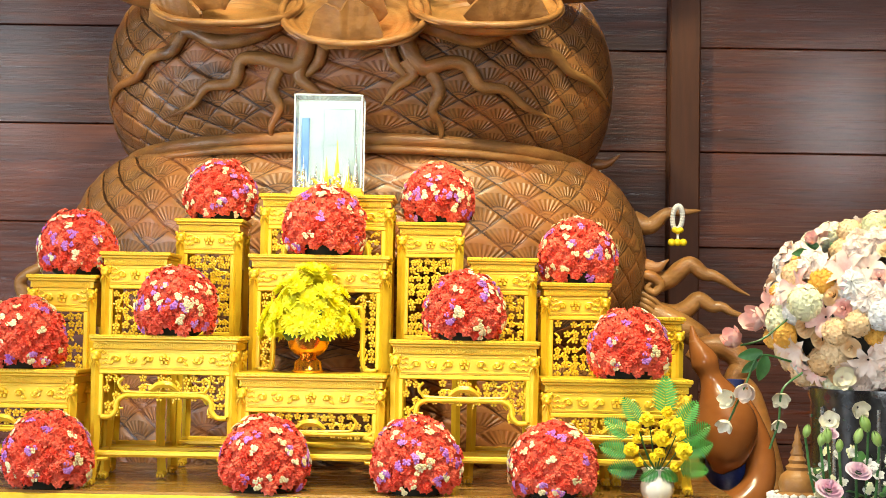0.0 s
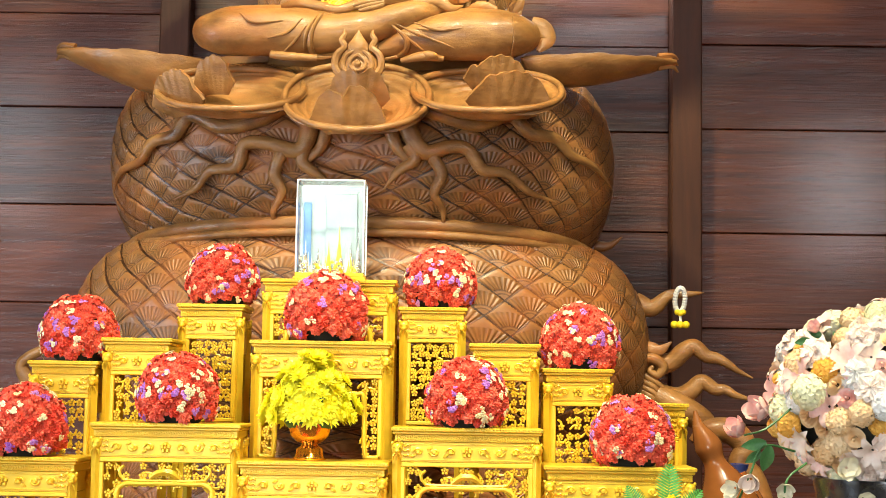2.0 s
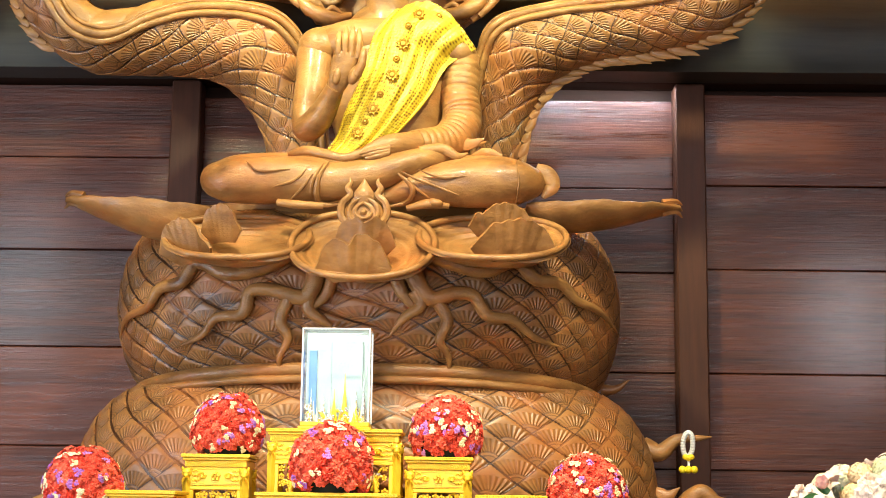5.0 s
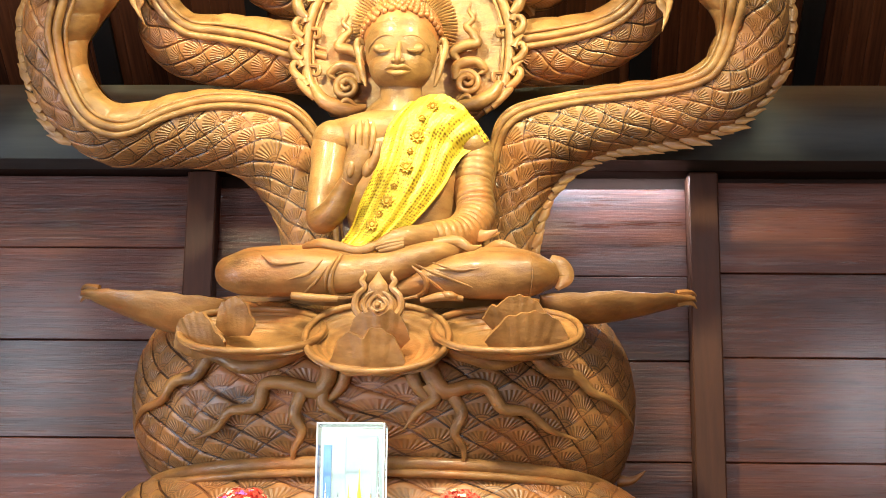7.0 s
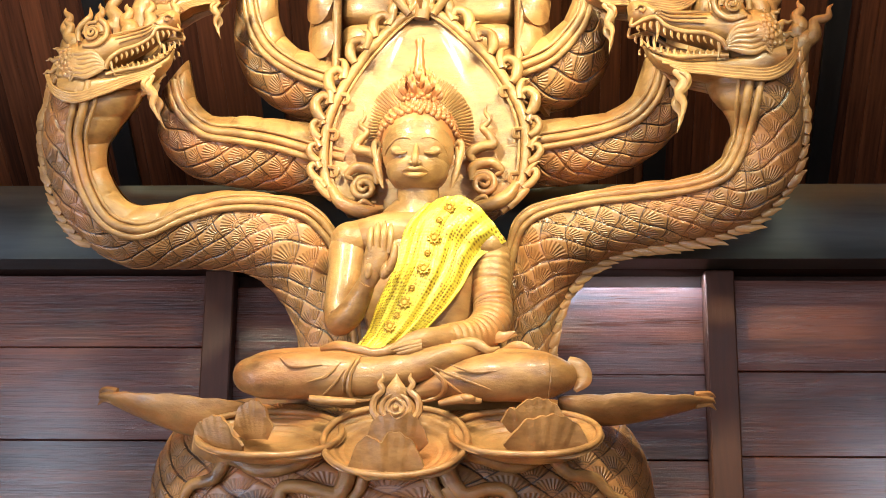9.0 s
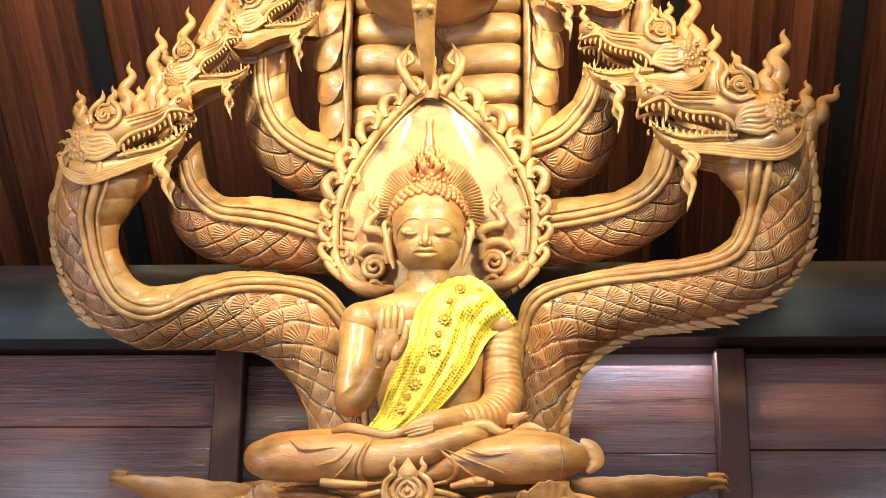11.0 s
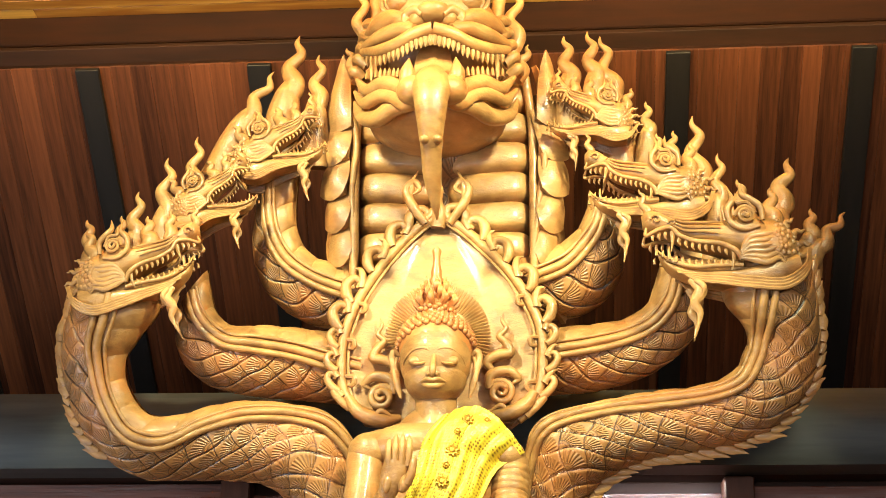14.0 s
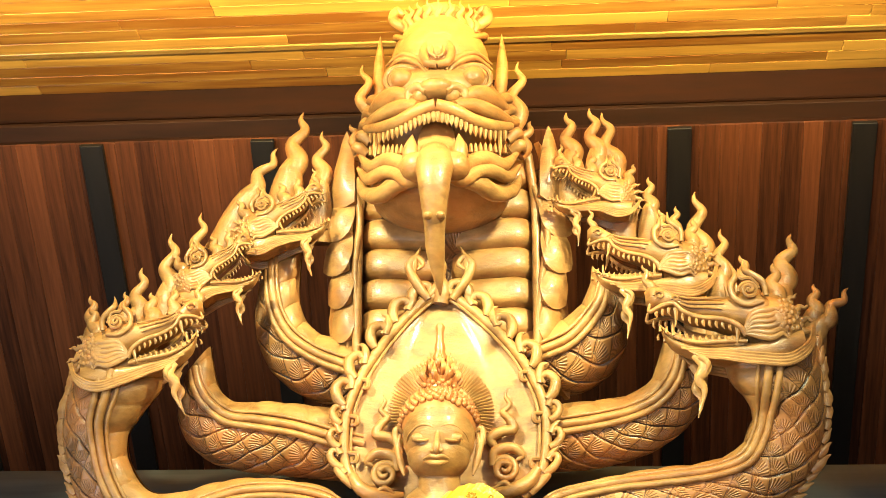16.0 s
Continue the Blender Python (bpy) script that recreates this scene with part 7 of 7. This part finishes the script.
for x in (-0.026, 0.0, 0.026):
    c = Clay().ball((x, -0.005, -0.155), (0.018, 0.018, 0.017), None, 6, 9)
    part("tassel", c, MARIGOLD, gar, "yellow marigold tassel")

# glossy carved tail rising beside the platform
tail = Clay()
tail.tube([(0.922, 5.950, 1.514), (0.936, 5.950, 1.452), (0.972, 5.950, 1.379), (0.999, 5.950, 1.313), (1.031, 5.950, 1.232), (1.059, 5.950, 1.128), (1.055, 5.950, 1.021), (1.037, 5.970, 0.942)], [0.006, 0.026, 0.055, 0.045, 0.085, 0.125, 0.10, 0.03], 24, 90)
tail.tube([(1.112, 6.050, 1.262), (1.163, 6.020, 1.152), (1.201, 5.980, 1.022), (1.184, 5.950, 0.891), (1.091, 5.920, 0.805), (0.981, 5.920, 0.825), (0.929, 5.950, 0.909), (0.959, 6.000, 0.993)], [0.03, 0.045, 0.055, 0.065, 0.075, 0.07, 0.06, 0.03], 18, 90)
tail.tube([(1.091, 5.920, 0.805), (1.081, 5.920, 0.674), (1.16, 5.92, 0.3), (1.16, 5.92, 0.0)], [0.075, 0.11, 0.16, 0.22], 18, 40)
tagged(part("carved_tail", tail, WOOD_RED), "glossy orange-brown carved wooden tail curling up beside the altar", "wood carving")
loop = Clay()
loop.tube([(1.003, 6.450, 1.364), (1.063, 6.450, 1.425), (1.156, 6.430, 1.420), (1.206, 6.410, 1.356), (1.176, 6.400, 1.284), (1.248, 6.400, 1.178), (1.33, 6.4, 0.6), (1.33, 6.4, 0.0)], [0.04, 0.05, 0.055, 0.05, 0.045, 0.06, 0.12, 0.16], 16, 80)
tagged(part("carved_loop", loop, WOOD), "dark carved wooden loop standing behind the glossy tail", "wood carving")
BLUE = speckled("blue_porcelain", (0.01, 0.02, 0.16), (0.06, 0.10, 0.35), 60, 0.12, coat=0.6)
tagged(part("blue_vase", Clay().spin((1.112, 6.15, 0), [(0, 0.001), (0.10, 0.001), (0.12, 0.2), (0.14, 0.7), (0.12, 1.0), (0.05, 1.15), (0.045, 1.26), (0.06, 1.30), (0.05, 1.30), (0.035, 1.2), (0, 1.19)], 24), BLUE), "tall blue porcelain vase behind the carved tail", "vase")

# ---- large pastel flower arrangement ----
DARK_GLASS = speckled("dark_vase", (0.010, 0.010, 0.011), (0.05, 0.05, 0.052), 28, 0.18, relief=0.002, coat=0.4)
VX, VY = 1.335, 4.72
big = thing("pastel_arrangement", (VX, VY, 0), label="large dome of pastel silk roses and lilies in dark vase", category="flower arrangement")
part("vase", Clay().spin((0, 0, 0), [(0, 0.001), (0.20, 0.001), (0.225, 0.3), (0.225, 1.28), (0.232, 1.30), (0.232, 1.325), (0.20, 1.325), (0.20, 1.30), (0, 1.29)], 40), DARK_GLASS, big, "tall dark vase with black floral relief")
for q in (200, 214, 250):
    a = radians(q)
    part("silver_strip", Clay().tube([(0.226 * math.cos(a), 0.226 * math.sin(a), 0.35), (0.227 * math.cos(a), 0.227 * math.sin(a), 0.8), (0.227 * math.cos(a), 0.227 * math.sin(a), 1.27)], 0.006, 6, 8), SILVER, big)
rnd = random.Random(77)
for k in range(40):
    a, z = radians(rnd.uniform(175, 300)), rnd.uniform(0.95, 1.25)
    ob = part("relief_leaf", OVAL, None, big)
    ob.matrix_local = Matrix.Translation((0.228 * math.cos(a), 0.228 * math.sin(a), z)) @ Matrix.Rotation(a + math.pi / 2, 4, "Z") @ Matrix.Rotation(rnd.uniform(0, 6), 4, "Y") @ Matrix.Scale(0.45, 4)


def rose(r, seed, layers=5, open_=0.6):
    """A rose or peony of cupped overlapping petals round a tight heart."""
    rnd = random.Random(seed)
    c = Clay()
    for L in range(layers):
        f = (L + 1) / layers
        n = 3 + L
        for k in range(n):
            a0 = 2 * math.pi * (k + 0.5 * (L % 2) + rnd.uniform(-0.1, 0.1)) / n
            a = a0 + np.linspace(-1, 1, 7)[:, None] * (math.pi / n * 1.25)
            t = np.linspace(0, 1, 5)[None, :]
            rad = r * f * (0.35 + 0.65 * t**0.7) + r * 0.12 * f * open_ * t**4
            z = r * (0.60 * (1 - f) + (0.62 - 0.34 * f * open_) * t * (1 - 0.18 * np.abs(np.linspace(-1, 1, 7)[:, None]) ** 2) - 0.22 * f * open_ * t**4)
            c.grid(np.stack([rad * np.cos(a), rad * np.sin(a), z], -1))
    c.ball((0, 0, r * 0.75), (r * 0.17, r * 0.17, r * 0.42), None, 5, 8)
    return c.mesh("rose")


def lily(r, seed):
    """An open lily: six long recurved petals and stamens."""
    c = Clay()
    for k in range(6):
        a = k * math.pi / 3
        s = np.linspace(0, 1, 9)
        w = r * 0.24 * np.sin(np.clip(s * 0.95 + 0.05, 0, 1) * math.pi) ** 0.8
        t = np.linspace(-1, 1, 5)
        rad = r * (0.06 + 0.94 * s)
        z = r * (0.55 * np.sin(s * 2.2) - 0.1 * s)
        x = rad[:, None] * math.cos(a) - (w[:, None] * t) * math.sin(a)
        y = rad[:, None] * math.sin(a) + (w[:, None] * t) * math.cos(a)
        c.grid(np.stack([x, y, z[:, None] + 0.25 * w[:, None] * t**2], -1))
    return c.mesh("lily")


def hydrangea(r, seed):
    rnd = random.Random(seed)
    c = Clay()
    for x, y, z in dome_points(84, -0.2):
        p = np.array((x, y, z)) * r * rnd.uniform(0.9, 1.05)
        n = np.array((x, y, z))
        e = np.cross(n, (0.3, 0.5, 0.8))
        e /= np.linalg.norm(e)
        b = np.cross(n, e)
        for k in range(4):
            a = k * math.pi / 2 + rnd.random()
            d = e * math.cos(a) + b * math.sin(a)
            w = np.cross(n, d) * r * 0.13
            up = n * r * rnd.uniform(0.02, 0.14)
            c.grid(np.array([[p - w * 0.4, p + w * 0.4], [p + d * r * 0.17 - w + up, p + d * r * 0.17 + w + up], [p + d * r * 0.29 - w * 0.5 + up * 0.6, p + d * r * 0.29 + w * 0.5 + up * 0.6]]))
    c.ball((0, 0, 0), (r * 0.80, r * 0.80, r * 0.80), None, 8, 12)
    return c.mesh("hydrangea", smooth=False)


KINDS = [("peony", [with_mat(ruffle(0.060, 51, 9, 26, 0.55, 8, 0.13), BLUSH), with_mat(ruffle(0.056, 52, 9, 26, 0.6, 7, 0.13), BLUSH), with_mat(ruffle(0.058, 50, 9, 26, 0.55, 9, 0.12), WHITE)], 12), ("rose", [with_mat(rose(0.040, 53, 5, 0.5), PINK), with_mat(rose(0.038, 54, 5, 0.5), BLUSH), with_mat(rose(0.036, 54, 5, 0.5), PEACH)], 9),
         ("lily", [with_mat(lily(0.078, 55), PINK), with_mat(lily(0.072, 55), BLUSH)], 7), ("hydrangea", [with_mat(hydrangea(0.038, 56), ORANGE), with_mat(hydrangea(0.048, 57), PEACH), with_mat(hydrangea(0.050, 58), LIME), with_mat(hydrangea(0.046, 59), WHITE), with_mat(hydrangea(0.042, 56), PEACH)], 16)]
part("moss", Clay().ball((0, 0, 1.52), (0.28, 0.26, 0.22), None, 8, 16), SOIL, big, "dark foam core")
bag = [k for k in KINDS for _ in range(k[2])]
for i, (x, y, z) in enumerate(dome_points(250, -0.85)):
    name, meshes, _ = rnd.choice(bag)
    ob = part(name, rnd.choice(meshes), None, big)
    k = rnd.uniform(0.9, 1.04)
    place(ob, (x * 0.345 * k, y * 0.30 * k, 1.56 + z * 0.275 * k), (x, y, z + 0.05), rnd.uniform(0, 6), rnd.uniform(0.75, 1.05))


IVORY = petal_mat("ivory_petal", (0.74, 0.68, 0.50), (0.88, 0.85, 0.72))


def bud(r, spread=0.0):
    """Six pointed petals closed to a bud, or opened to a cup by spread."""
    c = Clay()
    for k in range(6):
        a = k * math.pi / 3
        s = np.linspace(0, 1, 9)[:, None]
        t = np.linspace(-1, 1, 5)[None, :]
        w = 0.62 * np.sin(np.clip(0.1 + s * 0.9, 0, 1) * math.pi) ** 0.8
        rad = r * np.sin(np.clip(s * 0.92 + 0.06, 0, 1) * math.pi) ** 0.7 * 0.75 + r * spread * s**1.5
        ang = a + t * w
        c.grid(np.stack([rad * np.cos(ang), rad * np.sin(ang), s * r * (2.6 - 0.9 * spread) + 0 * t], -1))
    return c.mesh("bud")


def magnolia(r, spread, seed):
    """A cup of broad overlapping petals, each bowed outwards and narrowing to its tip."""
    rnd = random.Random(seed)
    c = Clay()
    for k in range(8):
        inner = k >= 5
        a = (k * 1.2566 + (0.6 if inner else 0)) + rnd.uniform(-0.15, 0.15)
        s = np.linspace(0, 1, 9)[:, None]
        t = np.linspace(-1, 1, 7)[None, :]
        w = r * (0.62 if not inner else 0.45) * np.sin(0.25 + s * 2.75) ** 0.7
        out = r * ((0.15 + 0.55 * np.sin(s * 2.1)) + spread * s**1.6 * rnd.uniform(0.8, 1.2)) * (0.7 if inner else 1) - 0.25 * w * t**2
        z = r * (1.5 - 0.55 * spread) * s * rnd.uniform(0.9, 1.1) + 0 * t
        side = w * t
        c.grid(np.stack([out * math.cos(a) - side * math.sin(a), out * math.sin(a) + side * math.cos(a), z], -1))
    return c.mesh("magnolia")


CUP = [with_mat(magnolia(0.029, 0.35, 1), BLUSH), with_mat(magnolia(0.027, 0.5, 2), IVORY), with_mat(magnolia(0.031, 0.15, 3), PINK)]
for (x, y, z), k, cup, lean in (((0.845, 4.550, 1.457), 1.25, 2, (-0.6, -0.4, 0.6)), ((0.864, 4.500, 1.327), 1.1, 0, (-0.3, -0.7, -0.3)), ((0.817, 4.500, 1.299), 1.0, 1, (-0.6, -0.7, -0.1)), ((0.806, 4.500, 1.229), 0.9, 1, (-0.5, -0.6, -0.7)), ((0.956, 4.460, 1.307), 0.9, 1, (-0.1, -0.8, -0.4)), ((0.945, 4.460, 1.235), 0.8, 1, (0.1, -0.7, -0.7)),
                               ((1.095, 4.440, 1.239), 1.0, 1, (-0.2, -1, 0.1)), ((1.177, 4.440, 1.279), 0.95, 1, (0.2, -1, -0.2)), ((1.131, 4.440, 1.367), 1.15, 1, (0, -1, 0.0)), ((0.910, 4.500, 1.526), 1.5, 2, (-0.8, -0.5, 0.2)), ((1.084, 4.600, 1.771), 0.8, 2, (-0.5, -0.5, 0.7))):
    ob = part("magnolia", CUP[cup], None, big)
    place(ob, (x - VX, y - VY, z), lean, k * 3, k)
for pts in (((1.005, 4.550, 1.409), (0.902, 4.500, 1.425), (0.860, 4.500, 1.340), (0.811, 4.500, 1.230)), ((1.028, 4.500, 1.377), (0.961, 4.460, 1.327), (0.950, 4.460, 1.235), (0.924, 4.460, 1.152)), ((1.016, 4.600, 1.546), (0.920, 4.550, 1.476), (0.852, 4.550, 1.454))):
    part("twig", Clay().tube(np.array(pts) - (VX, VY, 0), 0.0035, 6, 24), LEAF, big)
for at, ang, k in (((0.910, 4.500, 1.434), 100, 0.9), ((0.919, 4.500, 1.425), 170, 1.0), ((0.893, 4.500, 1.408), 130, 0.7), ((1.101, 4.600, 1.754), 60, 0.6), ((1.067, 4.600, 1.745), 100, 0.6), ((1.153, 4.600, 1.738), 20, 0.5)):
    ob = part("leaf", OVAL, None, big)
    ob.matrix_local = Matrix.Translation(Vector(at) - Vector((VX, VY, 0))) @ Matrix.Rotation(radians(-ang), 4, "Y") @ Matrix.Rotation(radians(75), 4, "X") @ Matrix.Scale(k, 4)

# ---- lotus bunch and carved finial in front of it ----
lot = thing("lotus_bunch", (1.182, 4.38, 0), label="green lotus buds and pink lotus flowers in a pot", category="flower arrangement")
ox, oy = lot.location.x, 4.38
part("pot", Clay().spin((0, 0, 0), [(0, 0.001), (0.12, 0.001), (0.14, 0.4), (0.15, 0.86), (0.14, 0.88), (0.12, 0.86), (0, 0.85)], 24), DARK_GLASS, lot)
BUD_GREEN = petal_mat("lotus_green", (0.25, 0.42, 0.08), (0.45, 0.62, 0.22), 0.4)
LILAC = petal_mat("lotus_pink", (0.74, 0.42, 0.56), (0.88, 0.74, 0.80))


BUD = with_mat(bud(0.022), BUD_GREEN)
for at, k in (((0.996, 4.320, 1.197), 0.9), ((1.060, 4.320, 1.182), 0.9), ((1.040, 4.320, 1.173), 0.8), ((1.175, 4.320, 1.216), 1.1), ((1.141, 4.320, 1.183), 0.8), ((1.093, 4.320, 1.158), 0.7), ((1.207, 4.320, 1.176), 0.8)):
    p = Vector(at) - Vector((ox, oy, 0))
    ob = part("lotus_bud", BUD, None, lot)
    place(ob, p, (rnd.uniform(-0.45, 0.35), -0.15, 1), 0, k * rnd.uniform(0.8, 1.1))
    part("stem", Clay().tube([(p.x * 0.2, 0, 0.86), (p.x * 0.8, p.y * 0.6, (p.z + 0.86) / 2), tuple(p)], 0.004, 6, 10), LEAF, lot)
LOTUS = with_mat(rose(0.04, 65, 5, 0.6), LILAC)
for at, k in (((1.141, 4.300, 1.100), 0.9), ((1.053, 4.280, 1.050), 0.95), ((1.073, 4.340, 1.205), 0.55)):
    ob = part("lotus_flower", LOTUS, None, lot)
    place(ob, Vector(at) - Vector((ox, oy, 0)), (0.1, -0.6, 0.8), k * 5, k)
for k in range(22):
    ob = part("leaf", OVAL, None, lot)
    ob.matrix_local = Matrix.Translation((rnd.uniform(-0.17, 0.1), rnd.uniform(-0.08, 0.08), rnd.uniform(0.95, 1.14))) @ Matrix.Rotation(rnd.uniform(0, 6.28), 4, "Z") @ Matrix.Rotation(radians(rnd.uniform(-10, 60)), 4, "X") @ Matrix.Scale(rnd.uniform(0.5, 1.0), 4)
SPRIG = [with_mat(cluster(0.018, 91, 7), WHITE), with_mat(cluster(0.018, 92, 7), LIME)]
for k in range(40):
    ob = part("sprig", rnd.choice(SPRIG), None, lot)
    place(ob, (rnd.uniform(-0.16, 0.1), rnd.uniform(-0.09, 0.05), rnd.uniform(0.94, 1.16)), (rnd.uniform(-1, 1), -1, rnd.uniform(0, 1)), k, rnd.uniform(0.6, 1.1))

fin = thing("carved_finial", (1.003, 4.45, 0), label="small turned wooden stupa with white flower garland on a slim pedestal", category="ornament")
part("pedestal", Clay().spin((0, 0, 0), [(0, 0.001), (0.10, 0.001), (0.10, 0.03), (0.05, 0.06), (0.04, 0.5), (0.05, 0.93), (0.085, 0.96), (0.085, 0.975), (0, 0.976)], 20), WOOD, fin)
part("stupa", Clay().spin((0, 0, 0.977), [(0.062, 0), (0.066, 0.02), (0.058, 0.03), (0.062, 0.045), (0.050, 0.055), (0.056, 0.075), (0.048, 0.10), (0.030, 0.115), (0.034, 0.125), (0.022, 0.135), (0.026, 0.145), (0.018, 0.158), (0.021, 0.166), (0.013, 0.18), (0.016, 0.188), (0.008, 0.205), (0.010, 0.215), (0.0, 0.25)], 20), WOOD, fin, "turned reddish wood stupa")
c = Clay()
for k in range(60):
    a = 2 * math.pi * k / 20
    c.ball((0.078 * math.cos(a), 0.07 * math.sin(a), 0.99 + 0.014 * (k // 20)), (0.013, 0.013, 0.011), None, 4, 6)
part("garland", c, WHITE, fin, "white jasmine garland")
